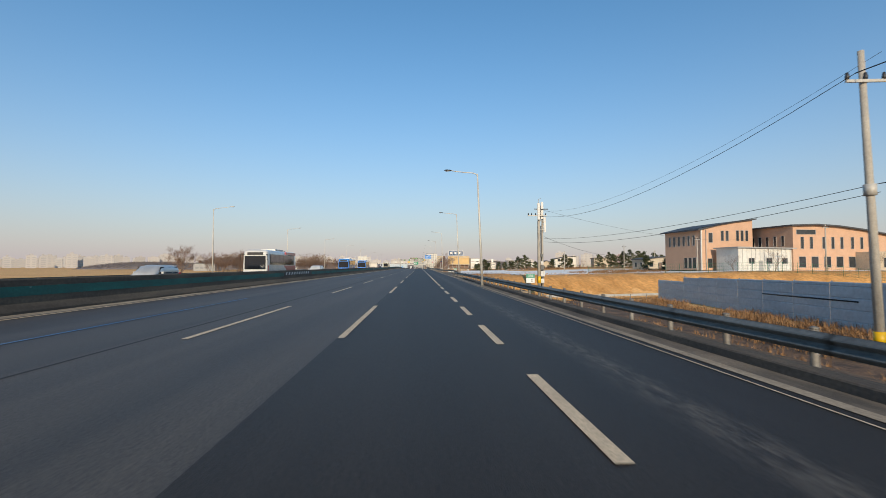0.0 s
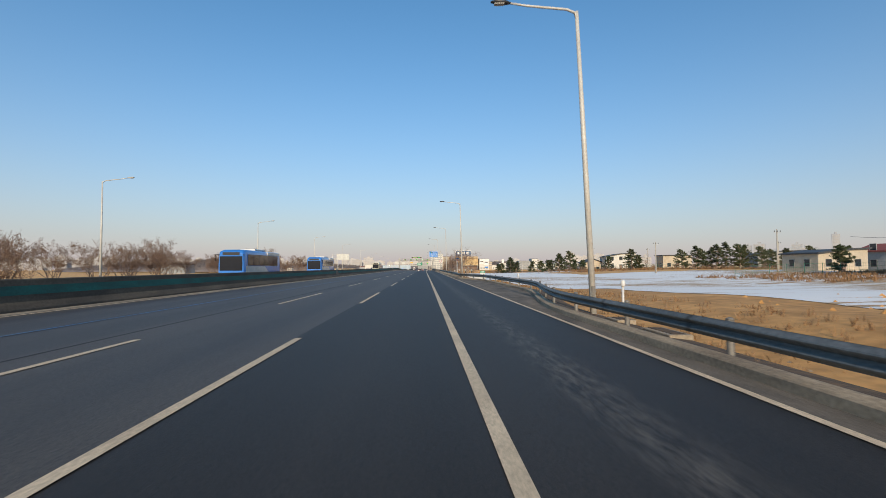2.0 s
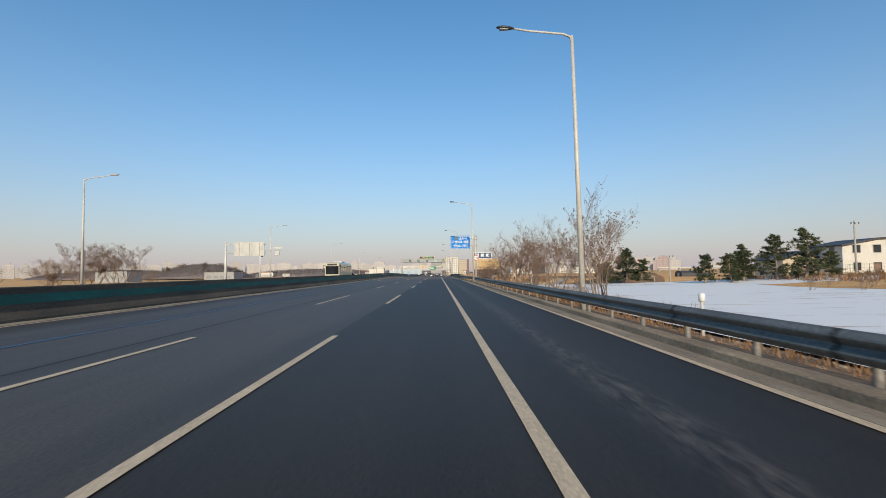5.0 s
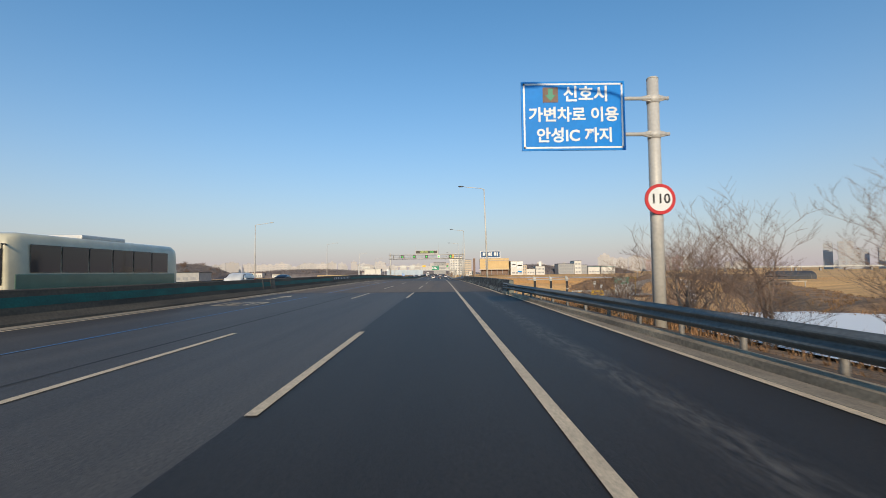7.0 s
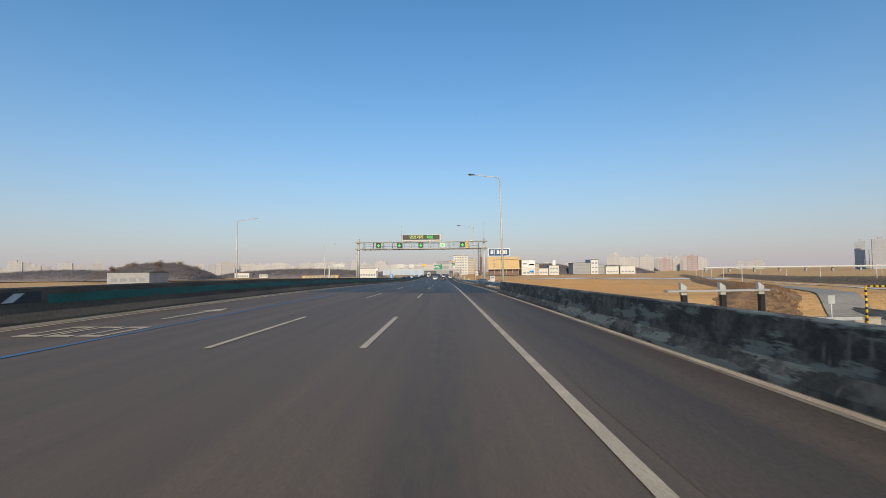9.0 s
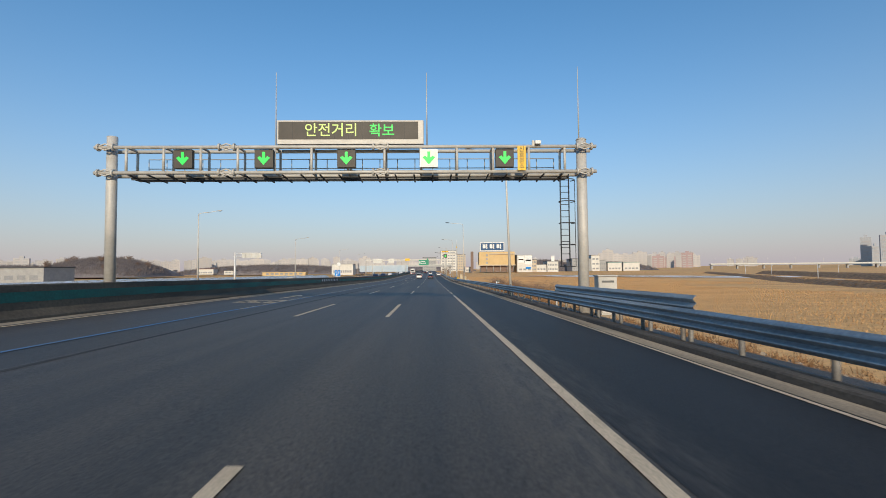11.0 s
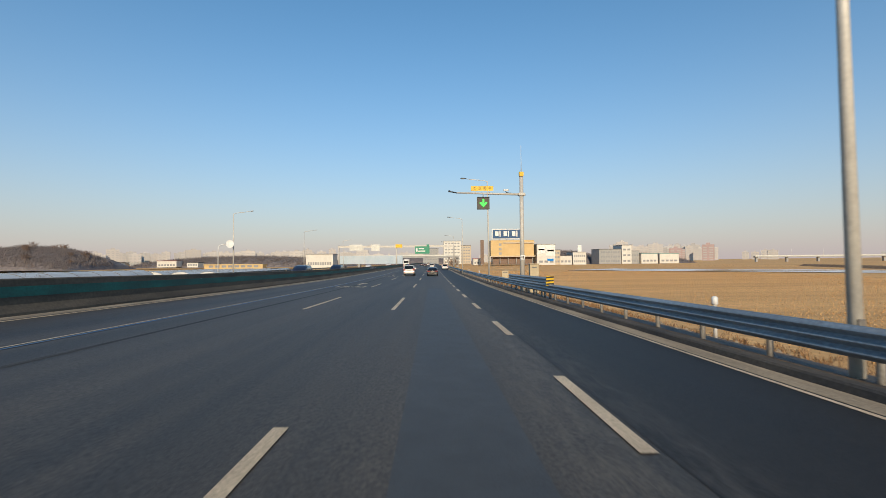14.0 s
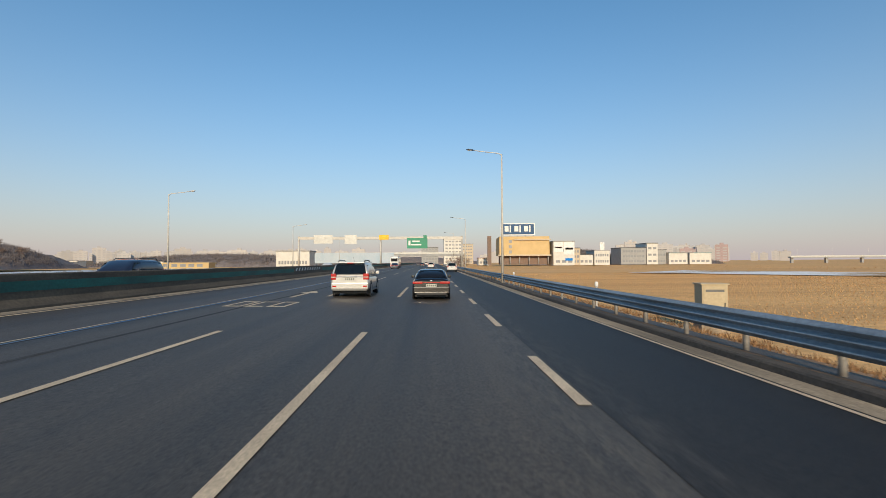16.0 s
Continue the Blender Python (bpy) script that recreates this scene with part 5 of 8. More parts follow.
def telecom_pole():
    ob = thing("telecom_mast", (14.45, 57.3, -0.85), label="concrete pole crowded with white antennas and boxes", category="telecom mast")
    part("pole", tube(bmesh.new(), [(0, 0, -2.5), (0, 0, 9.6)], [0.2, 0.14], 14), POLE_CONC, ob)
    part("second_pole", tube(bmesh.new(), [(0.5, 0.3, -2.5), (0.5, 0.3, 8.4)], [0.13, 0.1], 10), POLE_CONC, ob)
    for dx, dy, z0, z1 in ((-0.1, -0.35, 8.1, 10.1), (0.42, 0.05, 8.2, 10.3), (0.68, -0.1, 6.6, 8.4), (0.2, 0.4, 8.0, 9.9)):
        a = part("antenna_panel", box(bmesh.new(), dx - 0.15, dx + 0.15, dy - 0.08, dy + 0.08, z0, z1, 0.03), WHITE_STEEL, ob, "white antenna panel")
        part("bracket", box(bmesh.new(), min(0, dx), max(0, dx) + 0.02, dy - 0.02, dy + 0.02, z0 + 0.3, z0 + 0.36), POLE_GREY, a)
    part("cross_arm", box(bmesh.new(), -1.35, 0.9, -0.2, -0.1, 8.55, 8.66), POLE_GREY, ob)
    part("cross_arm", box(bmesh.new(), -0.6, 1.1, -0.2, -0.1, 9.35, 9.45), DARK_STEEL, ob)
    for x in (-1.3, -0.9, -0.4, 0.8):
        part("insulator", tube(bmesh.new(), [(x, -0.15, 8.66), (x, -0.15, 8.8), (x, -0.15, 8.92)], [0.05, 0.08, 0.04], 8), DARK_STEEL, ob)
    part("lightning_rod", tube(bmesh.new(), [(0, 0, 9.6), (0, 0, 10.6), (0.3, 0, 10.75)], 0.03, 6), POLE_GREY, ob)
    for z, w, m in ((1.3, 0.5, WHITE_STEEL), (2.1, 0.4, TRIM_GREY), (2.7, 0.32, WHITE_STEEL), (3.6, 0.3, TRIM_GREY), (0.5, 0.4, WHITE_STEEL)):
        b = part("equipment_box", box(bmesh.new(), 0.15, 0.15 + w, -0.3, 0.0, z, z + w * 1.3, 0.02), m, ob, "equipment box strapped to the pole")
        part("lid", box(bmesh.new(), 0.18, 0.12 + w, -0.315, -0.3, z + 0.04, z + w * 1.2), m, b)
    part("conduit", tube(bmesh.new(), [(-0.2, -0.15, 0), (-0.17, -0.15, 8)], 0.045, 8), TRIM_GREY, ob)
    part("conduit", tube(bmesh.new(), [(0.25, -0.12, 0), (0.22, -0.1, 7.4)], 0.06, 8), DARK_STEEL, ob)
    part("guard_sleeve", tube(bmesh.new(), [(0, 0, 0.5), (0, 0, 1.3)], 0.24, 14), SIGN_YELLOW, ob, "yellow guard sleeve")


telecom_pole()


def cable(a, b, sag, r=0.014):
    a, b = Vector(a), Vector(b)
    pts = [a.lerp(b, i / 14) - Vector((0, 0, sag * 4 * (i / 14) * (1 - i / 14))) for i in range(15)]
    ob = thing("cable", tuple(a), label="thin black overhead cable sagging between poles", category="cable", group="overhead cables")
    part("wire", tube(bmesh.new(), [p - a for p in pts], r, 5), INK, ob)


cable((15.4, 16, 8.5), (14.1, 57, 7.75), 1.75, 0.013)
cable((16.4, 16, 9.3), (14.8, 57, 8.3), 1.6, 0.007)
cable((15.4, 16, 8.5), (16, -40, 9.0), 1.0, 0.022)
cable((16.2, 16, 4.6), (15, 57, 5.0), 0.6, 0.012)
cable((16.2, 16, 4.3), (15, 57, 4.6), 0.7, 0.012)
cable((16.2, 16, 4.6), (15, -40, 5.4), 0.8, 0.018)
cable((15.0, 57, 5.2), (58, 128, 5.5), 1.5, 0.018)
cable((15.0, 57, 8.4), (84, 110, 9.0), 2.2, 0.012)
for x, y, h in ((60, 101, 7.5), (74, 84, 8.5), (52, 170, 7), (60, 232, 8), (88, 250, 9), (48, 262, 6.5), (95, 190, 7.5), (66, 152, 8.0)):
    utility_pole(x, y, land(x, y), h, "slim concrete utility pole by the buildings", ((0.93, 1.2),))


# ---------------------------------------------------------------- steel hoarding, site rails
def hoarding():
    """Steel sheets laid in horizontal courses, each with a lapped seam, between posts."""
    a, b = Vector((25.2, 49.5, 0)), Vector((21.0, 13.0, 0))
    n = 12
    ob = thing("site_hoarding", (a.x, a.y, land(a.x, a.y)), label="pale blue-grey steel sheet site hoarding", category="hoarding")
    side = Vector((-(b - a).y, (b - a).x, 0)).normalized()
    side = side if side.x < 0 else -side
    for i in range(n):
        p, q = a.lerp(b, i / n), a.lerp(b, (i + 0.99) / n)
        top = 0.25 if i < 2 else 0.62 + 0.03 * i
        z = -1.75
        while z < top - 0.05:
            z1 = min(top, z + 0.6)
            bm = bmesh.new()
            rows = [[bm.verts.new(u + side * o + Vector((0, 0, h))) for u in (p, q)] for o, h in ((0, z), (0.035, z + 0.02), (0.03, z1 - 0.06), (0.0, z1 - 0.01))]
            for r0, r1 in zip(rows, rows[1:]):
                bm.faces.new((r0[0], r0[1], r1[1], r1[0]))
            bmesh.ops.recalc_face_normals(bm, faces=bm.faces)
            bmesh.ops.solidify(bm, geom=bm.faces, thickness=0.012)
            part("panel", local(bm, ob), FENCE_BLUE, ob)
            z = z1
        part("post", local(tube(bmesh.new(), [p - side * 0.08 + Vector((0, 0, -2.0)), p - side * 0.08 + Vector((0, 0, top + 0.05))], 0.04, 8), ob), POST, ob)
    part("slot", local(tube(bmesh.new(), [a.lerp(b, 0.5) + side * 0.06 + Vector((0, 0, -0.15)), a.lerp(b, 0.72) + side * 0.06 + Vector((0, 0, -0.12))], 0.04, 5), ob), INK, ob)


hoarding()


def site_rail(pts, label):
    ob = thing("site_guard_rail", pts[0], label=label, category="guard rail")
    o = Vector(pts[0])
    for p, q in zip(pts, pts[1:]):
        p, q = Vector(p) - o, Vector(q) - o
        d = (q - p)
        side = Vector((-d.y, d.x, 0)).normalized() * 0.03
        bm = bmesh.new()
        vs = [bm.verts.new(v + s + Vector((0, 0, z))) for s in (side, -side) for v, z in ((p, 0.45), (q, 0.45), (q, 0.75), (p, 0.75))]
        for f in ((0, 1, 2, 3), (7, 6, 5, 4), (0, 4, 5, 1), (3, 2, 6, 7), (0, 3, 7, 4), (1, 5, 6, 2)):
            bm.faces.new([vs[i] for i in f])
        part("beam", bm, SIGN_BACK, ob)
        n = max(2, round(d.length / 2.5))
        for i in range(n):
            u = p.lerp(q, i / n)
            part("post", tube(bmesh.new(), [u + Vector((0, 0, -0.5)), u + Vector((0, 0, 0.72))], 0.06, 8), POST, ob)


site_rail([(20.5, 60.5, -2.75), (38, 65.5, -2.7)], "cream steel rail along the site track")
site_rail([(15.5, 59, -2.6), (19, 60, -2.75)], "cream steel rail along the site track")

# small yellow notice and white post by the ditch
yn = thing("notice_board", (10.2, 258, -0.6), label="small yellow notice plate on a short post", category="sign")
part("post", tube(bmesh.new(), [(0, 0.03, -0.8), (0, 0.03, 0.9)], 0.03, 8), POST, yn)
yp = part("panel", box(bmesh.new(), -0.38, 0.38, -0.02, 0.0, 0.70, 1.03, 0.01), SIGN_YELLOW, yn)
part("text_bar", box(bmesh.new(), -0.22, 0.22, -0.026, -0.02, 0.88, 0.94), INK, yp)
part("text_bar", box(bmesh.new(), -0.28, 0.28, -0.026, -0.02, 0.78, 0.83), INK, yp)
delineator(11.8, 262, -0.2)


# ---------------------------------------------------------------- buildings
def windows(parent, x0, x1, z0, z1, y, n, w, mat=WINDOW, axis="y", name="window", rows=1, gap=0.0, frames=True):
    """A row of recessed windows on a face at y (axis 'y') or at x (axis 'x'), each with its frame."""
    for r in range(rows):
        for i in range(n):
            c = x0 + (x1 - x0) * (i + 0.5) / n
            a, b = z0 + r * gap, z1 + r * gap
            bm, fr = bmesh.new(), bmesh.new()
            t = 0.06
            if axis == "y":
                box(bm, c - w / 2, c + w / 2, y - 0.03, y + 0.08, a, b)
                for q in ((c - w / 2 - t, c - w / 2, a - t, b + t), (c + w / 2, c + w / 2 + t, a - t, b + t), (c - w / 2, c + w / 2, a - t, a), (c - w / 2, c + w / 2, b, b + t)):
                    box(fr, q[0], q[1], y - 0.08, y + 0.05, q[2], q[3])
            else:
                box(bm, y - 0.03, y + 0.08, c - w / 2, c + w / 2, a, b)
                for q in ((c - w / 2 - t, c - w / 2, a - t, b + t), (c + w / 2, c + w / 2 + t, a - t, b + t), (c - w / 2, c + w / 2, a - t, a), (c - w / 2, c + w / 2, b, b + t)):
                    box(fr, y - 0.08, y + 0.05, q[0], q[1], q[2], q[3])
            p = part(name, bm, mat, parent)
            if frames:
                part("window_frame", fr, FRAME, p)


def slab_roof(parent, pts, depth, thick, mat, over=0.5):
    """A roof that follows a line of (x, z) and runs back in depth."""
    bm = bmesh.new()
    lo = [[bm.verts.new((x, y, z)) for y in (-over, depth + over)] for x, z in pts]
    hi = [[bm.verts.new((x, y, z + thick)) for y in (-over, depth + over)] for x, z in pts]
    for i in range(len(pts) - 1):
        bm.faces.new((lo[i][0], lo[i][1], lo[i + 1][1], lo[i + 1][0]))
        bm.faces.new((hi[i][0], hi[i + 1][0], hi[i + 1][1], hi[i][1]))
        for k in (0, 1):
            bm.faces.new((lo[i][k], lo[i + 1][k], hi[i + 1][k], hi[i][k]))
    for i in (0, -1):
        bm.faces.new((lo[i][0], hi[i][0], hi[i][1], lo[i][1]))
    bmesh.ops.recalc_face_normals(bm, faces=bm.faces)
    return part("roof", bm, mat, parent)


def wall_block(parent, pts, depth, mat, name="wall", y0=0.0):
    """A block whose front outline is ground, then the line of (x, z)."""
    bm = bmesh.new()
    out = [(pts[0][0], 0)] + list(pts) + [(pts[-1][0], 0)]
    f = [bm.verts.new((x, y0, z)) for x, z in out]
    b = [bm.verts.new((x, y0 + depth, z)) for x, z in out]
    n = len(out)
    bm.faces.new(f)
    bm.faces.new(b[::-1])
    for i in range(n):
        bm.faces.new((f[i], b[i], b[(i + 1) % n], f[(i + 1) % n]))
    bmesh.ops.recalc_face_normals(bm, faces=bm.faces)
    return part(name, bm, mat, parent)


def pink_hall():
    ob = thing("building", (62.3, 103.3, 0.72), 6, "salmon two-storey hall with a sloping dark roof", "building")
    top = [(0, 9.0), (4, 10.0), (8, 10.7), (12.8, 11.3)]
    wall_block(ob, top, 13.0, WALL_PINK)
    slab_roof(ob, [(-1.0, 8.8)] + top[1:] + [(13.5, 11.4)], 13.0, 0.28, ROOF_DARK)
    windows(ob, 1.2, 3.4, 6.2, 8.3, 0, 1, 0.9)
    windows(ob, 4.6, 7.0, 6.6, 8.8, 0, 2, 0.62)
    windows(ob, 8.4, 11.9, 6.6, 8.9, 0, 3, 0.62)
    windows(ob, 1.0, 12.0, 0.6, 2.6, 0, 5, 1.1)
    windows(ob, 1.5, 12, 5.6, 7.8, 0, 6, 0.7, axis="x")
    windows(ob, 1.5, 6, 0.5, 2.8, 0, 3, 1.1, axis="x")
    part("corner_strip", box(bmesh.new(), -0.12, 0.12, -0.14, 0.1, 0, 9.2), WALL_WHITE, ob, "pale corner strip")
    part("down_pipe", tube(bmesh.new(), [(1.1, -0.1, 0), (1.1, -0.1, 9.0)], 0.09, 8), FRAME, ob)


def cream_hall():
    ob = thing("building", (77.5, 96.0, 0.72), 4, "salmon hall with a curved roof and many windows", "building")
    top = [(0, 9.3), (5, 9.45), (10, 9.2), (16, 8.5), (22, 7.5), (30, 6.0)]
    wall_block(ob, top, 16, WALL_PINK)
    slab_roof(ob, [(-0.8, 9.25)] + top[1:] + [(31, 5.8)], 16, 0.3, ROOF_DARK, 0.7)
    windows(ob, 0.5, 5.5, 7.6, 8.5, 0, 1, 4.4, name="window_band")
    for x in (1.5, 3.6, 6.5, 8.6, 10.7, 13.2, 15.4, 17.6):
        windows(ob, x, x + 1.2, 4.6, 7.0, 0, 1, 0.62)
    windows(ob, 0.6, 18, 0.7, 2.9, 0, 6, 1.5)
    windows(ob, 1.5, 14, 5.2, 7.3, 0, 6, 0.7, axis="x")
    pw = part("porch", box(bmesh.new(), 14.5, 24, -4.5, 0, 0, 3.9, 0.03), WALL_CREAM, ob, "low cream porch block")
    windows(pw, 15, 22, 0.7, 2.6, -4.5, 2, 1.6)


def white_shed():
    ob = thing("building", (65.4, 95.6, 0.7), 4, "low white shed with a pale flat roof", "building")
    wall_block(ob, [(0, 4.75), (12.6, 4.55)], 6.5, WALL_WHITE)
    slab_roof(ob, [(-0.4, 4.75), (13.0, 4.55)], 6.5, 0.22, WALL_GREY)
    for x in (2, 6, 9.5):
        windows(ob, x, x + 2, 1.5, 2.6, 0, 1, 1.2)
    d = part("door", box(bmesh.new(), 4.6, 5.6, -0.06, 0.02, 0, 2.1), WALL_GREY, ob)
    part("handle", box(bmesh.new(), 5.42, 5.5, -0.1, -0.06, 1.0, 1.08), DARK_STEEL, d)
    for i in range(13):
        part("seam", box(bmesh.new(), i * 0.98, i * 0.98 + 0.05, -0.05, 0.0, 0.1, 4.5), WALL_GREY, ob)


pink_hall()
cream_hall()
white_shed()


def house(x, y, w, d, h, wall, roof, label, turn=0.0, style="flat", stories=1):
    ob = thing("house", (x, y, land(x, y) - 0.1), turn, label, "house", "houses beyond the fields")
    if style == "gable":
        top = [(0, h * 0.72), (w / 2, h), (w, h * 0.72)]
    elif style == "mono":
        top = [(0, h * 0.78), (w * 0.5, h * 0.95), (w, h)]
    else:
        top = [(0, h), (w, h)]
    wall_block(ob, top, d, wall)
    slab_roof(ob, [(top[0][0] - 0.4, top[0][1])] + top[1:-1] + [(top[-1][0] + 0.4, top[-1][1])], d, 0.25, roof)
    for s in range(stories):
        z = 1.0 + s * 3.0
        windows(ob, 0.6, w - 0.6, z, z + 1.3, 0, max(2, int(w / 3)), 1.2)
        windows(ob, 0.6, d - 0.6, z, z + 1.3, 0, max(1, int(d / 4)), 1.2, axis="x")
    dd = part("door", box(bmesh.new(), w * 0.45, w * 0.45 + 1.0, -0.07, 0.02, 0, 2.1), WALL_BROWN, ob)
    part("handle", box(bmesh.new(), w * 0.45 + 0.82, w * 0.45 + 0.9, -0.1, -0.07, 1.0, 1.1), DARK_STEEL, dd)
    return ob


for q in ((70, 246, 11, 9, 6.6, WALL_WHITE, ROOF_DARK, "two-storey white house with a flat dark roof", -6, "mono", 2), (64, 252, 7, 8, 5.2, WALL_CREAM, ROOF_DARK, "low cream house beneath pines", 0, "gable", 1),
          (88, 238, 10, 8, 5.0, WALL_CREAM, ROOF_DARK, "low tan house with a dark roof", -8, "flat", 1), (112, 222, 15, 10, 6.2, WALL_GREY, ROOF_DARK, "grey house with a curved dark roof", -8, "mono", 1),
          (72, 150, 10, 8, 4.2, WALL_CREAM, ROOF_DARK, "low cream house with a sloping dark roof", 4, "mono", 1), (86, 150, 8, 7, 5.2, WALL_GREY, ROOF_RED, "small grey house with a red roof", 4, "gable", 2),
          (99, 146, 16, 9, 5.4, WALL_GREY, ROOF_DARK, "grey hall with a curved dark roof", 6, "mono", 1)):
    house(*q)


def green_fence(a, b):
    ob = thing("mesh_fence", (*a, land(*a)), label="green wire mesh fence along the field edge", category="fence")
    o = Vector((*a, land(*a)))
    n = max(2, round((Vector(b) - Vector(a)).length / 2.4))
    pts = [Vector((a[0] + (b[0] - a[0]) * i / n, a[1] + (b[1] - a[1]) * i / n, 0)) for i in range(n + 1)]
    pts = [Vector((p.x, p.y, land(p.x, p.y))) - o for p in pts]
    for p in pts:
        part("post", tube(bmesh.new(), [p, p + Vector((0, 0, 1.8))], 0.035, 6), FENCE_GREEN, ob)
    for p, q in zip(pts, pts[1:]):
        bm = bmesh.new()
        for z in (0.1, 0.6, 1.15, 1.7):
            tube(bm, [p + Vector((0, 0, z)), q + Vector((0, 0, z))], 0.014, 4, cap=False)
        for k in range(1, 8):
            u = p.lerp(q, k / 8)
            tube(bm, [u + Vector((0, 0, 0.1)), u + Vector((0, 0, 1.7))], 0.008, 3, cap=False)
        part("mesh_panel", bm, FENCE_GREEN, ob)


green_fence((50, 140), (116, 124))
green_fence((58, 234), (104, 222))
green_fence((44, 84), (104, 74))


# shop hall with a large billboard, and its neighbours
def tan_store():
    y = 864.0
    z0 = grade(864) - 0.3
    ob = thing("building", (52, y, z0), -4, "tan metal-clad store on open columns with a billboard", "building")
    part("wall", box(bmesh.new(), 0, 38, 0, 40, 7, 21.5, 0.1), WALL_YELLOW, ob)
    part("ground_floor", box(bmesh.new(), 2, 37, 3, 38, 0, 7), WALL_BROWN, ob, "dark recessed ground floor")
    for i in range(6):
        part("column", tube(bmesh.new(), [(1 + i * 7.2, 0.8, 0), (1 + i * 7.2, 0.8, 7)], 0.4, 8), WALL_GREY, ob)
    part("fascia", box(bmesh.new(), -1.0, 39, -1.5, 0, 6.6, 7.6), WALL_CREAM, ob)
    part("cornice", box(bmesh.new(), 11, 39, -0.9, 0, 18.5, 19.6), WALL_CREAM, ob)
    for k in range(3):
        part("louvre", box(bmesh.new(), 7.2, 9.5, -0.15, 0, 8.5 + k * 4, 10.8 + k * 4), WALL_GREY, ob)
    bb = part("billboard", box(bmesh.new(), 1, 27, -1.0, -0.6, 22.3, 31.5, 0.05), SIGN_WHITE, ob, "blue-grey billboard with pale block shapes")
    part("panel", box(bmesh.new(), 1.8, 26.2, -1.08, -1.0, 23.0, 30.8), WINDOW_BLUE, bb)
    for k in range(3):
        x = 4 + k * 7.4
        for q in ((x, x + 3.0, 25.2, 29.4), (x + 3.8, x + 4.8, 24.6, 29.8)):
            part("block", box(bmesh.new(), q[0], q[1], -1.16, -1.08, q[2], q[3], 0.03), SIGN_WHITE, bb)
    for i in range(5):
        part("strut", tube(bmesh.new(), [(2 + i * 6, -0.4, 21.5), (2 + i * 6, -0.4, 30)], 0.2, 6), WALL_GREY, ob)
    part("frame_tower", box(bmesh.new(), -9, -6, 2, 5, 0, 22), WALL_BROWN, ob)


tan_store()


def far_block(x, y, w, d, h, mat, label, rows=3, cols=5, roof=ROOF_DARK, boards=()):
    ob = thing("building", (x, y, grade(min(y, 2900)) - 1.0), 0, label, "building", "industrial buildings along the road")
    part("wall", box(bmesh.new(), 0, w, 0, d, 0, h, 0.05), mat, ob)
    part("parapet", box(bmesh.new(), -0.3, w + 0.3, -0.3, d + 0.3, h, h + 0.5), roof, ob)
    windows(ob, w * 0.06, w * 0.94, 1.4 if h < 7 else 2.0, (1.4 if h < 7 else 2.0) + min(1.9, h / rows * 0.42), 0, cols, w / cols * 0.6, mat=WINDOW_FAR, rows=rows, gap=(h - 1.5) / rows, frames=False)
    for x0, x1, z0, z1, m in boards:
        part("board", box(bmesh.new(), x0 * w, x1 * w, -0.35, -0.05, z0 * h, z1 * h), m, ob)
    return ob


far_block(92, 858, 16, 20, 18, WALL_WHITE, "white shop with coloured hoardings", 2, 3, WALL_GREY, ((0.02, 0.46, 0.55, 0.97, SIGN_WHITE), (0.5, 0.98, 0.45, 0.98, SIGN_WHITE), (0.56, 0.90, 0.20, 0.30, SIGN_BLUE), (0.08, 0.40, 0.72, 0.78, SIGN_RED), (0.56, 0.92, 0.66, 0.74, INK)))
far_block(107.5, 862, 6, 18, 13, WALL_CREAM, "narrow cream three-storey block", 3, 2)
far_block(114.5, 868, 11, 20, 8, WALL_WHITE, "low white workshop with a curved roof", 1, 3)
far_block(126.5, 868, 12, 20, 11, WALL_WHITE, "white two-storey works with sign", 2, 6, WALL_GREY, ((0.35, 0.65, 1.05, 1.6, SIGN_WHITE),))
far_block(172, 930, 23, 24, 15, WALL_GREY, "grey ribbed office building", 3, 8)
far_block(195.3, 929, 10, 24, 19, WALL_WHITE, "pale stair block beside the office", 3, 2)
far_block(205.6, 932, 9, 24, 13, WALL_GREY, "grey metal-clad store building", 2, 3)
far_block(215, 928, 17, 18, 10, WALL_WHITE, "low pale hall with teal edging", 1, 4, ROOF_TEAL)
far_block(234, 928, 20, 18, 10, WALL_WHITE, "low pale hall with teal edging", 1, 4, ROOF_TEAL)
far_block(40, 905, 9, 14, 6, WALL_WHITE, "small white shop near the road", 1, 3, ROOF_RED)
far_block(17, 1150, 26, 20, 34, WALL_WHITE, "white mid-rise at the end of the road", 7, 5)
far_block(-14, 1190, 24, 20, 24, WALL_GREY, "grey mid-rise at the end of the road", 5, 5)
far_block(46, 1230, 18, 20, 30, WALL_CREAM, "cream mid-rise at the end of the road", 6, 4)
far_block(-84, 760, 18, 14, 9, WALL_WHITE, "long white hall across the motorway", 1, 10, WALL_GREY)
far_block(-118, 690, 30, 6, 2.6, WALL_YELLOW, "long low yellow wall across the motorway", 1, 8, WALL_YELLOW)
far_block(-190, 560, 24, 18, 6.5, WALL_GREY, "grey warehouse across the motorway", 1, 4)
far_block(-215, 470, 20, 16, 7, WALL_GREY, "grey warehouse across the motorway", 1, 4)
rng = random.Random(11)
for i in range(20):
    x = rng.uniform(-430, -110)
    y = rng.uniform(860, 1150)
    far_block(x, y, rng.uniform(8, 20), 12, rng.uniform(3.5, 6.5), rng.choice((WALL_WHITE, WALL_CREAM, WALL_GREY, WALL_CREAM)), "small pale works building in the plain", 1, 6, rng.choice((ROOF_DARK, ROOF_TEAL, ROOF_RED, WALL_GREY)))


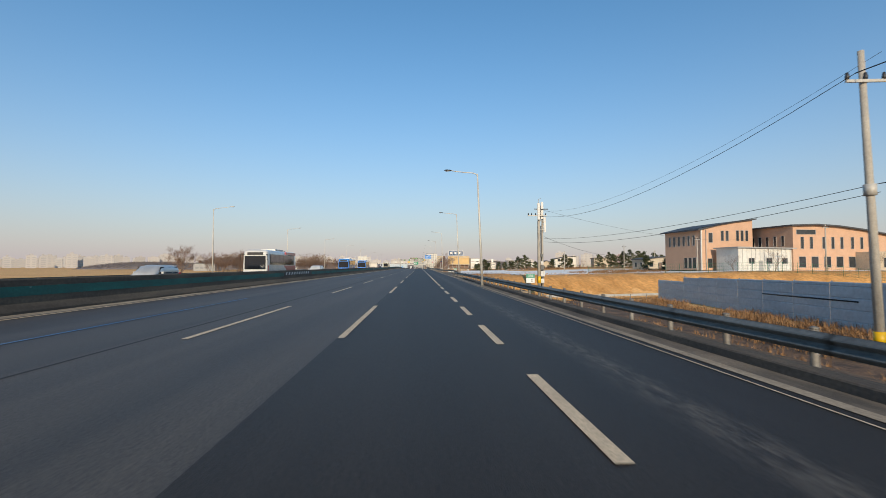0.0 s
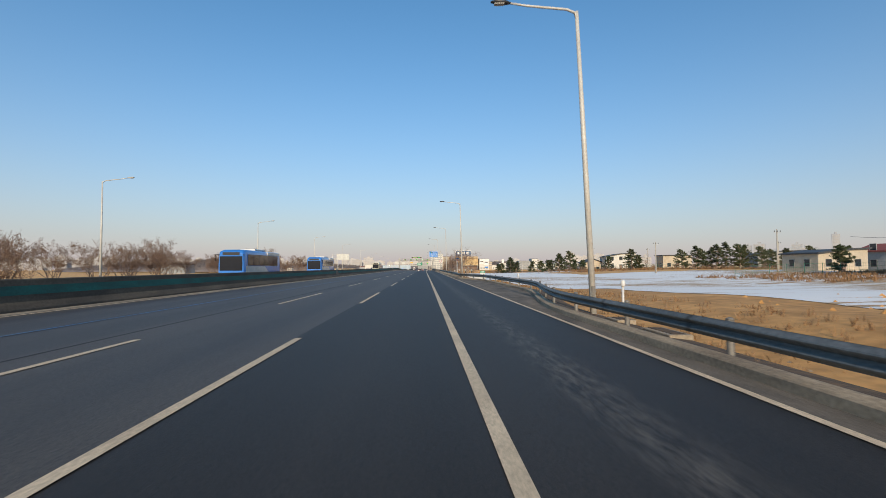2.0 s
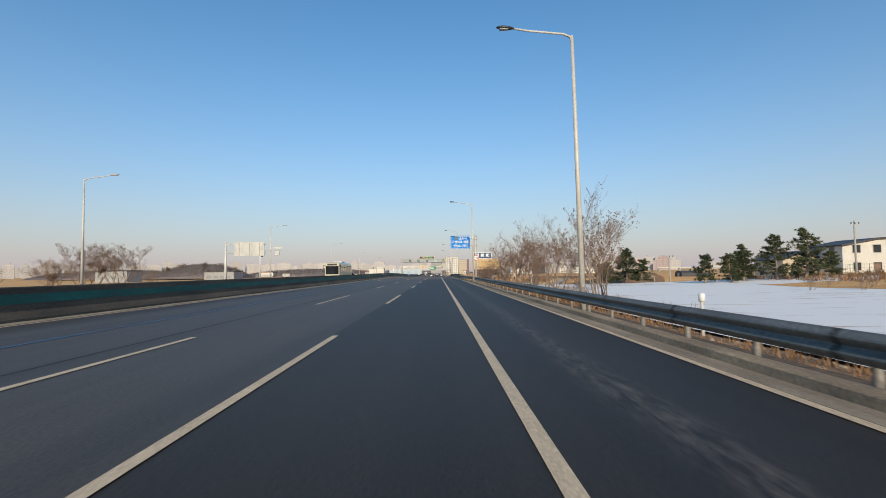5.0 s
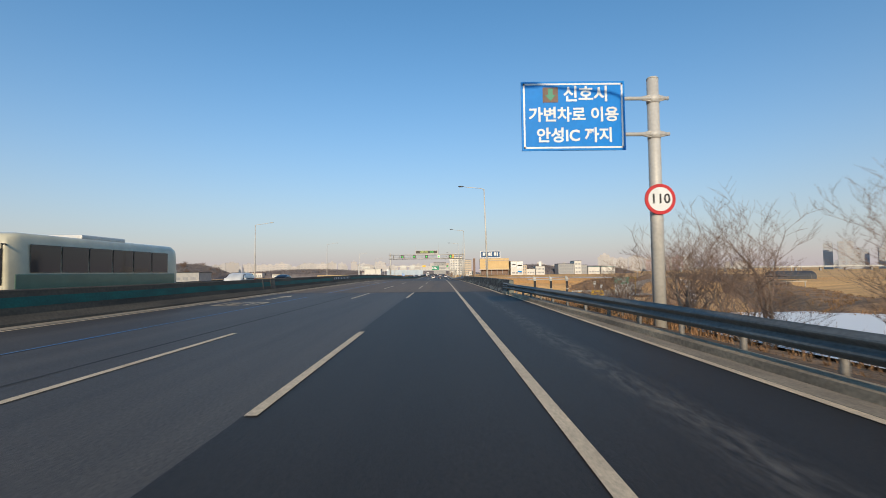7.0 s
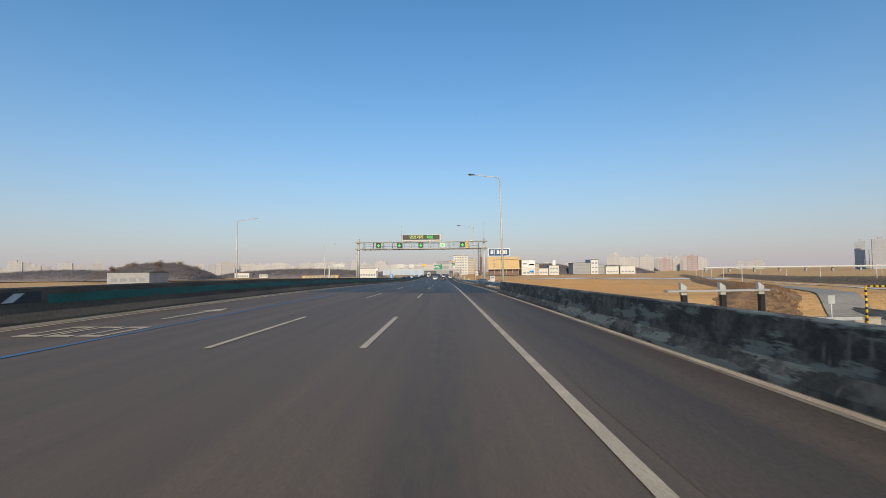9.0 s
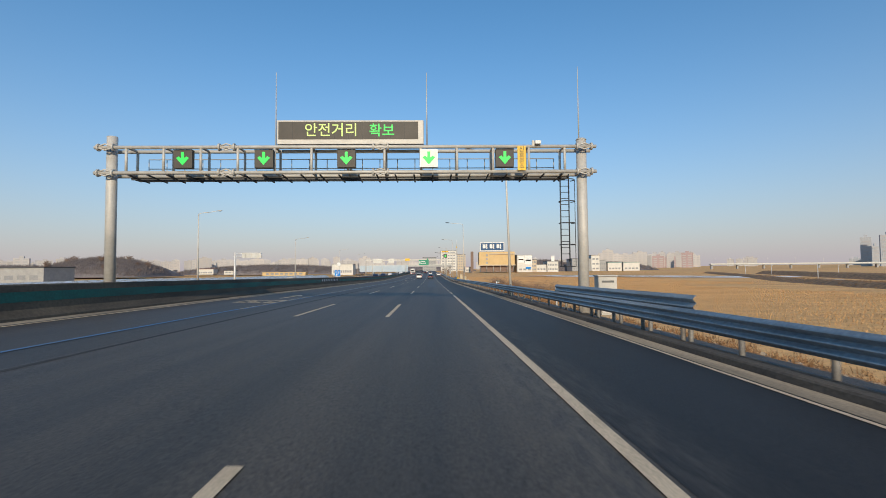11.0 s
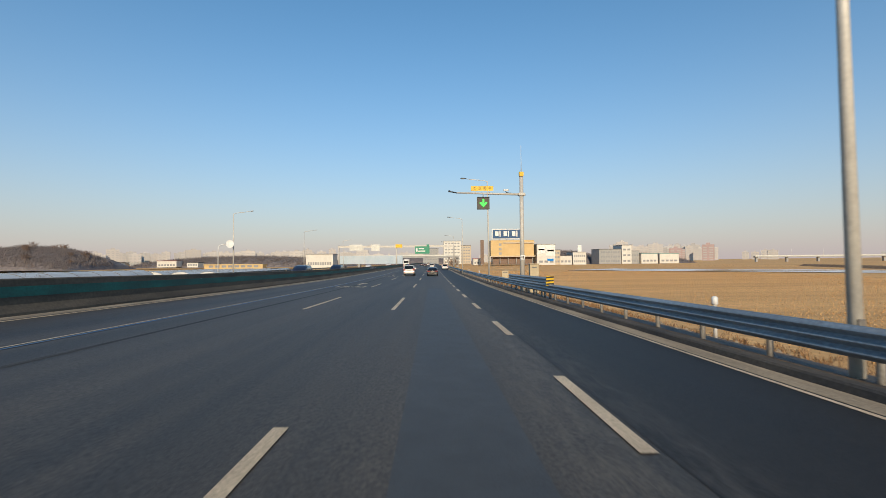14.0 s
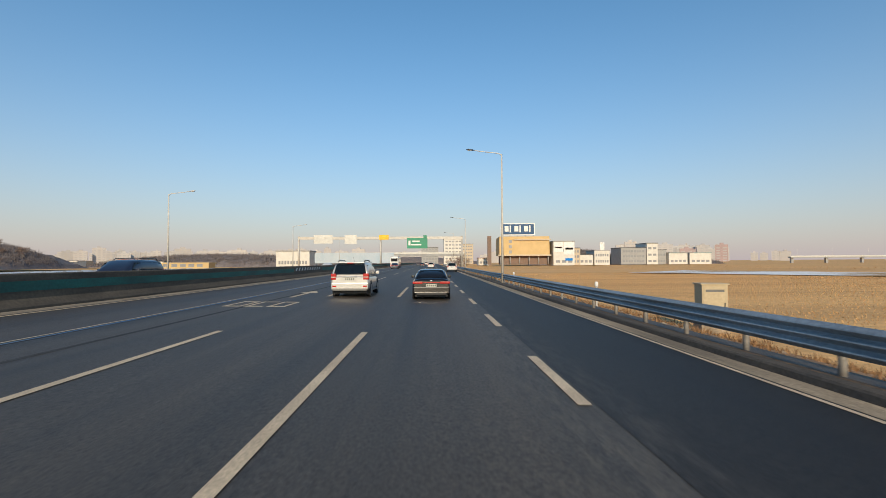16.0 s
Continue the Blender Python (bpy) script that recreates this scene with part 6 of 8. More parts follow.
# apartment towers on the skyline
def apartment(x, y, w, d, h, mat, base, turn=0.0, label="pale high-rise apartment block on the skyline"):
    ob = thing("apartment_block", (x, y, base), turn, label, "apartment block", "skyline apartments")
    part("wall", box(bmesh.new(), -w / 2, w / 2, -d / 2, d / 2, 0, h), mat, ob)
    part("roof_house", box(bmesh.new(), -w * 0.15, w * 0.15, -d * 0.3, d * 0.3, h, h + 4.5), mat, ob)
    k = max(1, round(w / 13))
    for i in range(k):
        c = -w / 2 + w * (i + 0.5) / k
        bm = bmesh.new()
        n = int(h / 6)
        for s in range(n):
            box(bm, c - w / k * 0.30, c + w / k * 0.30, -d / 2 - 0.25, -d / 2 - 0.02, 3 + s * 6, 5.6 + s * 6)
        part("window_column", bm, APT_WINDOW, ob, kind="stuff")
    return ob


def estate(px0, px1, count, dist, h, mat, seed, cx=0.0, cy=450.0, wob=0.12, label="pale high-rise apartment block on the skyline"):
    """Blocks spread over a stretch of the skyline; the stretch is given as slopes x over y from a point of the road."""
    r = random.Random(seed)
    for i in range(count):
        u = px0 + (px1 - px0) * (i + r.uniform(0.1, 0.9)) / count
        dd = dist * r.uniform(0.88, 1.15)
        apartment(cx + u * dd, cy + dd, dist * 0.017 * r.uniform(0.7, 1.7), 14, h * r.uniform(1 - wob * 2, 1 + wob), mat, -4, r.uniform(-5, 5) - math.degrees(math.atan(u)), label)


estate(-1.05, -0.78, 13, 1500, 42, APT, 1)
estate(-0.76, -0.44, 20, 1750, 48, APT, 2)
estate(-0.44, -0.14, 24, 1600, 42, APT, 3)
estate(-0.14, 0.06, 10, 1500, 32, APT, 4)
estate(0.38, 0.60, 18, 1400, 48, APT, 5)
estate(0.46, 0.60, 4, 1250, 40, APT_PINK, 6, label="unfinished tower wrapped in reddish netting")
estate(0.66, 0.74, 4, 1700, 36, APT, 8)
estate(0.97, 1.06, 3, 1300, 36, APT_BLUE, 7, wob=0.2, label="tall tower coloured bluish for distance haze")
estate(0.73, 0.92, 5, 1050, 48, APT_BLUE, 9, 0, 150, 0.2, label="tall tower coloured bluish for distance haze")
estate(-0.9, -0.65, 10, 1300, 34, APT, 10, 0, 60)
estate(0.70, 0.92, 4, 1000, 60, APT_BLUE, 21, 0, 60, 0.15, label="tall tower coloured bluish for distance haze")
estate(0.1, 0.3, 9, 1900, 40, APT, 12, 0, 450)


# wooded hill and thickets across the motorway
def hill(x, y, rx, ry, h, base, label):
    bm = bmesh.new()
    n, m = 46, 18
    g = []
    for j in range(m + 1):
        row = []
        for i in range(n + 1):
            u, v = i / n * 2 - 1, j / m * 2 - 1
            e = max(0.0, 1 - u * u) * max(0.0, 1 - v * v)
            z = h * e ** 0.6 + (1.9 * noise.noise((u * 14, v * 9, x)) + 1.2 * noise.noise((u * 40, v * 30, x))) * (e > 0.02)
            row.append(bm.verts.new((u * rx, v * ry, z)))
        g.append(row)
    for j in range(m):
        for i in range(n):
            bm.faces.new((g[j][i], g[j][i + 1], g[j + 1][i + 1], g[j + 1][i]))
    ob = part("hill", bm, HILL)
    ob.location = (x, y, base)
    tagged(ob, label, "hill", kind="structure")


def woods(x, y, rx, ry, h, base, count, seed):
    """Bare winter woods covering a hill: many thin upright stems of uneven height."""
    r = random.Random(seed)
    bm = bmesh.new()
    for _ in range(count):
        u, v = r.uniform(-0.97, 0.97), r.uniform(-0.97, 0.3)
        z = base + h * (max(0.0, 1 - u * u) * max(0.0, 1 - v * v)) ** 0.6 - 0.5
        k = r.uniform(1.6, 4.2)
        for _ in range(5):
            a, w = r.uniform(0, math.pi), r.uniform(0.05, 0.14)
            p = Vector((x + rx * u + r.gauss(0, 0.6), y + ry * v + r.gauss(0, 0.6), z))
            s = Vector((math.cos(a), math.sin(a), 0)) * w
            t = p + Vector((r.gauss(0, 0.8), r.gauss(0, 0.8), k * r.uniform(0.6, 1.1)))
            bm.faces.new([bm.verts.new(q) for q in (p - s, p + s, t)])
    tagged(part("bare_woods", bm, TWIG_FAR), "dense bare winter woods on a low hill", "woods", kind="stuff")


woods(-326, 840, 58, 42, 18, -4, 6000, 1)
woods(-205, 980, 120, 30, 11, -4, 6000, 2)
woods(-480, 900, 120, 40, 12, -4, 5000, 3)
woods(260, 1050, 60, 40, 12, -4, 3000, 4)
woods(150, 1000, 50, 40, 15, -4, 3000, 5)
hill(-326, 840, 58, 42, 18, -4, "low hill with bare winter woods")
hill(-205, 980, 120, 30, 11, -4, "far band of bare winter woods")
hill(-480, 900, 120, 40, 12, -4, "far band of bare winter woods")
hill(-40, 1300, 130, 30, 12, -4, "far band of bare winter woods")
hill(260, 1050, 60, 40, 12, -4, "low wooded rise behind the works")
hill(150, 1000, 50, 40, 15, -4, "low wooded rise behind the works")


def greenhouse(x, y, length, w=7.0, turn=0.0, mat=VINYL, label="long plastic film greenhouse with a round roof"):
    ob = thing("greenhouse", (x, y, land(x, y)), turn, label, "greenhouse", "greenhouses")
    bm = bmesh.new()
    n = 10
    arc = [(w / 2 * math.cos(math.pi * k / n), 1.0 + 2.0 * math.sin(math.pi * k / n)) for k in range(n + 1)]
    arc = [(w / 2, 0)] + arc + [(-w / 2, 0)]
    a = [bm.verts.new((px, 0, pz)) for px, pz in arc]
    b = [bm.verts.new((px, length, pz)) for px, pz in arc]
    for k in range(len(arc) - 1):
        bm.faces.new((a[k], a[k + 1], b[k + 1], b[k]))
    bm.faces.new(a)
    bm.faces.new(b[::-1])
    bmesh.ops.recalc_face_normals(bm, faces=bm.faces)
    part("film", bm, mat, ob)
    bm = bmesh.new()
    for i in range(int(length / 6) + 1):
        tube(bm, [(px * 1.01, i * 6.0, pz * 1.01) for px, pz in arc], 0.04, 4, cap=False)
    part("hoops", bm, POST, ob)
    part("door", box(bmesh.new(), -0.8, 0.8, -0.06, 0, 0, 2.0), FRAME, ob)


for i in range(9):
    greenhouse(-62 - 8.5 * i, 400 + 6 * i, 150 - 4 * i, 7.4, 2)
for i in range(5):
    greenhouse(-70 - 8.5 * i, 590, 90, 7.4, 2)
greenhouse(120, 402, 14, 7, -90, ROOF_DARK, "round-roofed tunnel covered in black shade cloth")


# raised railway line far across the plain
def viaduct():
    a, b = Vector((390, 1010, 0)), Vector((820, 880, 0))
    ob = thing("viaduct", (a.x, a.y, -4), math.degrees(math.atan2(b.y - a.y, b.x - a.x)), "long pale railway viaduct far across the plain", "viaduct")
    length = (b - a).length
    n = 14
    for i in range(n):
        x0, x1 = length * i / n, length * (i + 1) / n
        part("deck", box(bmesh.new(), x0, x1 - 0.1, 0, 8, 6.6, 8.0, 0.03), WALL_GREY, ob)
        part("parapet", box(bmesh.new(), x0, x1 - 0.1, -0.2, 0, 7.6, 9.0), SIGN_BACK, ob)
        part("pier", box(bmesh.new(), x0 + 1, x0 + 3, 2, 6, -1, 6.6, 0.05), WALL_GREY, ob)
        part("mast", tube(bmesh.new(), [(x0 + 6, 0.5, 8.0), (x0 + 6, 0.5, 16.5)], 0.16, 6), WHITE_STEEL, ob)


viaduct()


# ---------------------------------------------------------------- trees
def bare_tree(seed, height, spread, leaves=0, stems=1, label="bare deciduous tree in winter", group="bare trees", trunk_r=0.11, levels=5, twig=0.006):
    r = random.Random(seed)
    ob = thing("tree", (0, 0, 0), 0, label, "tree", group)
    trunk, crown, leaf = bmesh.new(), bmesh.new(), bmesh.new()

    def grow(p, d, length, rad, level):
        pts, rr = [p], [rad]
        n = 4 if level < 2 else 3
        q, dd = p.copy(), d.copy()
        for i in range(n):
            dd = (dd + Vector((r.gauss(0, 0.13), r.gauss(0, 0.13), r.gauss(0.03, 0.08)))).normalized()
            q = q + dd * length / n
            pts.append(q.copy())
            rr.append(rad * (1 - 0.62 * (i + 1) / n))
        tube(trunk if level == 0 else crown, pts, rr, 8 if level == 0 else (5 if level < 3 else 3), cap=False)
        if level >= levels:
            if leaves and r.random() < leaves:
                for _ in range(4):
                    c = q + Vector((r.gauss(0, 0.09), r.gauss(0, 0.09), r.gauss(0, 0.09)))
                    a, b = Vector((r.gauss(0, 1), r.gauss(0, 1), r.gauss(0, 1))).normalized() * 0.05, Vector((r.gauss(0, 1), r.gauss(0, 1), r.gauss(0, 1))).normalized() * 0.05
                    leaf.faces.new([leaf.verts.new(v) for v in (c - a, c + b, c + a, c - b)])
            return
        kids = r.randint(3, 4) if level < 2 else r.randint(2, 4)
        for k in range(kids):
            at = 0.35 + 0.62 * (k + r.random()) / kids
            i = min(n - 1, int(at * n))
            p0 = pts[i].lerp(pts[i + 1], at * n - i)
            side = Vector((r.gauss(0, 1), r.gauss(0, 1), 0)).normalized()
            nd = (dd * r.uniform(0.7, 1.1) + side * spread * r.uniform(0.6, 1.1) + Vector((0, 0, r.uniform(0.05, 0.35)))).normalized()
            grow(p0, nd, length * r.uniform(0.52, 0.76), max(twig, rr[i] * 0.6), level + 1)

    for s in range(stems):
        off = Vector((r.uniform(-0.25, 0.25), r.uniform(-0.25, 0.25), -0.3)) if stems > 1 else Vector((0, 0, -0.3))
        d = Vector((r.gauss(0, 0.22), r.gauss(0, 0.22), 1)).normalized() if stems > 1 else Vector((r.gauss(0, 0.06), r.gauss(0, 0.06), 1)).normalized()
        grow(off, d, height * r.uniform(0.42, 0.52), trunk_r * r.uniform(0.8, 1.1), 0)
    part("trunk", trunk, BARK, ob)
    part("crown", crown, TWIG, ob, "fine bare twigs")
    if leaf.verts:
        part("dead_leaves", leaf, DRY_LEAF, ob, "a few brown dead leaves")
    else:
        leaf.free()
    return ob


def pine(seed, height, label="dark green pine with layered crown"):
    r = random.Random(seed)
    ob = thing("pine_tree", (0, 0, 0), 0, label, "tree", "pines")
    trunk, crown = bmesh.new(), bmesh.new()
    pts = [Vector((0, 0, -0.4))]
    for i in range(5):
        pts.append(pts[-1] + Vector((r.gauss(0, 0.12), r.gauss(0, 0.12), height * 0.19)))
    tube(trunk, pts, [0.2, 0.17, 0.14, 0.1, 0.07, 0.04], 8)
    for k in range(44):
        f = 0.16 + 0.84 * (k + r.random()) / 44
        i = min(4, int(f * 5))
        p = pts[i].lerp(pts[i + 1], f * 5 - i)
        ang = r.uniform(0, 2 * math.pi)
        ln = height * 0.40 * (1 - 0.8 * max(0, f - 0.3)) * r.uniform(0.5, 1.1)
        tip = p + Vector((math.cos(ang) * ln, math.sin(ang) * ln, ln * r.uniform(-0.05, 0.3)))
        tube(trunk, [p, p.lerp(tip, 0.5) + Vector((0, 0, 0.05)), tip], [0.05, 0.035, 0.015], 4, cap=False)
        for c in range(9):
            u = 0.35 + 0.7 * (c + r.random()) / 9
            q = p.lerp(tip, u) + Vector((r.gauss(0, 0.18), r.gauss(0, 0.18), r.gauss(0.12, 0.1)))
            for _ in range(26):
                d = Vector((r.gauss(0, 1), r.gauss(0, 1), r.gauss(0.25, 0.7))).normalized() * r.uniform(0.2, 0.42)
                w = d.orthogonal().normalized() * 0.034
                crown.faces.new([crown.verts.new(v) for v in (q - w, q + w, q + d)])
    part("trunk", trunk, BARK, ob)
    part("crown", crown, PINE_LEAF, ob, "dark green needles")
    return ob


def plant(proto, x, y, s=1.0, z=None):
    r = random.Random(int(x * 131 + y * 17))
    ob = copy_thing(proto, pose(x, y, (land(x, y) if z is None else z) - 0.05, 0, 0, r.uniform(0, 360)))
    ob.scale = (s, s, s * r.uniform(0.92, 1.08))
    return ob


def first(ob, x, y, s=1.0, z=None):
    ob.matrix_basis = pose(x, y, (land(x, y) if z is None else z) - 0.05)
    ob.scale = (s, s, s)
    return ob


TA = first(bare_tree(3, 6.6, 0.85, 0.0, 2, "bare many-stemmed tree beside the guard rail"), 8.25, 147.4, 0.78)
TB = first(bare_tree(8, 6.4, 0.6, 0.22, 3, "thin bare trees with a few dead leaves", trunk_r=0.07), 9.6, 228.0, 1.0)
TC = first(bare_tree(21, 7.4, 0.62, 0.12, 2, "thin bare trees with a few dead leaves", trunk_r=0.075), 11.2, 222.5, 1.0)
TD = first(bare_tree(34, 4.6, 0.9, 0.0, 5, "low bare shrub with many upright twigs", "bare shrubs", 0.05, 4), 9.4, 245.5, 1.0)
TE = first(bare_tree(55, 8.2, 0.85, 0.75, 3, "broad bare tree keeping brown leaves", twig=0.013), -38.0, 112.0, 1.0)
rng = random.Random(4)
for x, y, s, k in ((9.0, 224.5, 0.85, 1), (10.4, 231.2, 0.8, 1), (10.6, 234.6, 0.72, 0), (13.0, 226.0, 1.1, 1), (10.7, 224.2, 1.1, 1), (10.2, 218.0, 1.0, 0), (12.4, 216.0, 1.1, 1), (9.4, 212.0, 0.8, 0),
                   (10.2, 205.0, 0.95, 1), (9.4, 199.0, 0.85, 0), (11.5, 196.0, 1.0, 1), (9.6, 190.0, 0.9, 0), (8.9, 206.0, 0.7, 0), (13.6, 203.0, 1.1, 1)):
    plant((TB, TC)[k], x, y, s)
for x, y, s in ((8.7, 241.0, 0.7), (8.1, 248.0, 0.75), (8.3, 249.6, 0.66), (8.9, 243.2, 0.6), (8.7, 240.2, 0.5), (9.2, 251.0, 0.6), (8.9, 236.5, 0.7), (9.8, 255.5, 0.6), (12.8, 254.0, 0.7), (8.8, 221.0, 0.55), (8.6, 192.0, 0.5), (10.2, 258.0, 0.5), (21.0, 262.0, 0.8)):
    plant(TD, x, y, s)
for x, y, s in ((9.6, 259, 0.6), (11.5, 262, 0.7), (13.6, 266, 0.8), (10.2, 268, 0.65), (15.5, 270, 0.8), (12.0, 273, 0.75), (17.0, 262, 0.7), (9.2, 264, 0.6), (14.2, 260, 0.75), (18.5, 267, 0.8), (10.8, 276, 0.7)):
    plant(TD, x, y, s)
for x, y, s in ((10.0, 237.0, 0.64), (9.0, 244.3, 0.68), (9.3, 241.2, 0.68), (9.7, 246.0, 0.55)):
    plant(TA, x, y, s)
plant(TA, 72, 94, 0.8)
plant(TA, 92, 92, 0.75)
plant(TA, 84, 243, 0.9)
plant(TA, 62, 92, 0.6)
for i in range(46):
    y = 84 + 3.3 * i + rng.uniform(-1.5, 1.5)
    if 96 < y < 104 or rng.random() < 0.18:
        continue
    x = -36.5 - rng.uniform(0, 7)
    plant(TE if rng.random() < 0.85 else TD, x, y, rng.uniform(0.7, 1.05), grade(y) - 1.0)
for x, y in ((-47, 262), (-52, 345), (-60, 380), (-45, 470), (-50, 500), (-58, 640), (-48, 690)):
    plant(TD, x, y, rng.uniform(0.7, 1.0), grade(y) - 2.2)
for x, y in ((9.5, 640), (9.8, 655), (9.2, 668), (10.4, 680), (10.6, 700), (12, 720), (9.8, 735), (11, 750)):
    plant(TB if x < 10 else TC, x, y, rng.uniform(0.7, 1.0))

P1 = first(pine(2, 6.4), 52.5, 246, 1.0)
P2 = first(pine(9, 5.2, "dark green pine with a broad low crown"), 63, 226, 1.0)
for x, y, s in ((38.5, 232, 0.85), (41.5, 231, 0.9), (44.5, 233, 0.95), (48, 231, 1.0), (51, 230, 1.1), (46, 236, 0.9), (54, 234, 0.9), (56.5, 232, 0.8), (66, 214, 1.15), (68.5, 215, 0.95), (81, 213, 1.1), (85, 212, 1.2), (88, 214, 1.1), (91.5, 212, 1.3), (95, 213, 1.35), (99, 212, 1.3), (102, 214, 1.2), (106, 212, 1.25),
                (110, 213, 1.1), (93, 216, 1.2), (116, 214, 1.1), (122, 212, 1.2), (128, 205, 1.2), (68, 141, 0.9), (80, 138, 0.95), (91, 136, 1.1), (94, 134, 0.95), (104, 131, 1.1), (110, 128, 1.0), (64, 122, 0.7), (31, 250, 0.9), (33.5, 248, 1.0), (36, 247, 0.9), (34.5, 251.5, 1.0), (29.5, 248.5, 0.8)):
    plant(P1 if s > 0.95 else P2, x, y, s)


for i in range(44):
    plant(TD, 36 + 2.1 * i + rng.uniform(-0.8, 0.8), 207 + rng.uniform(-3, 6), rng.uniform(0.35, 0.6))
for i in range(16):
    plant(TD, rng.uniform(11, 30), rng.uniform(262, 292), rng.uniform(0.4, 0.7))
for i in range(36):
    plant(TD, rng.uniform(9.0, 14), rng.uniform(402, 428), rng.uniform(0.36, 0.6))
for i in range(24):
    u, v = rng.uniform(-0.92, 0.92), rng.uniform(-0.9, 0.1)
    plant(TE, -326 + 58 * u, 840 + 42 * v, rng.uniform(0.7, 1.1), -5 + 18 * ((1 - u * u) * (1 - v * v)) ** 0.6)


# ---------------------------------------------------------------- grass, weeds and stubble
def blades(bm, r, x, y, z, n, h, spread, w=0.012):
    for _ in range(n):
        a = r.uniform(0, 2 * math.pi)
        d = Vector((math.cos(a) * spread * r.random(), math.sin(a) * spread * r.random(), h * r.uniform(0.55, 1.15)))
        p = Vector((x + r.gauss(0, spread * 0.35), y + r.gauss(0, spread * 0.35), z))
        s = Vector((-math.sin(a), math.cos(a), 0)) * w
        mid = p + d * 0.55 + Vector((0, 0, 0.12 * h))
        v = [bm.verts.new(q) for q in (p - s, p + s, mid + s * 0.7, mid - s * 0.7, p + d)]
        bm.faces.new((v[0], v[1], v[2], v[3]))
        bm.faces.new((v[3], v[2], v[4]))


def meadow(name, label, mat, count, x0, x1, y0, y1, n, h, spread, seed, w=0.014, keep=None):
    r = random.Random(seed)
    bm = bmesh.new()
    for _ in range(count):
        x, y = r.uniform(x0, x1), r.uniform(y0, y1)
        if keep and not keep(x, y):
            continue
        if noise.noise((x * 0.25, y * 0.12, seed)) < -0.22:
            continue
        blades(bm, r, x, y, land(x, y) - 0.02, n, h * r.uniform(0.5, 1.2), spread, w)
    tagged(part(name, bm, mat), label, "dry grass", kind="stuff")


off = lambda x, y: x > rail_x(y) + 0.55
meadow("grass_verge", "tufts of dry orange grass under the guard rail", GRASS, 5200, 6.6, 11.5, -6, 262, 6, 0.28, 0.22, 1, keep=off)
meadow("grass_bank", "tall dry grass before the steel hoarding", GRASS, 2600, 14.5, 23, 8, 50, 8, 0.5, 0.45, 2, 0.016)
meadow("grass_late", "tufts of dry grass behind the guard rail", GRASS, 6500, 7.3, 12.5, 335, 640, 6, 0.26, 0.22, 3, keep=off)
meadow("weeds_thicket", "tall brown weeds behind the guard rail", WEED, 600, 9.0, 15.5, 396, 446, 10, 0.8, 0.55, 4, 0.014)
meadow("weeds_thicket_tall", "tall tangled brown weeds behind the guard rail", WEED, 650, 8.8, 13.5, 402, 427, 12, 1.5, 1.1, 9, 0.010)
meadow("weeds_thicket_tree_row", "brown weeds below the bare trees", WEED, 1100, 7.6, 13.0, 184, 262, 8, 0.75, 0.45, 5, 0.013)
meadow("weeds_stream", "brown reeds along the stream", WEED, 1900, 9, 32, 260, 300, 8, 0.55, 0.45, 6, 0.02)
meadow("weeds_bridge_end", "tall orange-brown reeds beside the bridge end", WEED, 1000, 8.2, 15, 250, 279, 11, 1.15, 0.6, 11, 0.014)
meadow("grass_yard", "dry grass along the field edge", GRASS, 2600, 44, 110, 112, 142, 7, 0.6, 0.5, 7, 0.04)
meadow("grass_yard_far", "dry grass along the field edge", GRASS, 2600, 48, 120, 206, 240, 7, 0.8, 0.5, 8, 0.04)


def stubble(name, x0, x1, y0, y1, row, step, seed, n=4, h=0.19):
    """Cut rice straw standing in rows."""
    r = random.Random(seed)
    bm = bmesh.new()
    y = y0
    while y < y1:
        x = x0 + r.random()
        while x < x1:
            z = land(x, y) - 0.02
            blades(bm, r, x + r.gauss(0, 0.04), y + r.gauss(0, 0.03) + 0.18 * math.sin(x * 0.07), z, n, h * r.uniform(0.6, 1.1), 0.07, 0.02 + 0.0008 * (x - x0))
            x += step * (1 + max(0, x - 25) * 0.02)
        y += row
    tagged(part(name, bm, STRAW), "rows of cut straw stubble in a rice field", "stubble", kind="stuff")


stubble("stubble_rows", 12.5, 60, 342, 470, 0.6, 0.30, 12, 2, 0.13)
stubble("stubble_rows_mid", 12.5, 90, 470, 630, 0.75, 0.34, 13, 2, 0.13)
stubble("stubble_rows_wide", 60, 200, 350, 640, 2.2, 0.8, 14, 3, 0.18)
stubble("stubble_rows_far", 14, 220, 660, 850, 3.5, 1.5, 15, 4, 0.25)

# stones and clods along the late verge and the soil bank
def clods(name, label, mat, count, x0, x1, y0, y1, s0, s1, seed, keep=None):
    r = random.Random(seed)
    bm = bmesh.new()
    for _ in range(count):
        x, y, s = r.uniform(x0, x1), r.uniform(y0, y1), r.uniform(s0, s1)
        if keep and not keep(x, y):
            continue
        c = Vector((x, y, land(x, y) + s * 0.2))
        vs = [bm.verts.new(c + Vector(d) * s * r.uniform(0.6, 1.1)) for d in ((1, 0, 0), (-1, 0, 0), (0, 1, 0), (0, -1, 0), (0, 0, 0.8), (0, 0, -0.6))]
        for f in ((0, 2, 4), (2, 1, 4), (1, 3, 4), (3, 0, 4), (2, 0, 5), (1, 2, 5), (3, 1, 5), (0, 3, 5)):
            bm.faces.new([vs[i] for i in f])
    tagged(part(name, bm, mat), label, "stones", kind="stuff")


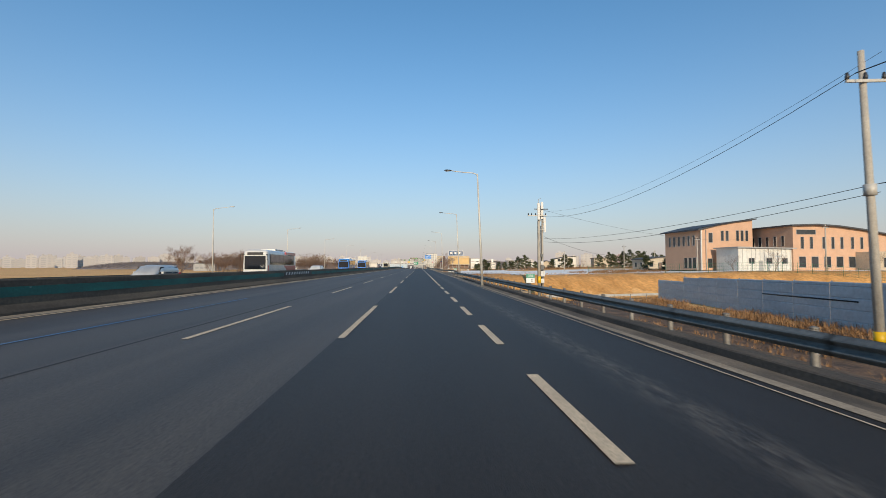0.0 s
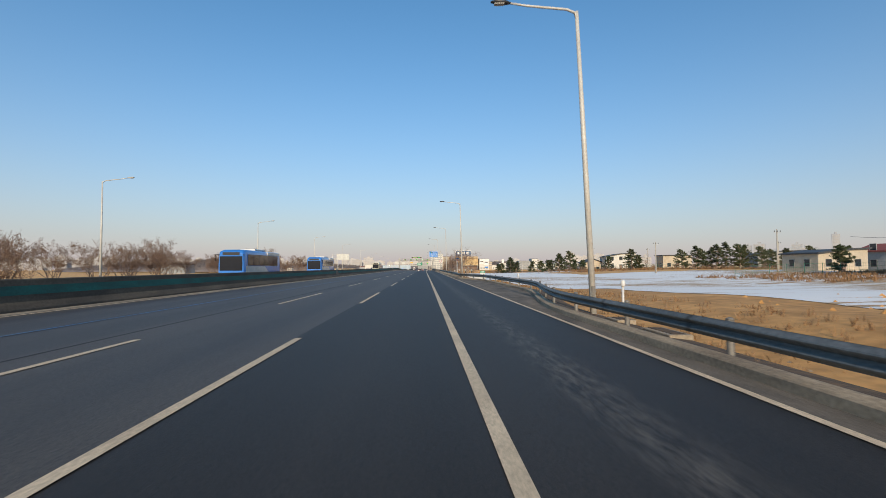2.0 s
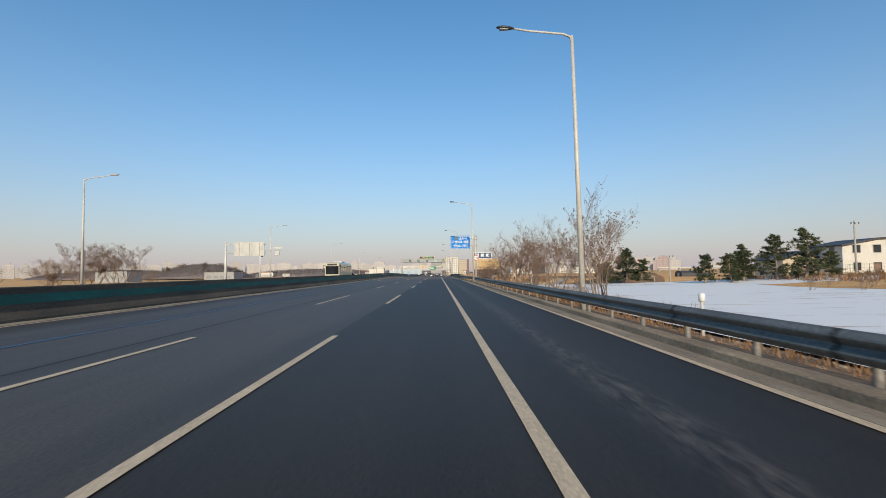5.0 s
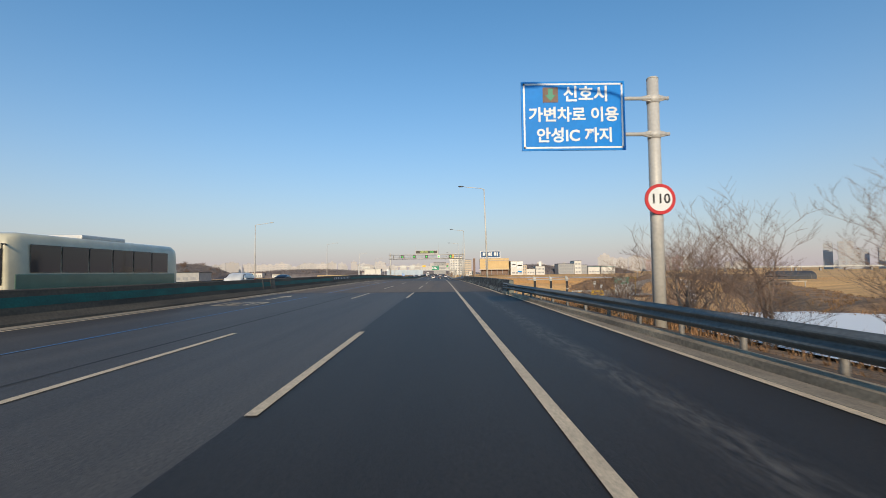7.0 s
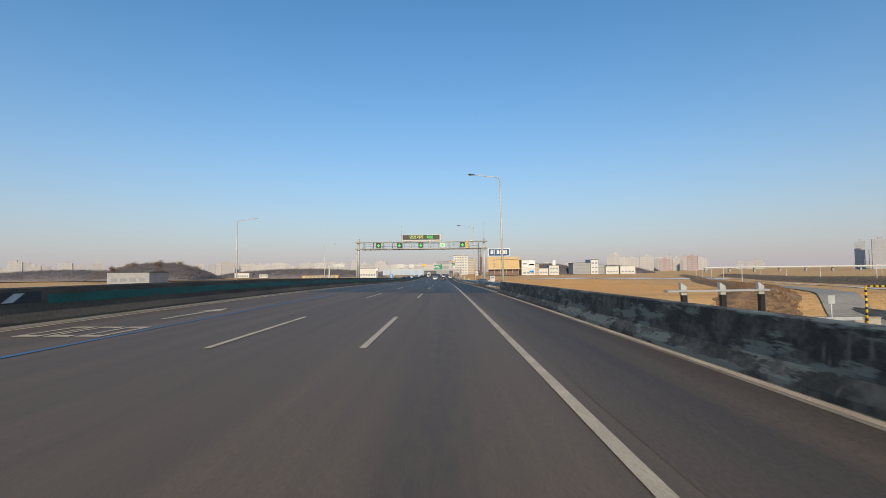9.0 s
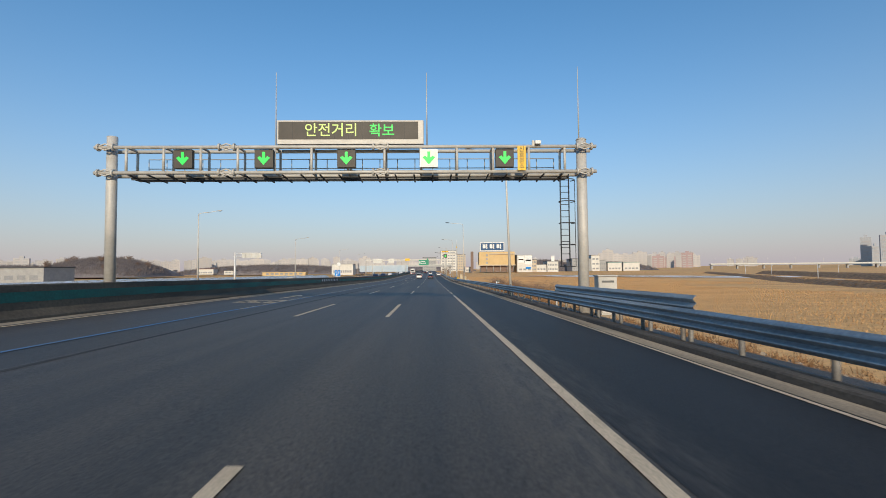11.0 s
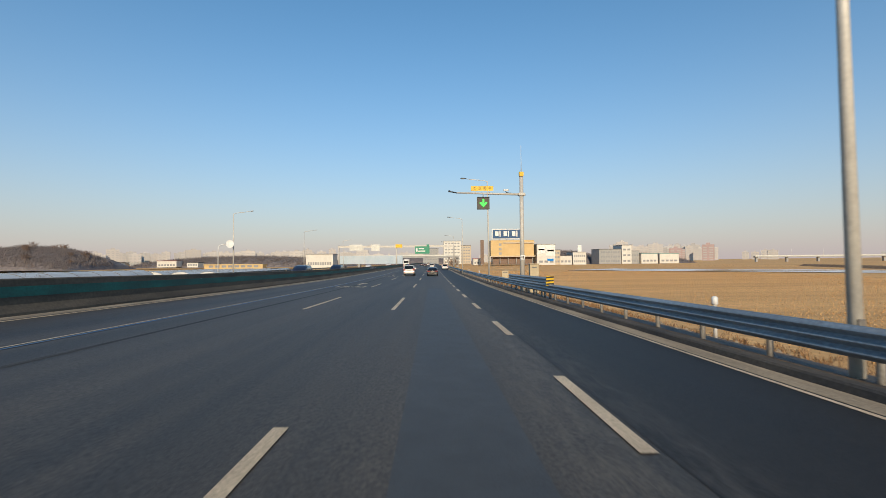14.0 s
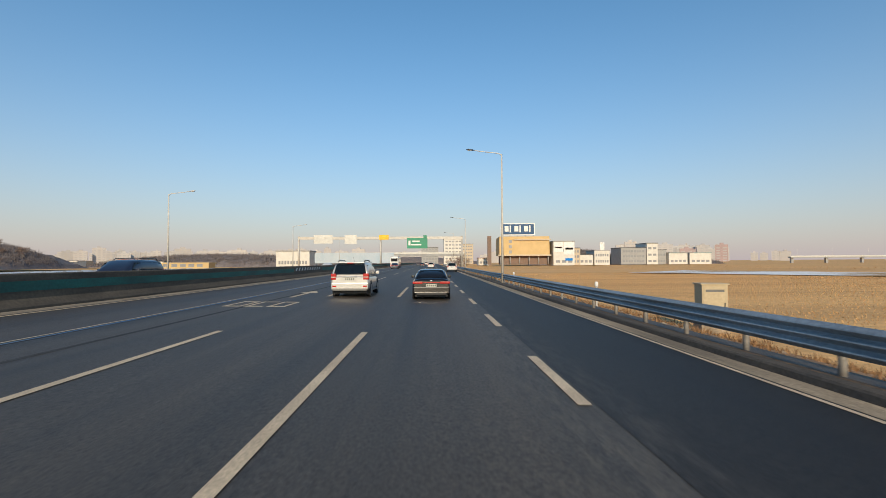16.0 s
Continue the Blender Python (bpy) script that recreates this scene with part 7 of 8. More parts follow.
clods("soil_clods", "clods of orange soil on the building site", SOIL, 1500, 13, 62, 58, 86, 0.06, 0.22, 21)
clods("verge_stones", "stones and rubble along the verge", GUTTER, 900, 6.8, 8.8, 336, 560, 0.04, 0.13, 22)
clods("verge_stones_first", "stones and rubble along the verge", GUTTER, 500, 6.8, 9, 0, 180, 0.04, 0.14, 23, off)

# concrete drain blocks beside the lay-by's end and before it
for x, y, l in ((6.5, 76.5, 1.4), (6.55, 79.5, 0.9), (6.75, 141.0, 3.0), (6.75, 145.0, 2.2), (6.5, 30.0, 2.0)):
    dr = thing("drain_block", (x, y, land(x, y)), label="pale concrete drain channel block beside the rail", category="drain block", group="drain blocks")
    part("block", box(bmesh.new(), 0, 0.55, 0, l, -0.2, 0.32, 0.03), GUTTER, dr)
    part("channel", box(bmesh.new(), 0.12, 0.43, 0.1, l - 0.1, 0.322, 0.33), DARK_SOIL, dr)
for x, y in ((9.0, 150.6), (10.2, 149.2)):
    fb = thing("low_fence", (x, y, land(x, y)), label="short pale panel fence in the verge", category="fence", group="short fences")
    for k in range(6):
        part("slat", box(bmesh.new(), k * 0.26, k * 0.26 + 0.2, 0, 0.05, -0.2, 0.75), SIGN_BACK, fb)
    part("rail", box(bmesh.new(), 0, 1.55, 0.05, 0.1, 0.4, 0.48), SIGN_BACK, fb)


# ---------------------------------------------------------------- farm track, stream side, height bar
def ribbon(name, label, mat, pts, width, lift, category):
    bm = bmesh.new()
    rows = []
    for i, p in enumerate(pts):
        a, b = Vector(pts[max(0, i - 1)]), Vector(pts[min(len(pts) - 1, i + 1)])
        d = (b - a).normalized()
        s = Vector((d.y, -d.x)) * width / 2
        rows.append([bm.verts.new((q.x, q.y, land(q.x, q.y) + lift)) for q in (Vector(p) - s, Vector(p), Vector(p) + s)])
    for a, b in zip(rows, rows[1:]):
        for k in (0, 1):
            bm.faces.new((a[k], a[k + 1], b[k + 1], b[k]))
    bmesh.ops.recalc_face_normals(bm, faces=bm.faces)
    tagged(part(name, bm, mat), label, category, kind="structure")


def curve_pts(ctrl, n=60):
    out = []
    for i in range(n + 1):
        t = i / n * (len(ctrl) - 1)
        k = min(len(ctrl) - 2, int(t))
        u = t - k
        p = [Vector(ctrl[max(0, min(len(ctrl) - 1, k + j))]) for j in (-1, 0, 1, 2)]
        out.append(tuple(0.5 * ((2 * p[1]) + (p[2] - p[0]) * u + (2 * p[0] - 5 * p[1] + 4 * p[2] - p[3]) * u * u + (3 * p[1] - p[0] - 3 * p[2] + p[3]) * u ** 3)))
    return out


STREAM = [(16, 262), (32, 290), (49, 321), (74, 373), (105, 440), (150, 540), (190, 640)]
ribbon("farm_track", "pale concrete farm track curving by the stream", PATHWAY, curve_pts([(26, 296), (32, 312), (40, 334), (57, 362), (77, 406), (100, 456), (150, 560), (220, 720)], 90), 4.4, 0.14, "track")
ribbon("stream_ice", "patchy ice and snow in the stream bed", STREAM_ICE, curve_pts(STREAM, 80), 1.5, 0.10, "stream")
ribbon("field_snow_strip", "strip of lingering snow across the field", SNOW, [(66 + i * 4.2, 636 - i * 4.6) for i in range(21)], 40, 0.16, "snow")


def height_bar(x, y, w, h, turn):
    z = land(x, y)
    ob = thing("height_bar", (x, y, z), turn, "yellow and black striped height limit bar", "height bar")
    for k, sx in enumerate((0, w)):
        p = part("upright", tube(bmesh.new(), [(sx, 0, -0.3), (sx, 0, h)], 0.09, 10), SIGN_YELLOW, ob)
        for j in range(int(h / 0.5)):
            part("band", tube(bmesh.new(), [(sx, 0, 0.2 + j * 0.5), (sx, 0, 0.42 + j * 0.5)], 0.094, 10), INK, p)
    b = part("beam", tube(bmesh.new(), [(0, 0, h), (w, 0, h)], 0.09, 10), SIGN_YELLOW, ob)
    for j in range(int(w / 0.5)):
        part("band", tube(bmesh.new(), [(0.1 + j * 0.5, 0, h), (0.34 + j * 0.5, 0, h)], 0.094, 10), INK, b)


height_bar(37.2, 331.4, 5.0, 3.7, 0)


def stream_rail(x, y, turn, label, n=3, w=7.0):
    """Dark posts with slanting pale head boards, joined by a thin plate below the heads."""
    ob = thing("barrier_rail", (x, y, land(x, y) + 1.0), turn, label, "barrier")
    for k in range(n):
        px = k * w / (n - 1)
        p = part("post", box(bmesh.new(), px - 0.2, px + 0.2, -0.2, 0.2, -1.6, 2.3, 0.02), INK, ob, "black banded post")
        part("pale_band", box(bmesh.new(), px - 0.21, px + 0.21, -0.21, 0.21, 0.5, 0.75), SIGN_BACK, p)
        hb = bmesh.new()
        vs = [hb.verts.new((px + a, b, c)) for b in (-0.16, 0.16) for a, c in ((-0.30, 2.3), (0.18, 2.25), (0.18, 3.0), (-0.36, 3.35))]
        for f in ((0, 1, 2, 3), (7, 6, 5, 4), (0, 4, 5, 1), (1, 5, 6, 2), (2, 6, 7, 3), (3, 7, 4, 0)):
            hb.faces.new([vs[i] for i in f])
        part("head_board", hb, SIGN_BACK, ob, "slanting pale head board")
    part("beam", box(bmesh.new(), -1.6, w + 0.6, -0.3, 0.3, 2.55, 2.72, 0.02), WALL_GREY, ob, "thin grey plate")


stream_rail(20.2, 329.4, 6, "grey plate barrier on black posts with pale heads")


def embankment(name, label, mat, ctrl, offset, height, half, foot, seed):
    """A grassy bank that runs beside a line of the plan."""
    pts = curve_pts(ctrl, 110)
    bm = bmesh.new()
    rows = []
    for i, p in enumerate(pts):
        a, b = Vector(pts[max(0, i - 1)]), Vector(pts[min(len(pts) - 1, i + 1)])
        d = (b - a).normalized()
        n = Vector((d.y, -d.x))
        fade = smooth(i / 8)
        row = []
        for k in range(13):
            u = (k / 12 * 2 - 1) * foot
            h = height * fade * (1 - smooth((abs(u) - half) / (foot - half)))
            q = Vector(p) + n * (offset + u)
            row.append(bm.verts.new((q.x, q.y, land(q.x, q.y) - 0.05 + h + 0.22 * noise.noise((q.x * 0.3, q.y * 0.3, seed)))))
        rows.append(row)
    for a, b in zip(rows, rows[1:]):
        for k in range(12):
            bm.faces.new((a[k], a[k + 1], b[k + 1], b[k])).smooth = True
    tagged(part(name, bm, mat), label, "bank", kind="structure")
    r = random.Random(seed)
    gb = bmesh.new()
    for _ in range(2600):
        i = int((r.random() ** 1.6) * (len(rows) - 1))
        p, q = Vector(pts[i]), Vector(pts[min(i + 1, len(pts) - 1)])
        d = (q - p).normalized() if q != p else Vector((0, 1))
        n = Vector((d.y, -d.x))
        u = r.uniform(-foot, foot) * 0.95
        w = p.lerp(q, r.random()) + n * (offset + u)
        h = height * smooth(i / 8) * (1 - smooth((abs(u) - half) / (foot - half)))
        blades(gb, r, w.x, w.y, land(w.x, w.y) - 0.1 + h, 5, 0.26 * r.uniform(0.5, 1.5), 0.35, 0.03)
    tagged(part(name + "_grass", gb, GRASS), "brown dead grass on the bank", "dry grass", kind="stuff")


for x, y, h in ((70, 402, 5.0), (86, 437, 5.0), (104, 476, 5.0), (126, 524, 5.0), (150, 575, 5.0), (98, 398, 4.6), (118, 440, 4.6), (140, 486, 4.6), (165, 540, 4.6), (132, 408, 5.0), (150, 440, 5.0), (210, 520, 6), (250, 560, 6)):
    lp = thing("track_lamp", (x, y, land(x, y)), label="thin pale post beside the farm track", category="lamp post", group="track lamps")
    part("post", tube(bmesh.new(), [(0, 0, -0.4), (0, 0, h)], [0.10, 0.07], 8), WHITE_STEEL, lp)
    part("lamp_head", box(bmesh.new(), -0.1, 0.55, -0.08, 0.08, h - 0.05, h + 0.06, 0.02), WHITE_STEEL, lp)
for x, y, w, d, t in ((31, 332, 7.5, 0.35, -4), (44.6, 334, 0.35, 9, -8)):
    aw = thing("abutment_wall", (x, y, land(x, y)), t, "low pale concrete wall beside the track", "wall")
    part("wall", box(bmesh.new(), 0, w, 0, d, -1.5, 0.9, 0.03), PATHWAY, aw)
    part("coping", box(bmesh.new(), -0.06, w + 0.06, -0.06, d + 0.06, 0.9, 1.02, 0.02), GUTTER, aw)
ground_patch("abutment_deck", "pale concrete apron at the end of the farm track", PATHWAY, sheet(27.5, 44.5, 322, 333.5, 1.2, 1.2, land, 0.35))
site_rail([(28.3, 330.5, land(28.3, 330.5) + 0.35), (36.3, 330.9, land(36.3, 330.9) + 0.35)], "white steel rail beside the farm track apron")
bs2 = thing("notice_board", (33.0, 330, land(33, 330) + 0.3), label="small grey notice on a thin post", category="sign")
part("post", tube(bmesh.new(), [(0, 0, -0.3), (0, 0, 2.6)], 0.04, 8), WHITE_STEEL, bs2)
part("panel", box(bmesh.new(), -0.3, 0.3, -0.05, -0.02, 2.0, 2.7), SIGN_BACK, bs2)


def open_shelter(x, y, w, d, h, roof, label):
    ob = thing("shelter", (x, y, land(x, y)), 8, label, "shelter")
    for i in (0, 1):
        for j in (0, 1):
            part("column", tube(bmesh.new(), [(w * i, d * j, -0.3), (w * i, d * j, h)], 0.09, 8), POLE_CONC, ob)
    part("deck", box(bmesh.new(), -0.2, w + 0.2, -0.2, d + 0.2, h * 0.98, h + 0.12), WALL_CREAM, ob)
    part("roof", box(bmesh.new(), -0.6, w + 0.6, -0.6, d + 0.6, h + 0.9, h + 1.1, 0.03), roof, ob)
    part("base", box(bmesh.new(), 0, w, 0, d, -0.3, 0.8), FENCE_BLUE, ob)
    for i in range(4):
        part("rail_post", tube(bmesh.new(), [(w * i / 3, 0, h), (w * i / 3, 0, h + 0.95)], 0.03, 6), DARK_STEEL, ob)


open_shelter(68, 322, 4.2, 4.0, 2.6, ROOF_DARK, "small open pump shelter on concrete legs")
embankment("stream_bank", "brown grassy bank beyond the stream", VERGE, STREAM, 15, 1.9, 2.5, 8, 31)
embankment("track_bank", "low orange-brown grassy bank beside the farm track", VERGE, [(34, 342), (50, 366), (70, 408), (93, 458), (143, 562), (200, 690)], 0, 1.0, 1.5, 4.5, 32)

# road bridge with sign gantries far ahead
def far_overpass():
    y = 760
    z = grade(760)
    ob = thing("overpass", (-6, y, z), label="pale road bridge crossing far ahead", category="bridge")
    part("deck", box(bmesh.new(), -46, 24, 0, 10, 5.2, 6.4, 0.05), WALL_GREY, ob)
    part("parapet", box(bmesh.new(), -46, 24, -0.2, 0.1, 6.4, 7.2), SIGN_BACK, ob)
    for x in (-44, -24, 22):
        part("pier", box(bmesh.new(), x, x + 1.6, 2, 8, -1, 5.2), WALL_GREY, ob)
    part("noise_wall", box(bmesh.new(), -50, -12, -30, -29.6, 1.5, 6.5), NOISE_SCREEN, ob, "bluish noise screen")


far_overpass()


def far_gantry():
    y = 640
    z = grade(640)
    ob = thing("sign_gantry", (9, y, z), label="distant gantry with a green direction sign", category="gantry")
    for x in (0, -24, -48):
        part("post", tube(bmesh.new(), [(x, 0, -0.5), (x, 0, 9.6)], 0.28, 10), POLE_GREY, ob)
    part("beam", box(bmesh.new(), -48.2, 0.2, -0.3, 0.3, 8.6, 9.4), POLE_GREY, ob)
    b = part("green_board", box(bmesh.new(), -16.2, -10.2, -0.6, -0.4, 5.9, 9.0), SIGN_GREEN, ob, "green board with white bars")
    for k, (x0, x1) in enumerate(((-14.7, -12.5), (-15.0, -12.0))):
        part("bar", box(bmesh.new(), x0, x1, -0.62, -0.6, 7.8 - k * 1.0, 8.2 - k * 1.0), SIGN_WHITE, b)
    part("bar", box(bmesh.new(), -15.8, -15.2, -0.62, -0.6, 6.8, 8.2), SIGN_WHITE, b)
    part("green_board", box(bmesh.new(), -11.4, -10.4, -0.6, -0.4, 9.05, 9.8), SIGN_GREEN, ob)
    part("yellow_board", box(bmesh.new(), -24.4, -21.6, -0.6, -0.4, 8.5, 9.9), SIGN_YELLOW, ob, "yellow board")
    part("white_board", box(bmesh.new(), -34.5, -31, -0.6, -0.4, 7.2, 9.9), SIGN_BACK, ob)
    part("white_board", box(bmesh.new(), -43.5, -38, -0.6, -0.4, 7.4, 9.9), SIGN_BACK, ob)


far_gantry()


# ---------------------------------------------------------------- vehicles
def loft(stations, n=20, power=4.0, bottom=None):
    """A closed body along y from (y, z0, z1, half width, top narrowing)."""
    bm = bmesh.new()
    rings = []
    for y, z0, z1, hw, nar in stations:
        ring = []
        for k in range(n):
            a = 2 * math.pi * k / n
            c, s = math.cos(a), math.sin(a)
            u = math.copysign(abs(c) ** (2 / power), c)
            v = math.copysign(abs(s) ** (2 / power), s)
            x = u * hw * (1 - nar * max(0, v))
            ring.append(bm.verts.new((x, y, (z0 + z1) / 2 + v * (z1 - z0) / 2)))
        rings.append(ring)
    for a, b in zip(rings, rings[1:]):
        for k in range(n):
            bm.faces.new((a[k], b[k], b[(k + 1) % n], a[(k + 1) % n])).smooth = True
    bm.faces.new(rings[0])
    bm.faces.new(rings[-1][::-1])
    bmesh.ops.recalc_face_normals(bm, faces=bm.faces)
    return bm


def wheel(ob, x, y, r=0.36, w=0.24):
    s = 1 if x > 0 else -1
    t = part("wheel", tube(bmesh.new(), [(x - w / 2, y, r), (x - w / 2 + 0.03, y, r), (x + w / 2 - 0.03, y, r), (x + w / 2, y, r)], [r * 0.9, r, r, r * 0.9], 24), TYRE, ob, "black tyre")
    rim = part("rim", tube(bmesh.new(), [(x + s * w * 0.30, y, r), (x + s * w * 0.51, y, r)], r * 0.64, 20), RIM, t)
    return t


def plate_bars(parent, y, z, w=0.5, mat=PLATE):
    p = part("licence_plate", box(bmesh.new(), -w / 2, w / 2, y - 0.012, y, z - 0.07, z + 0.07, 0.004), mat, parent)
    for k in range(5):
        x = -w * 0.38 + k * w * 0.19
        part("bar", box(bmesh.new(), x - 0.022, x + 0.022, y - 0.016, y - 0.0125, z - 0.035, z + 0.035), INK, p)


def suv(x, y, paint, label, turn=0.0, z=None):
    """Tall estate body, tail towards the camera."""
    ob = thing("car", (x, y, (gz(x, y) if z is None else z)), turn, label, "car")
    L_, W_ = 4.88, 0.955
    part("body", loft([(0.0, 0.45, 0.98, 0.88, 0.03), (0.05, 0.38, 1.06, 0.94, 0.04), (0.35, 0.32, 1.10, W_, 0.05), (1.6, 0.27, 1.08, W_, 0.05), (3.5, 0.27, 1.04, W_, 0.05), (4.4, 0.30, 0.98, 0.93, 0.07), (4.8, 0.36, 0.88, 0.86, 0.1), (4.88, 0.45, 0.78, 0.78, 0.1)], 28, 5.5), paint, ob)
    cab = part("cabin", loft([(0.12, 0.98, 1.20, 0.90, 0.02), (0.22, 0.98, 1.55, 0.90, 0.13), (0.36, 0.98, 1.72, 0.90, 0.17), (0.9, 0.98, 1.78, 0.90, 0.18), (2.2, 0.98, 1.79, 0.90, 0.18), (2.9, 0.98, 1.72, 0.90, 0.18), (3.55, 0.98, 1.30, 0.88, 0.16), (3.9, 0.98, 1.02, 0.86, 0.1)], 28, 6.0), paint, ob)
    # rear screen, set into the tailgate slope
    bm = bmesh.new()
    vs = [bm.verts.new(v) for v in ((-0.82, 0.075, 1.15), (0.82, 0.075, 1.15), (0.70, 0.25, 1.66), (-0.70, 0.25, 1.66))]
    bm.faces.new(vs)
    bmesh.ops.solidify(bm, geom=bm.faces, thickness=0.04)
    g = part("rear_screen", bm, CAR_GLASS, ob, "dark tinted rear window")
    part("wiper", tube(bmesh.new(), [(0.05, 0.06, 1.16), (0.52, 0.085, 1.2)], 0.014, 6), TRIM, g)
    for s in (-1, 1):
        for y0, y1, t0, t1 in ((0.48, 1.25, 0.42, 1.18), (1.36, 2.35, 1.36, 2.30), (2.45, 3.42, 2.42, 2.98)):
            bm = bmesh.new()
            xb, xt = s * 0.925, s * 0.80
            vs = [bm.verts.new(v) for v in ((xb, y0, 1.12), (xb, y1, 1.12), (xt, t1, 1.62), (xt, t0, 1.62))]
            bm.faces.new(vs)
            bmesh.ops.solidify(bm, geom=bm.faces, thickness=0.02 * s)
            part("side_window", bm, CAR_GLASS, ob)
        part("roof_rail", tube(bmesh.new(), [(s * 0.66, 0.5, 1.75), (s * 0.66, 0.65, 1.85), (s * 0.66, 2.3, 1.86), (s * 0.66, 2.5, 1.77)], 0.025, 6), TRIM_GREY, ob)
        part("mirror", box(bmesh.new(), min(s * 0.95, s * 1.14), max(s * 0.95, s * 1.14), 3.0, 3.14, 1.1, 1.28, 0.03), paint, ob)
        lt = part("tail_lamp", box(bmesh.new(), min(s * 0.66, s * 0.95), max(s * 0.68, s * 0.955), -0.02, 0.30, 0.88, 1.20, 0.05), TAIL, ob, "red tail lamp cluster")
        part("clear_lens", box(bmesh.new(), min(s * 0.68, s * 0.93), max(s * 0.68, s * 0.93), -0.026, -0.018, 1.0, 1.04), PLATE, lt)
        part("reflector", box(bmesh.new(), min(s * 0.66, s * 0.86), max(s * 0.66, s * 0.86), -0.055, -0.03, 0.52, 0.60, 0.008), TAIL, ob)
        part("sill", box(bmesh.new(), min(s * 0.90, s * 0.965), max(s * 0.90, s * 0.965), 1.1, 3.4, 0.26, 0.36, 0.02), TRIM_GREY, ob)
        part("mud_flap", box(bmesh.new(), min(s * 0.68, s * 0.9), max(s * 0.68, s * 0.9), 0.55, 0.58, 0.12, 0.4), TRIM, ob)
        part("door_handle", box(bmesh.new(), min(s * 0.945, s * 0.975), max(s * 0.945, s * 0.975), 1.5, 1.72, 0.92, 0.95, 0.006), CHROME, ob)
        for yy in (0.95, 3.85):
            wheel(ob, s * 0.84, yy, 0.38, 0.26)
            part("wheel_arch", tube(bmesh.new(), [(s * 0.90, yy, 0.38), (s * 0.962, yy, 0.38)], 0.45, 24), TRIM, ob)
    bu = part("rear_bumper", box(bmesh.new(), -0.93, 0.93, -0.05, 0.3, 0.40, 0.74, 0.06), paint, ob)
    part("lower_valance", box(bmesh.new(), -0.86, 0.86, -0.055, 0.25, 0.33, 0.44, 0.03), TRIM_GREY, bu)
    plate_bars(ob, -0.02, 0.92)
    part("chrome_strip", box(bmesh.new(), -0.36, 0.36, -0.03, 0.02, 1.01, 1.05, 0.01), CHROME, ob)
    part("brake_light", box(bmesh.new(), -0.16, 0.16, 0.12, 0.24, 1.70, 1.74, 0.005), TAIL, ob, "high red brake light")
    part("spoiler", box(bmesh.new(), -0.70, 0.70, 0.16, 0.42, 1.715, 1.755, 0.015), paint, ob)
    part("aerial", tube(bmesh.new(), [(0.1, 0.8, 1.78), (0.1, 0.55, 2.02)], 0.008, 5), TRIM, ob)
    part("underbody", box(bmesh.new(), -0.8, 0.8, 0.25, 4.6, 0.2, 0.4), TRIM, ob)
    return ob


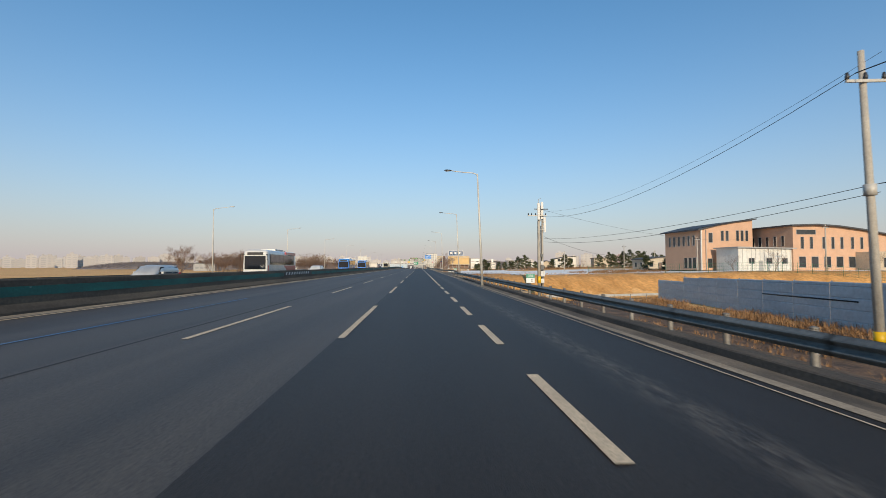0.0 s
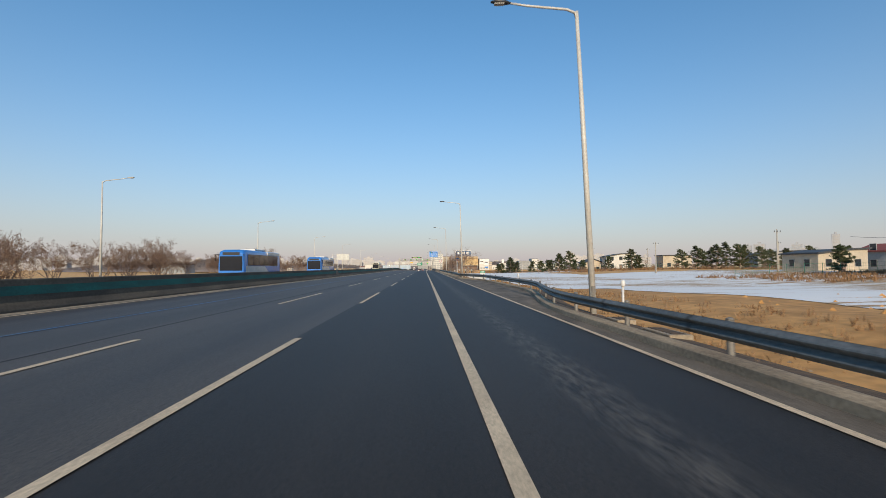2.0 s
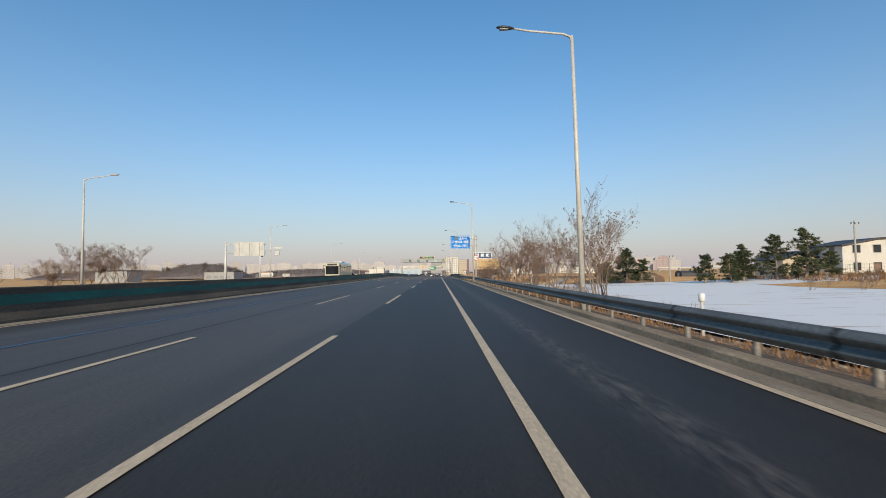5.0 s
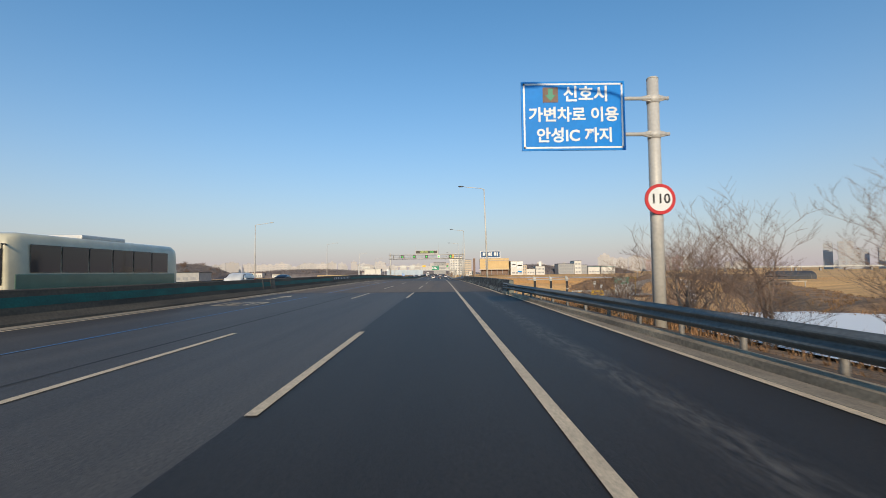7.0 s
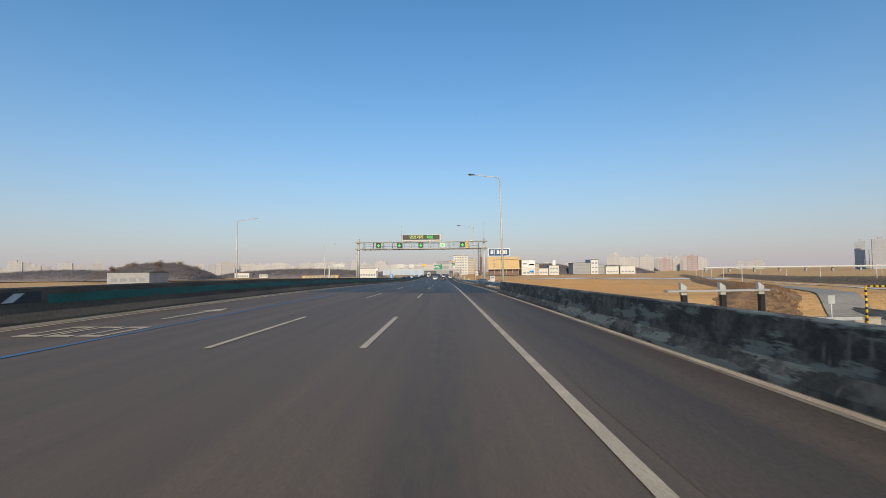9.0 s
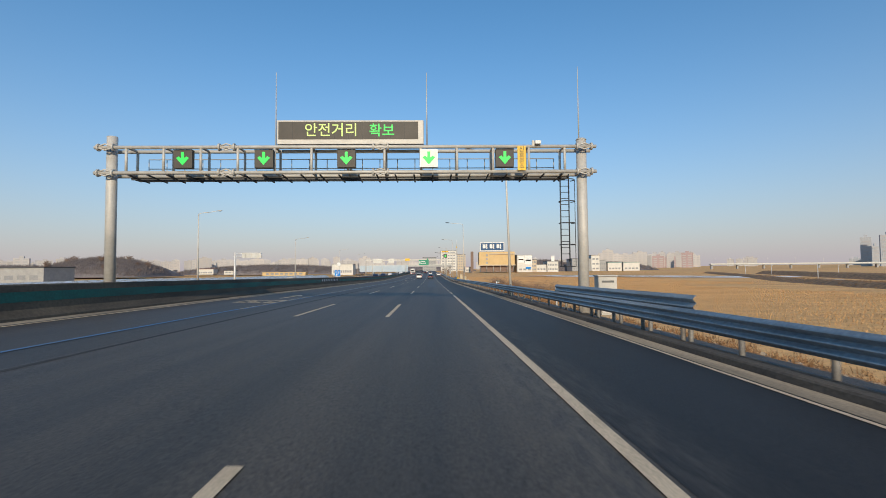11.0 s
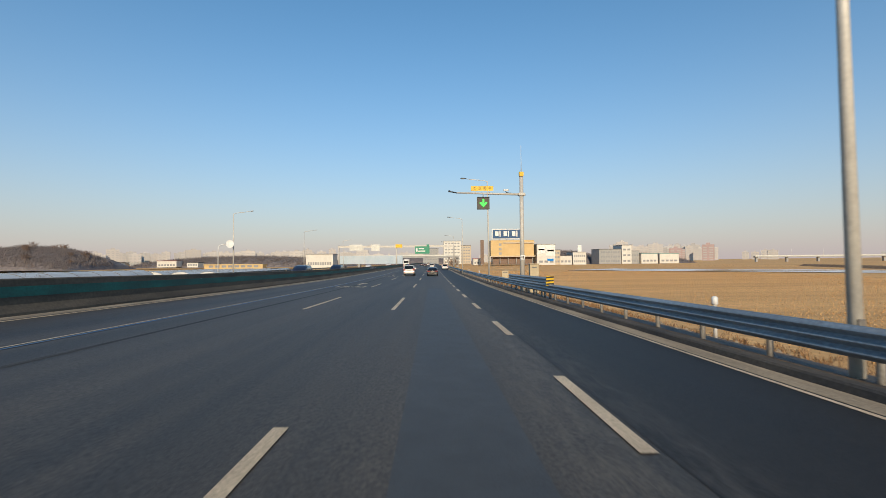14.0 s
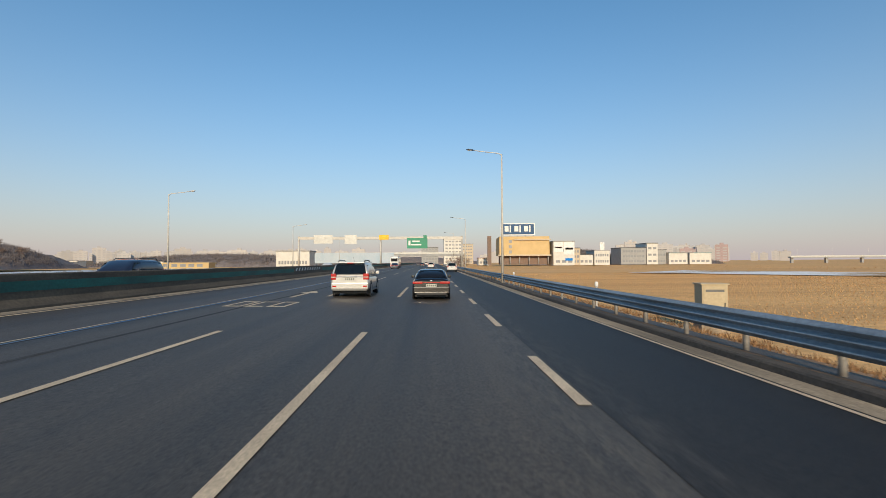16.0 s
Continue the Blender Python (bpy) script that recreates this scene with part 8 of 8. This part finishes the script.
def sedan(x, y, paint, label, turn=0.0, z=None, low=1.47):
    ob = thing("car", (x, y, (gz(x, y) if z is None else z)), turn, label, "car")
    k = low / 1.47
    part("body", loft([(0.0, 0.36, 0.92, 0.83, 0.04), (0.06, 0.28, 1.00, 0.90, 0.06), (0.5, 0.22, 1.03, 0.93, 0.08), (1.2, 0.20, 1.00, 0.93, 0.07), (3.3, 0.20, 0.96, 0.93, 0.07), (4.3, 0.22, 0.86, 0.91, 0.09), (4.8, 0.28, 0.74, 0.85, 0.1), (4.92, 0.36, 0.66, 0.76, 0.1)], 28, 5.0), paint, ob)
    part("cabin", loft([(0.55, 0.90, 1.00, 0.80, 0.1), (0.95, 0.90, 1.24 * k, 0.80, 0.16), (1.4, 0.90, 1.42 * k, 0.80, 0.2), (2.2, 0.90, 1.47 * k, 0.80, 0.2), (2.8, 0.90, 1.42 * k, 0.80, 0.2), (3.4, 0.90, 1.16 * k, 0.80, 0.16), (3.8, 0.90, 0.96, 0.80, 0.1)], 28, 5.0), paint, ob)
    bm = bmesh.new()
    vs = [bm.verts.new(v) for v in ((-0.70, 0.60, 1.035), (0.70, 0.60, 1.035), (0.57, 1.34, 1.405 * k), (-0.57, 1.34, 1.405 * k))]
    bm.faces.new(vs)
    bmesh.ops.solidify(bm, geom=bm.faces, thickness=0.03)
    part("rear_screen", bm, CAR_GLASS, ob, "dark sloping rear window")
    for s in (-1, 1):
        for y0, y1, t0, t1 in ((1.05, 1.95, 1.38, 1.95), (2.03, 3.3, 2.03, 2.85)):
            bm = bmesh.new()
            xb, xt = s * 0.835, s * 0.67
            vs = [bm.verts.new(v) for v in ((xb, y0, 1.0), (xb, y1, 1.0), (xt, t1, 1.36 * k), (xt, t0, 1.36 * k))]
            bm.faces.new(vs)
            bmesh.ops.solidify(bm, geom=bm.faces, thickness=0.02 * s)
            part("side_window", bm, CAR_GLASS, ob)
        part("mirror", box(bmesh.new(), min(s * 0.9, s * 1.07), max(s * 0.9, s * 1.07), 2.95, 3.08, 0.98, 1.12, 0.03), paint, ob)
        part("tail_lamp", box(bmesh.new(), min(s * 0.42, s * 0.9), max(s * 0.42, s * 0.9), -0.025, 0.22, 0.78, 0.89, 0.03), TAIL, ob, "wide red tail lamp")
        part("exhaust", tube(bmesh.new(), [(s * 0.58, -0.03, 0.30), (s * 0.58, 0.2, 0.30)], 0.06, 12), CHROME, ob)
        for yy in (0.98, 3.85):
            wheel(ob, s * 0.81, yy, 0.33, 0.23)
            part("wheel_arch", tube(bmesh.new(), [(s * 0.87, yy, 0.33), (s * 0.935, yy, 0.33)], 0.39, 24), TRIM, ob)
    part("light_bar", box(bmesh.new(), -0.42, 0.42, -0.03, 0.02, 0.83, 0.86, 0.006), TAIL, ob, "red strip joining the tail lamps")
    part("badge", box(bmesh.new(), -0.05, 0.05, -0.035, -0.02, 0.90, 0.95, 0.01), CHROME, ob)
    bu = part("rear_bumper", box(bmesh.new(), -0.90, 0.90, -0.06, 0.3, 0.32, 0.66, 0.07), paint, ob)
    part("diffuser", box(bmesh.new(), -0.72, 0.72, -0.065, 0.2, 0.24, 0.36, 0.03), TRIM, bu)
    part("chrome_strip", box(bmesh.new(), -0.8, 0.8, -0.07, -0.05, 0.37, 0.39), CHROME, bu)
    plate_bars(ob, -0.03, 0.70)
    part("underbody", box(bmesh.new(), -0.78, 0.78, 0.2, 4.6, 0.15, 0.4), TRIM, ob)
    return ob


def bus(x, y, paints, label, toward=True, length=11.6, swoosh=None):
    """A coach; toward: its front faces the camera. The body runs from y to y + length."""
    top, low, band = paints
    z = gz(max(x, -15), y)
    ob = thing("bus", (x, y + length / 2, z), 180 if not toward else 0, label, "bus")
    h = length / 2
    part("body", loft([(-h, 0.45, 3.0, 1.18, 0.05), (-h + 0.12, 0.36, 3.3, 1.24, 0.06), (-h + 0.7, 0.32, 3.42, 1.25, 0.05), (h - 0.4, 0.32, 3.42, 1.25, 0.05), (h - 0.05, 0.4, 3.3, 1.23, 0.06), (h, 0.5, 3.1, 1.18, 0.06)], 32, 9.0), top, ob)
    part("skirt", box(bmesh.new(), -1.262, 1.262, -h + 0.35, h - 0.3, 0.34, 1.78, 0.02), low, ob, "coloured lower side panels")
    if band:
        part("roof_band", box(bmesh.new(), -1.262, 1.262, h * 0.2, h - 0.3, 3.0, 3.32, 0.02), band, ob)
        bm = bmesh.new()
        for s in (-1, 1):
            vs = [bm.verts.new((s * 1.268, a, b)) for a, b in ((-h + 0.45, 1.78), (-h + 6.0, 1.78), (-h + 9.0, 0.45), (-h + 0.45, 0.45))]
            bm.faces.new(vs)
        part("slanted_stripe", bm, swoosh or band, ob)
    for s in (-1, 1):
        n = 6
        for i in range(n):
            a = -h + 1.0 + (length - 2.0) * i / n
            b = a + (length - 2.0) / n - 0.08
            part("side_window", box(bmesh.new(), min(s * 1.245, s * 1.275), max(s * 1.245, s * 1.275), a, b, 1.84, 2.96, 0.01), CAR_GLASS, ob)
        for yy in (-h + 2.4, h - 3.2):
            wheel(ob, s * 1.08, yy, 0.5, 0.32)
            part("wheel_arch", tube(bmesh.new(), [(s * 1.2, yy, 0.5), (s * 1.272, yy, 0.5)], 0.6, 24), TRIM, ob)
        part("mirror_arm", tube(bmesh.new(), [(s * 1.1, -h + 0.1, 2.9), (s * 1.35, -h - 0.35, 2.9), (s * 1.35, -h - 0.35, 2.3)], 0.04, 6), TRIM, ob)
    part("windscreen", box(bmesh.new(), -1.08, 1.08, -h - 0.035, -h + 0.2, 1.35, 2.75, 0.04), CAR_GLASS, ob, "tall dark windscreen")
    part("front_panel", box(bmesh.new(), -1.1, 1.1, -h - 0.03, -h + 0.15, 0.5, 1.3, 0.04), top, ob)
    part("destination_board", box(bmesh.new(), -0.8, 0.8, -h - 0.04, -h + 0.1, 2.86, 3.14, 0.01), TRIM, ob)
    for s in (-1, 1):
        part("headlamp", box(bmesh.new(), min(s * 0.7, s * 1.05), max(s * 0.7, s * 1.05), -h - 0.045, -h, 0.72, 0.9, 0.02), LAMP_GLASS, ob)
    part("rear_window", box(bmesh.new(), -0.95, 0.95, h - 0.12, h + 0.025, 1.9, 2.8, 0.03), CAR_GLASS, ob)
    for s in (-1, 1):
        part("tail_lamp", box(bmesh.new(), min(s * 0.95, s * 1.12), max(s * 0.95, s * 1.12), h - 0.1, h + 0.03, 0.8, 1.4, 0.02), TAIL, ob)
    part("engine_grille", box(bmesh.new(), -0.7, 0.7, h - 0.1, h + 0.028, 0.9, 1.5, 0.02), TRIM_GREY, ob)
    part("roof_unit", box(bmesh.new(), -0.8, 0.8, -1.5, 1.6, 3.4, 3.6, 0.06), WHITE_STEEL, ob)
    return ob


# same way, ahead
sedan(-0.12, 520.9, CAR_BLACK, "black saloon car seen from behind in the lane ahead")
suv(-4.2, 522.0, CAR_SILVER, "silver estate car seen from behind in the next lane")
suv(3.95, 592, CAR_WHITE, "white car far ahead in the outer lane")
suv(-0.2, 640, CAR_WHITE, "white van-like car far ahead in the lane")
sedan(-9.6, 622, CAR_NAVY, "dark saloon far ahead")
bus(-11.0, 640, (CAR_WHITE, CAR_RED, None), "white and red coach far ahead", toward=False, length=11)
sedan(-4.0, 700, CAR_BLACK, "dark saloon far ahead")
sedan(-7.2, 760, CAR_NAVY, "dark saloon far ahead")
suv(-3.4, 820, CAR_SILVER, "pale car far ahead")
# oncoming, beyond the median
bus(-17.0, 50.9, (CAR_WHITE, CAR_RED, CAR_RED), "red and white coach on the opposite carriageway", swoosh=CAR_WHITE)
bus(-17.6, 113.3, (CAR_BLUE, CAR_BLUE, CAR_WHITE), "white and blue coach on the opposite carriageway")
bus(-17.6, 148.4, (CAR_BLUE, CAR_BLUE, CAR_WHITE), "white and blue coach on the opposite carriageway")
bus(-17.0, 246.0, (CAR_CREAM, CAR_GREEN, None), "cream and green coach on the opposite carriageway")
for x, y, f, p, lab in ((-20.6, 36.0, suv, CAR_SILVER, "pale car on the opposite carriageway"), (-17.4, 80.0, suv, CAR_WHITE, "white car on the opposite carriageway"), (-20.8, 276.0, suv, CAR_WHITE, "white estate car on the opposite carriageway"),
                        (-17.5, 500.0, suv, CAR_NAVY, "dark estate car on the opposite carriageway"), (-17.4, 523.0, suv, CAR_NAVY, "dark car on the opposite carriageway"), (-20.5, 590.0, sedan, CAR_WHITE, "white car on the opposite carriageway"), (-17.5, 628.0, suv, CAR_WHITE, "white car on the opposite carriageway"), (-24.0, 300.0, sedan, CAR_BLACK, "dark car on the opposite carriageway")):
    f(x, y + 4.9, p, lab, 180, gz(-15, y))
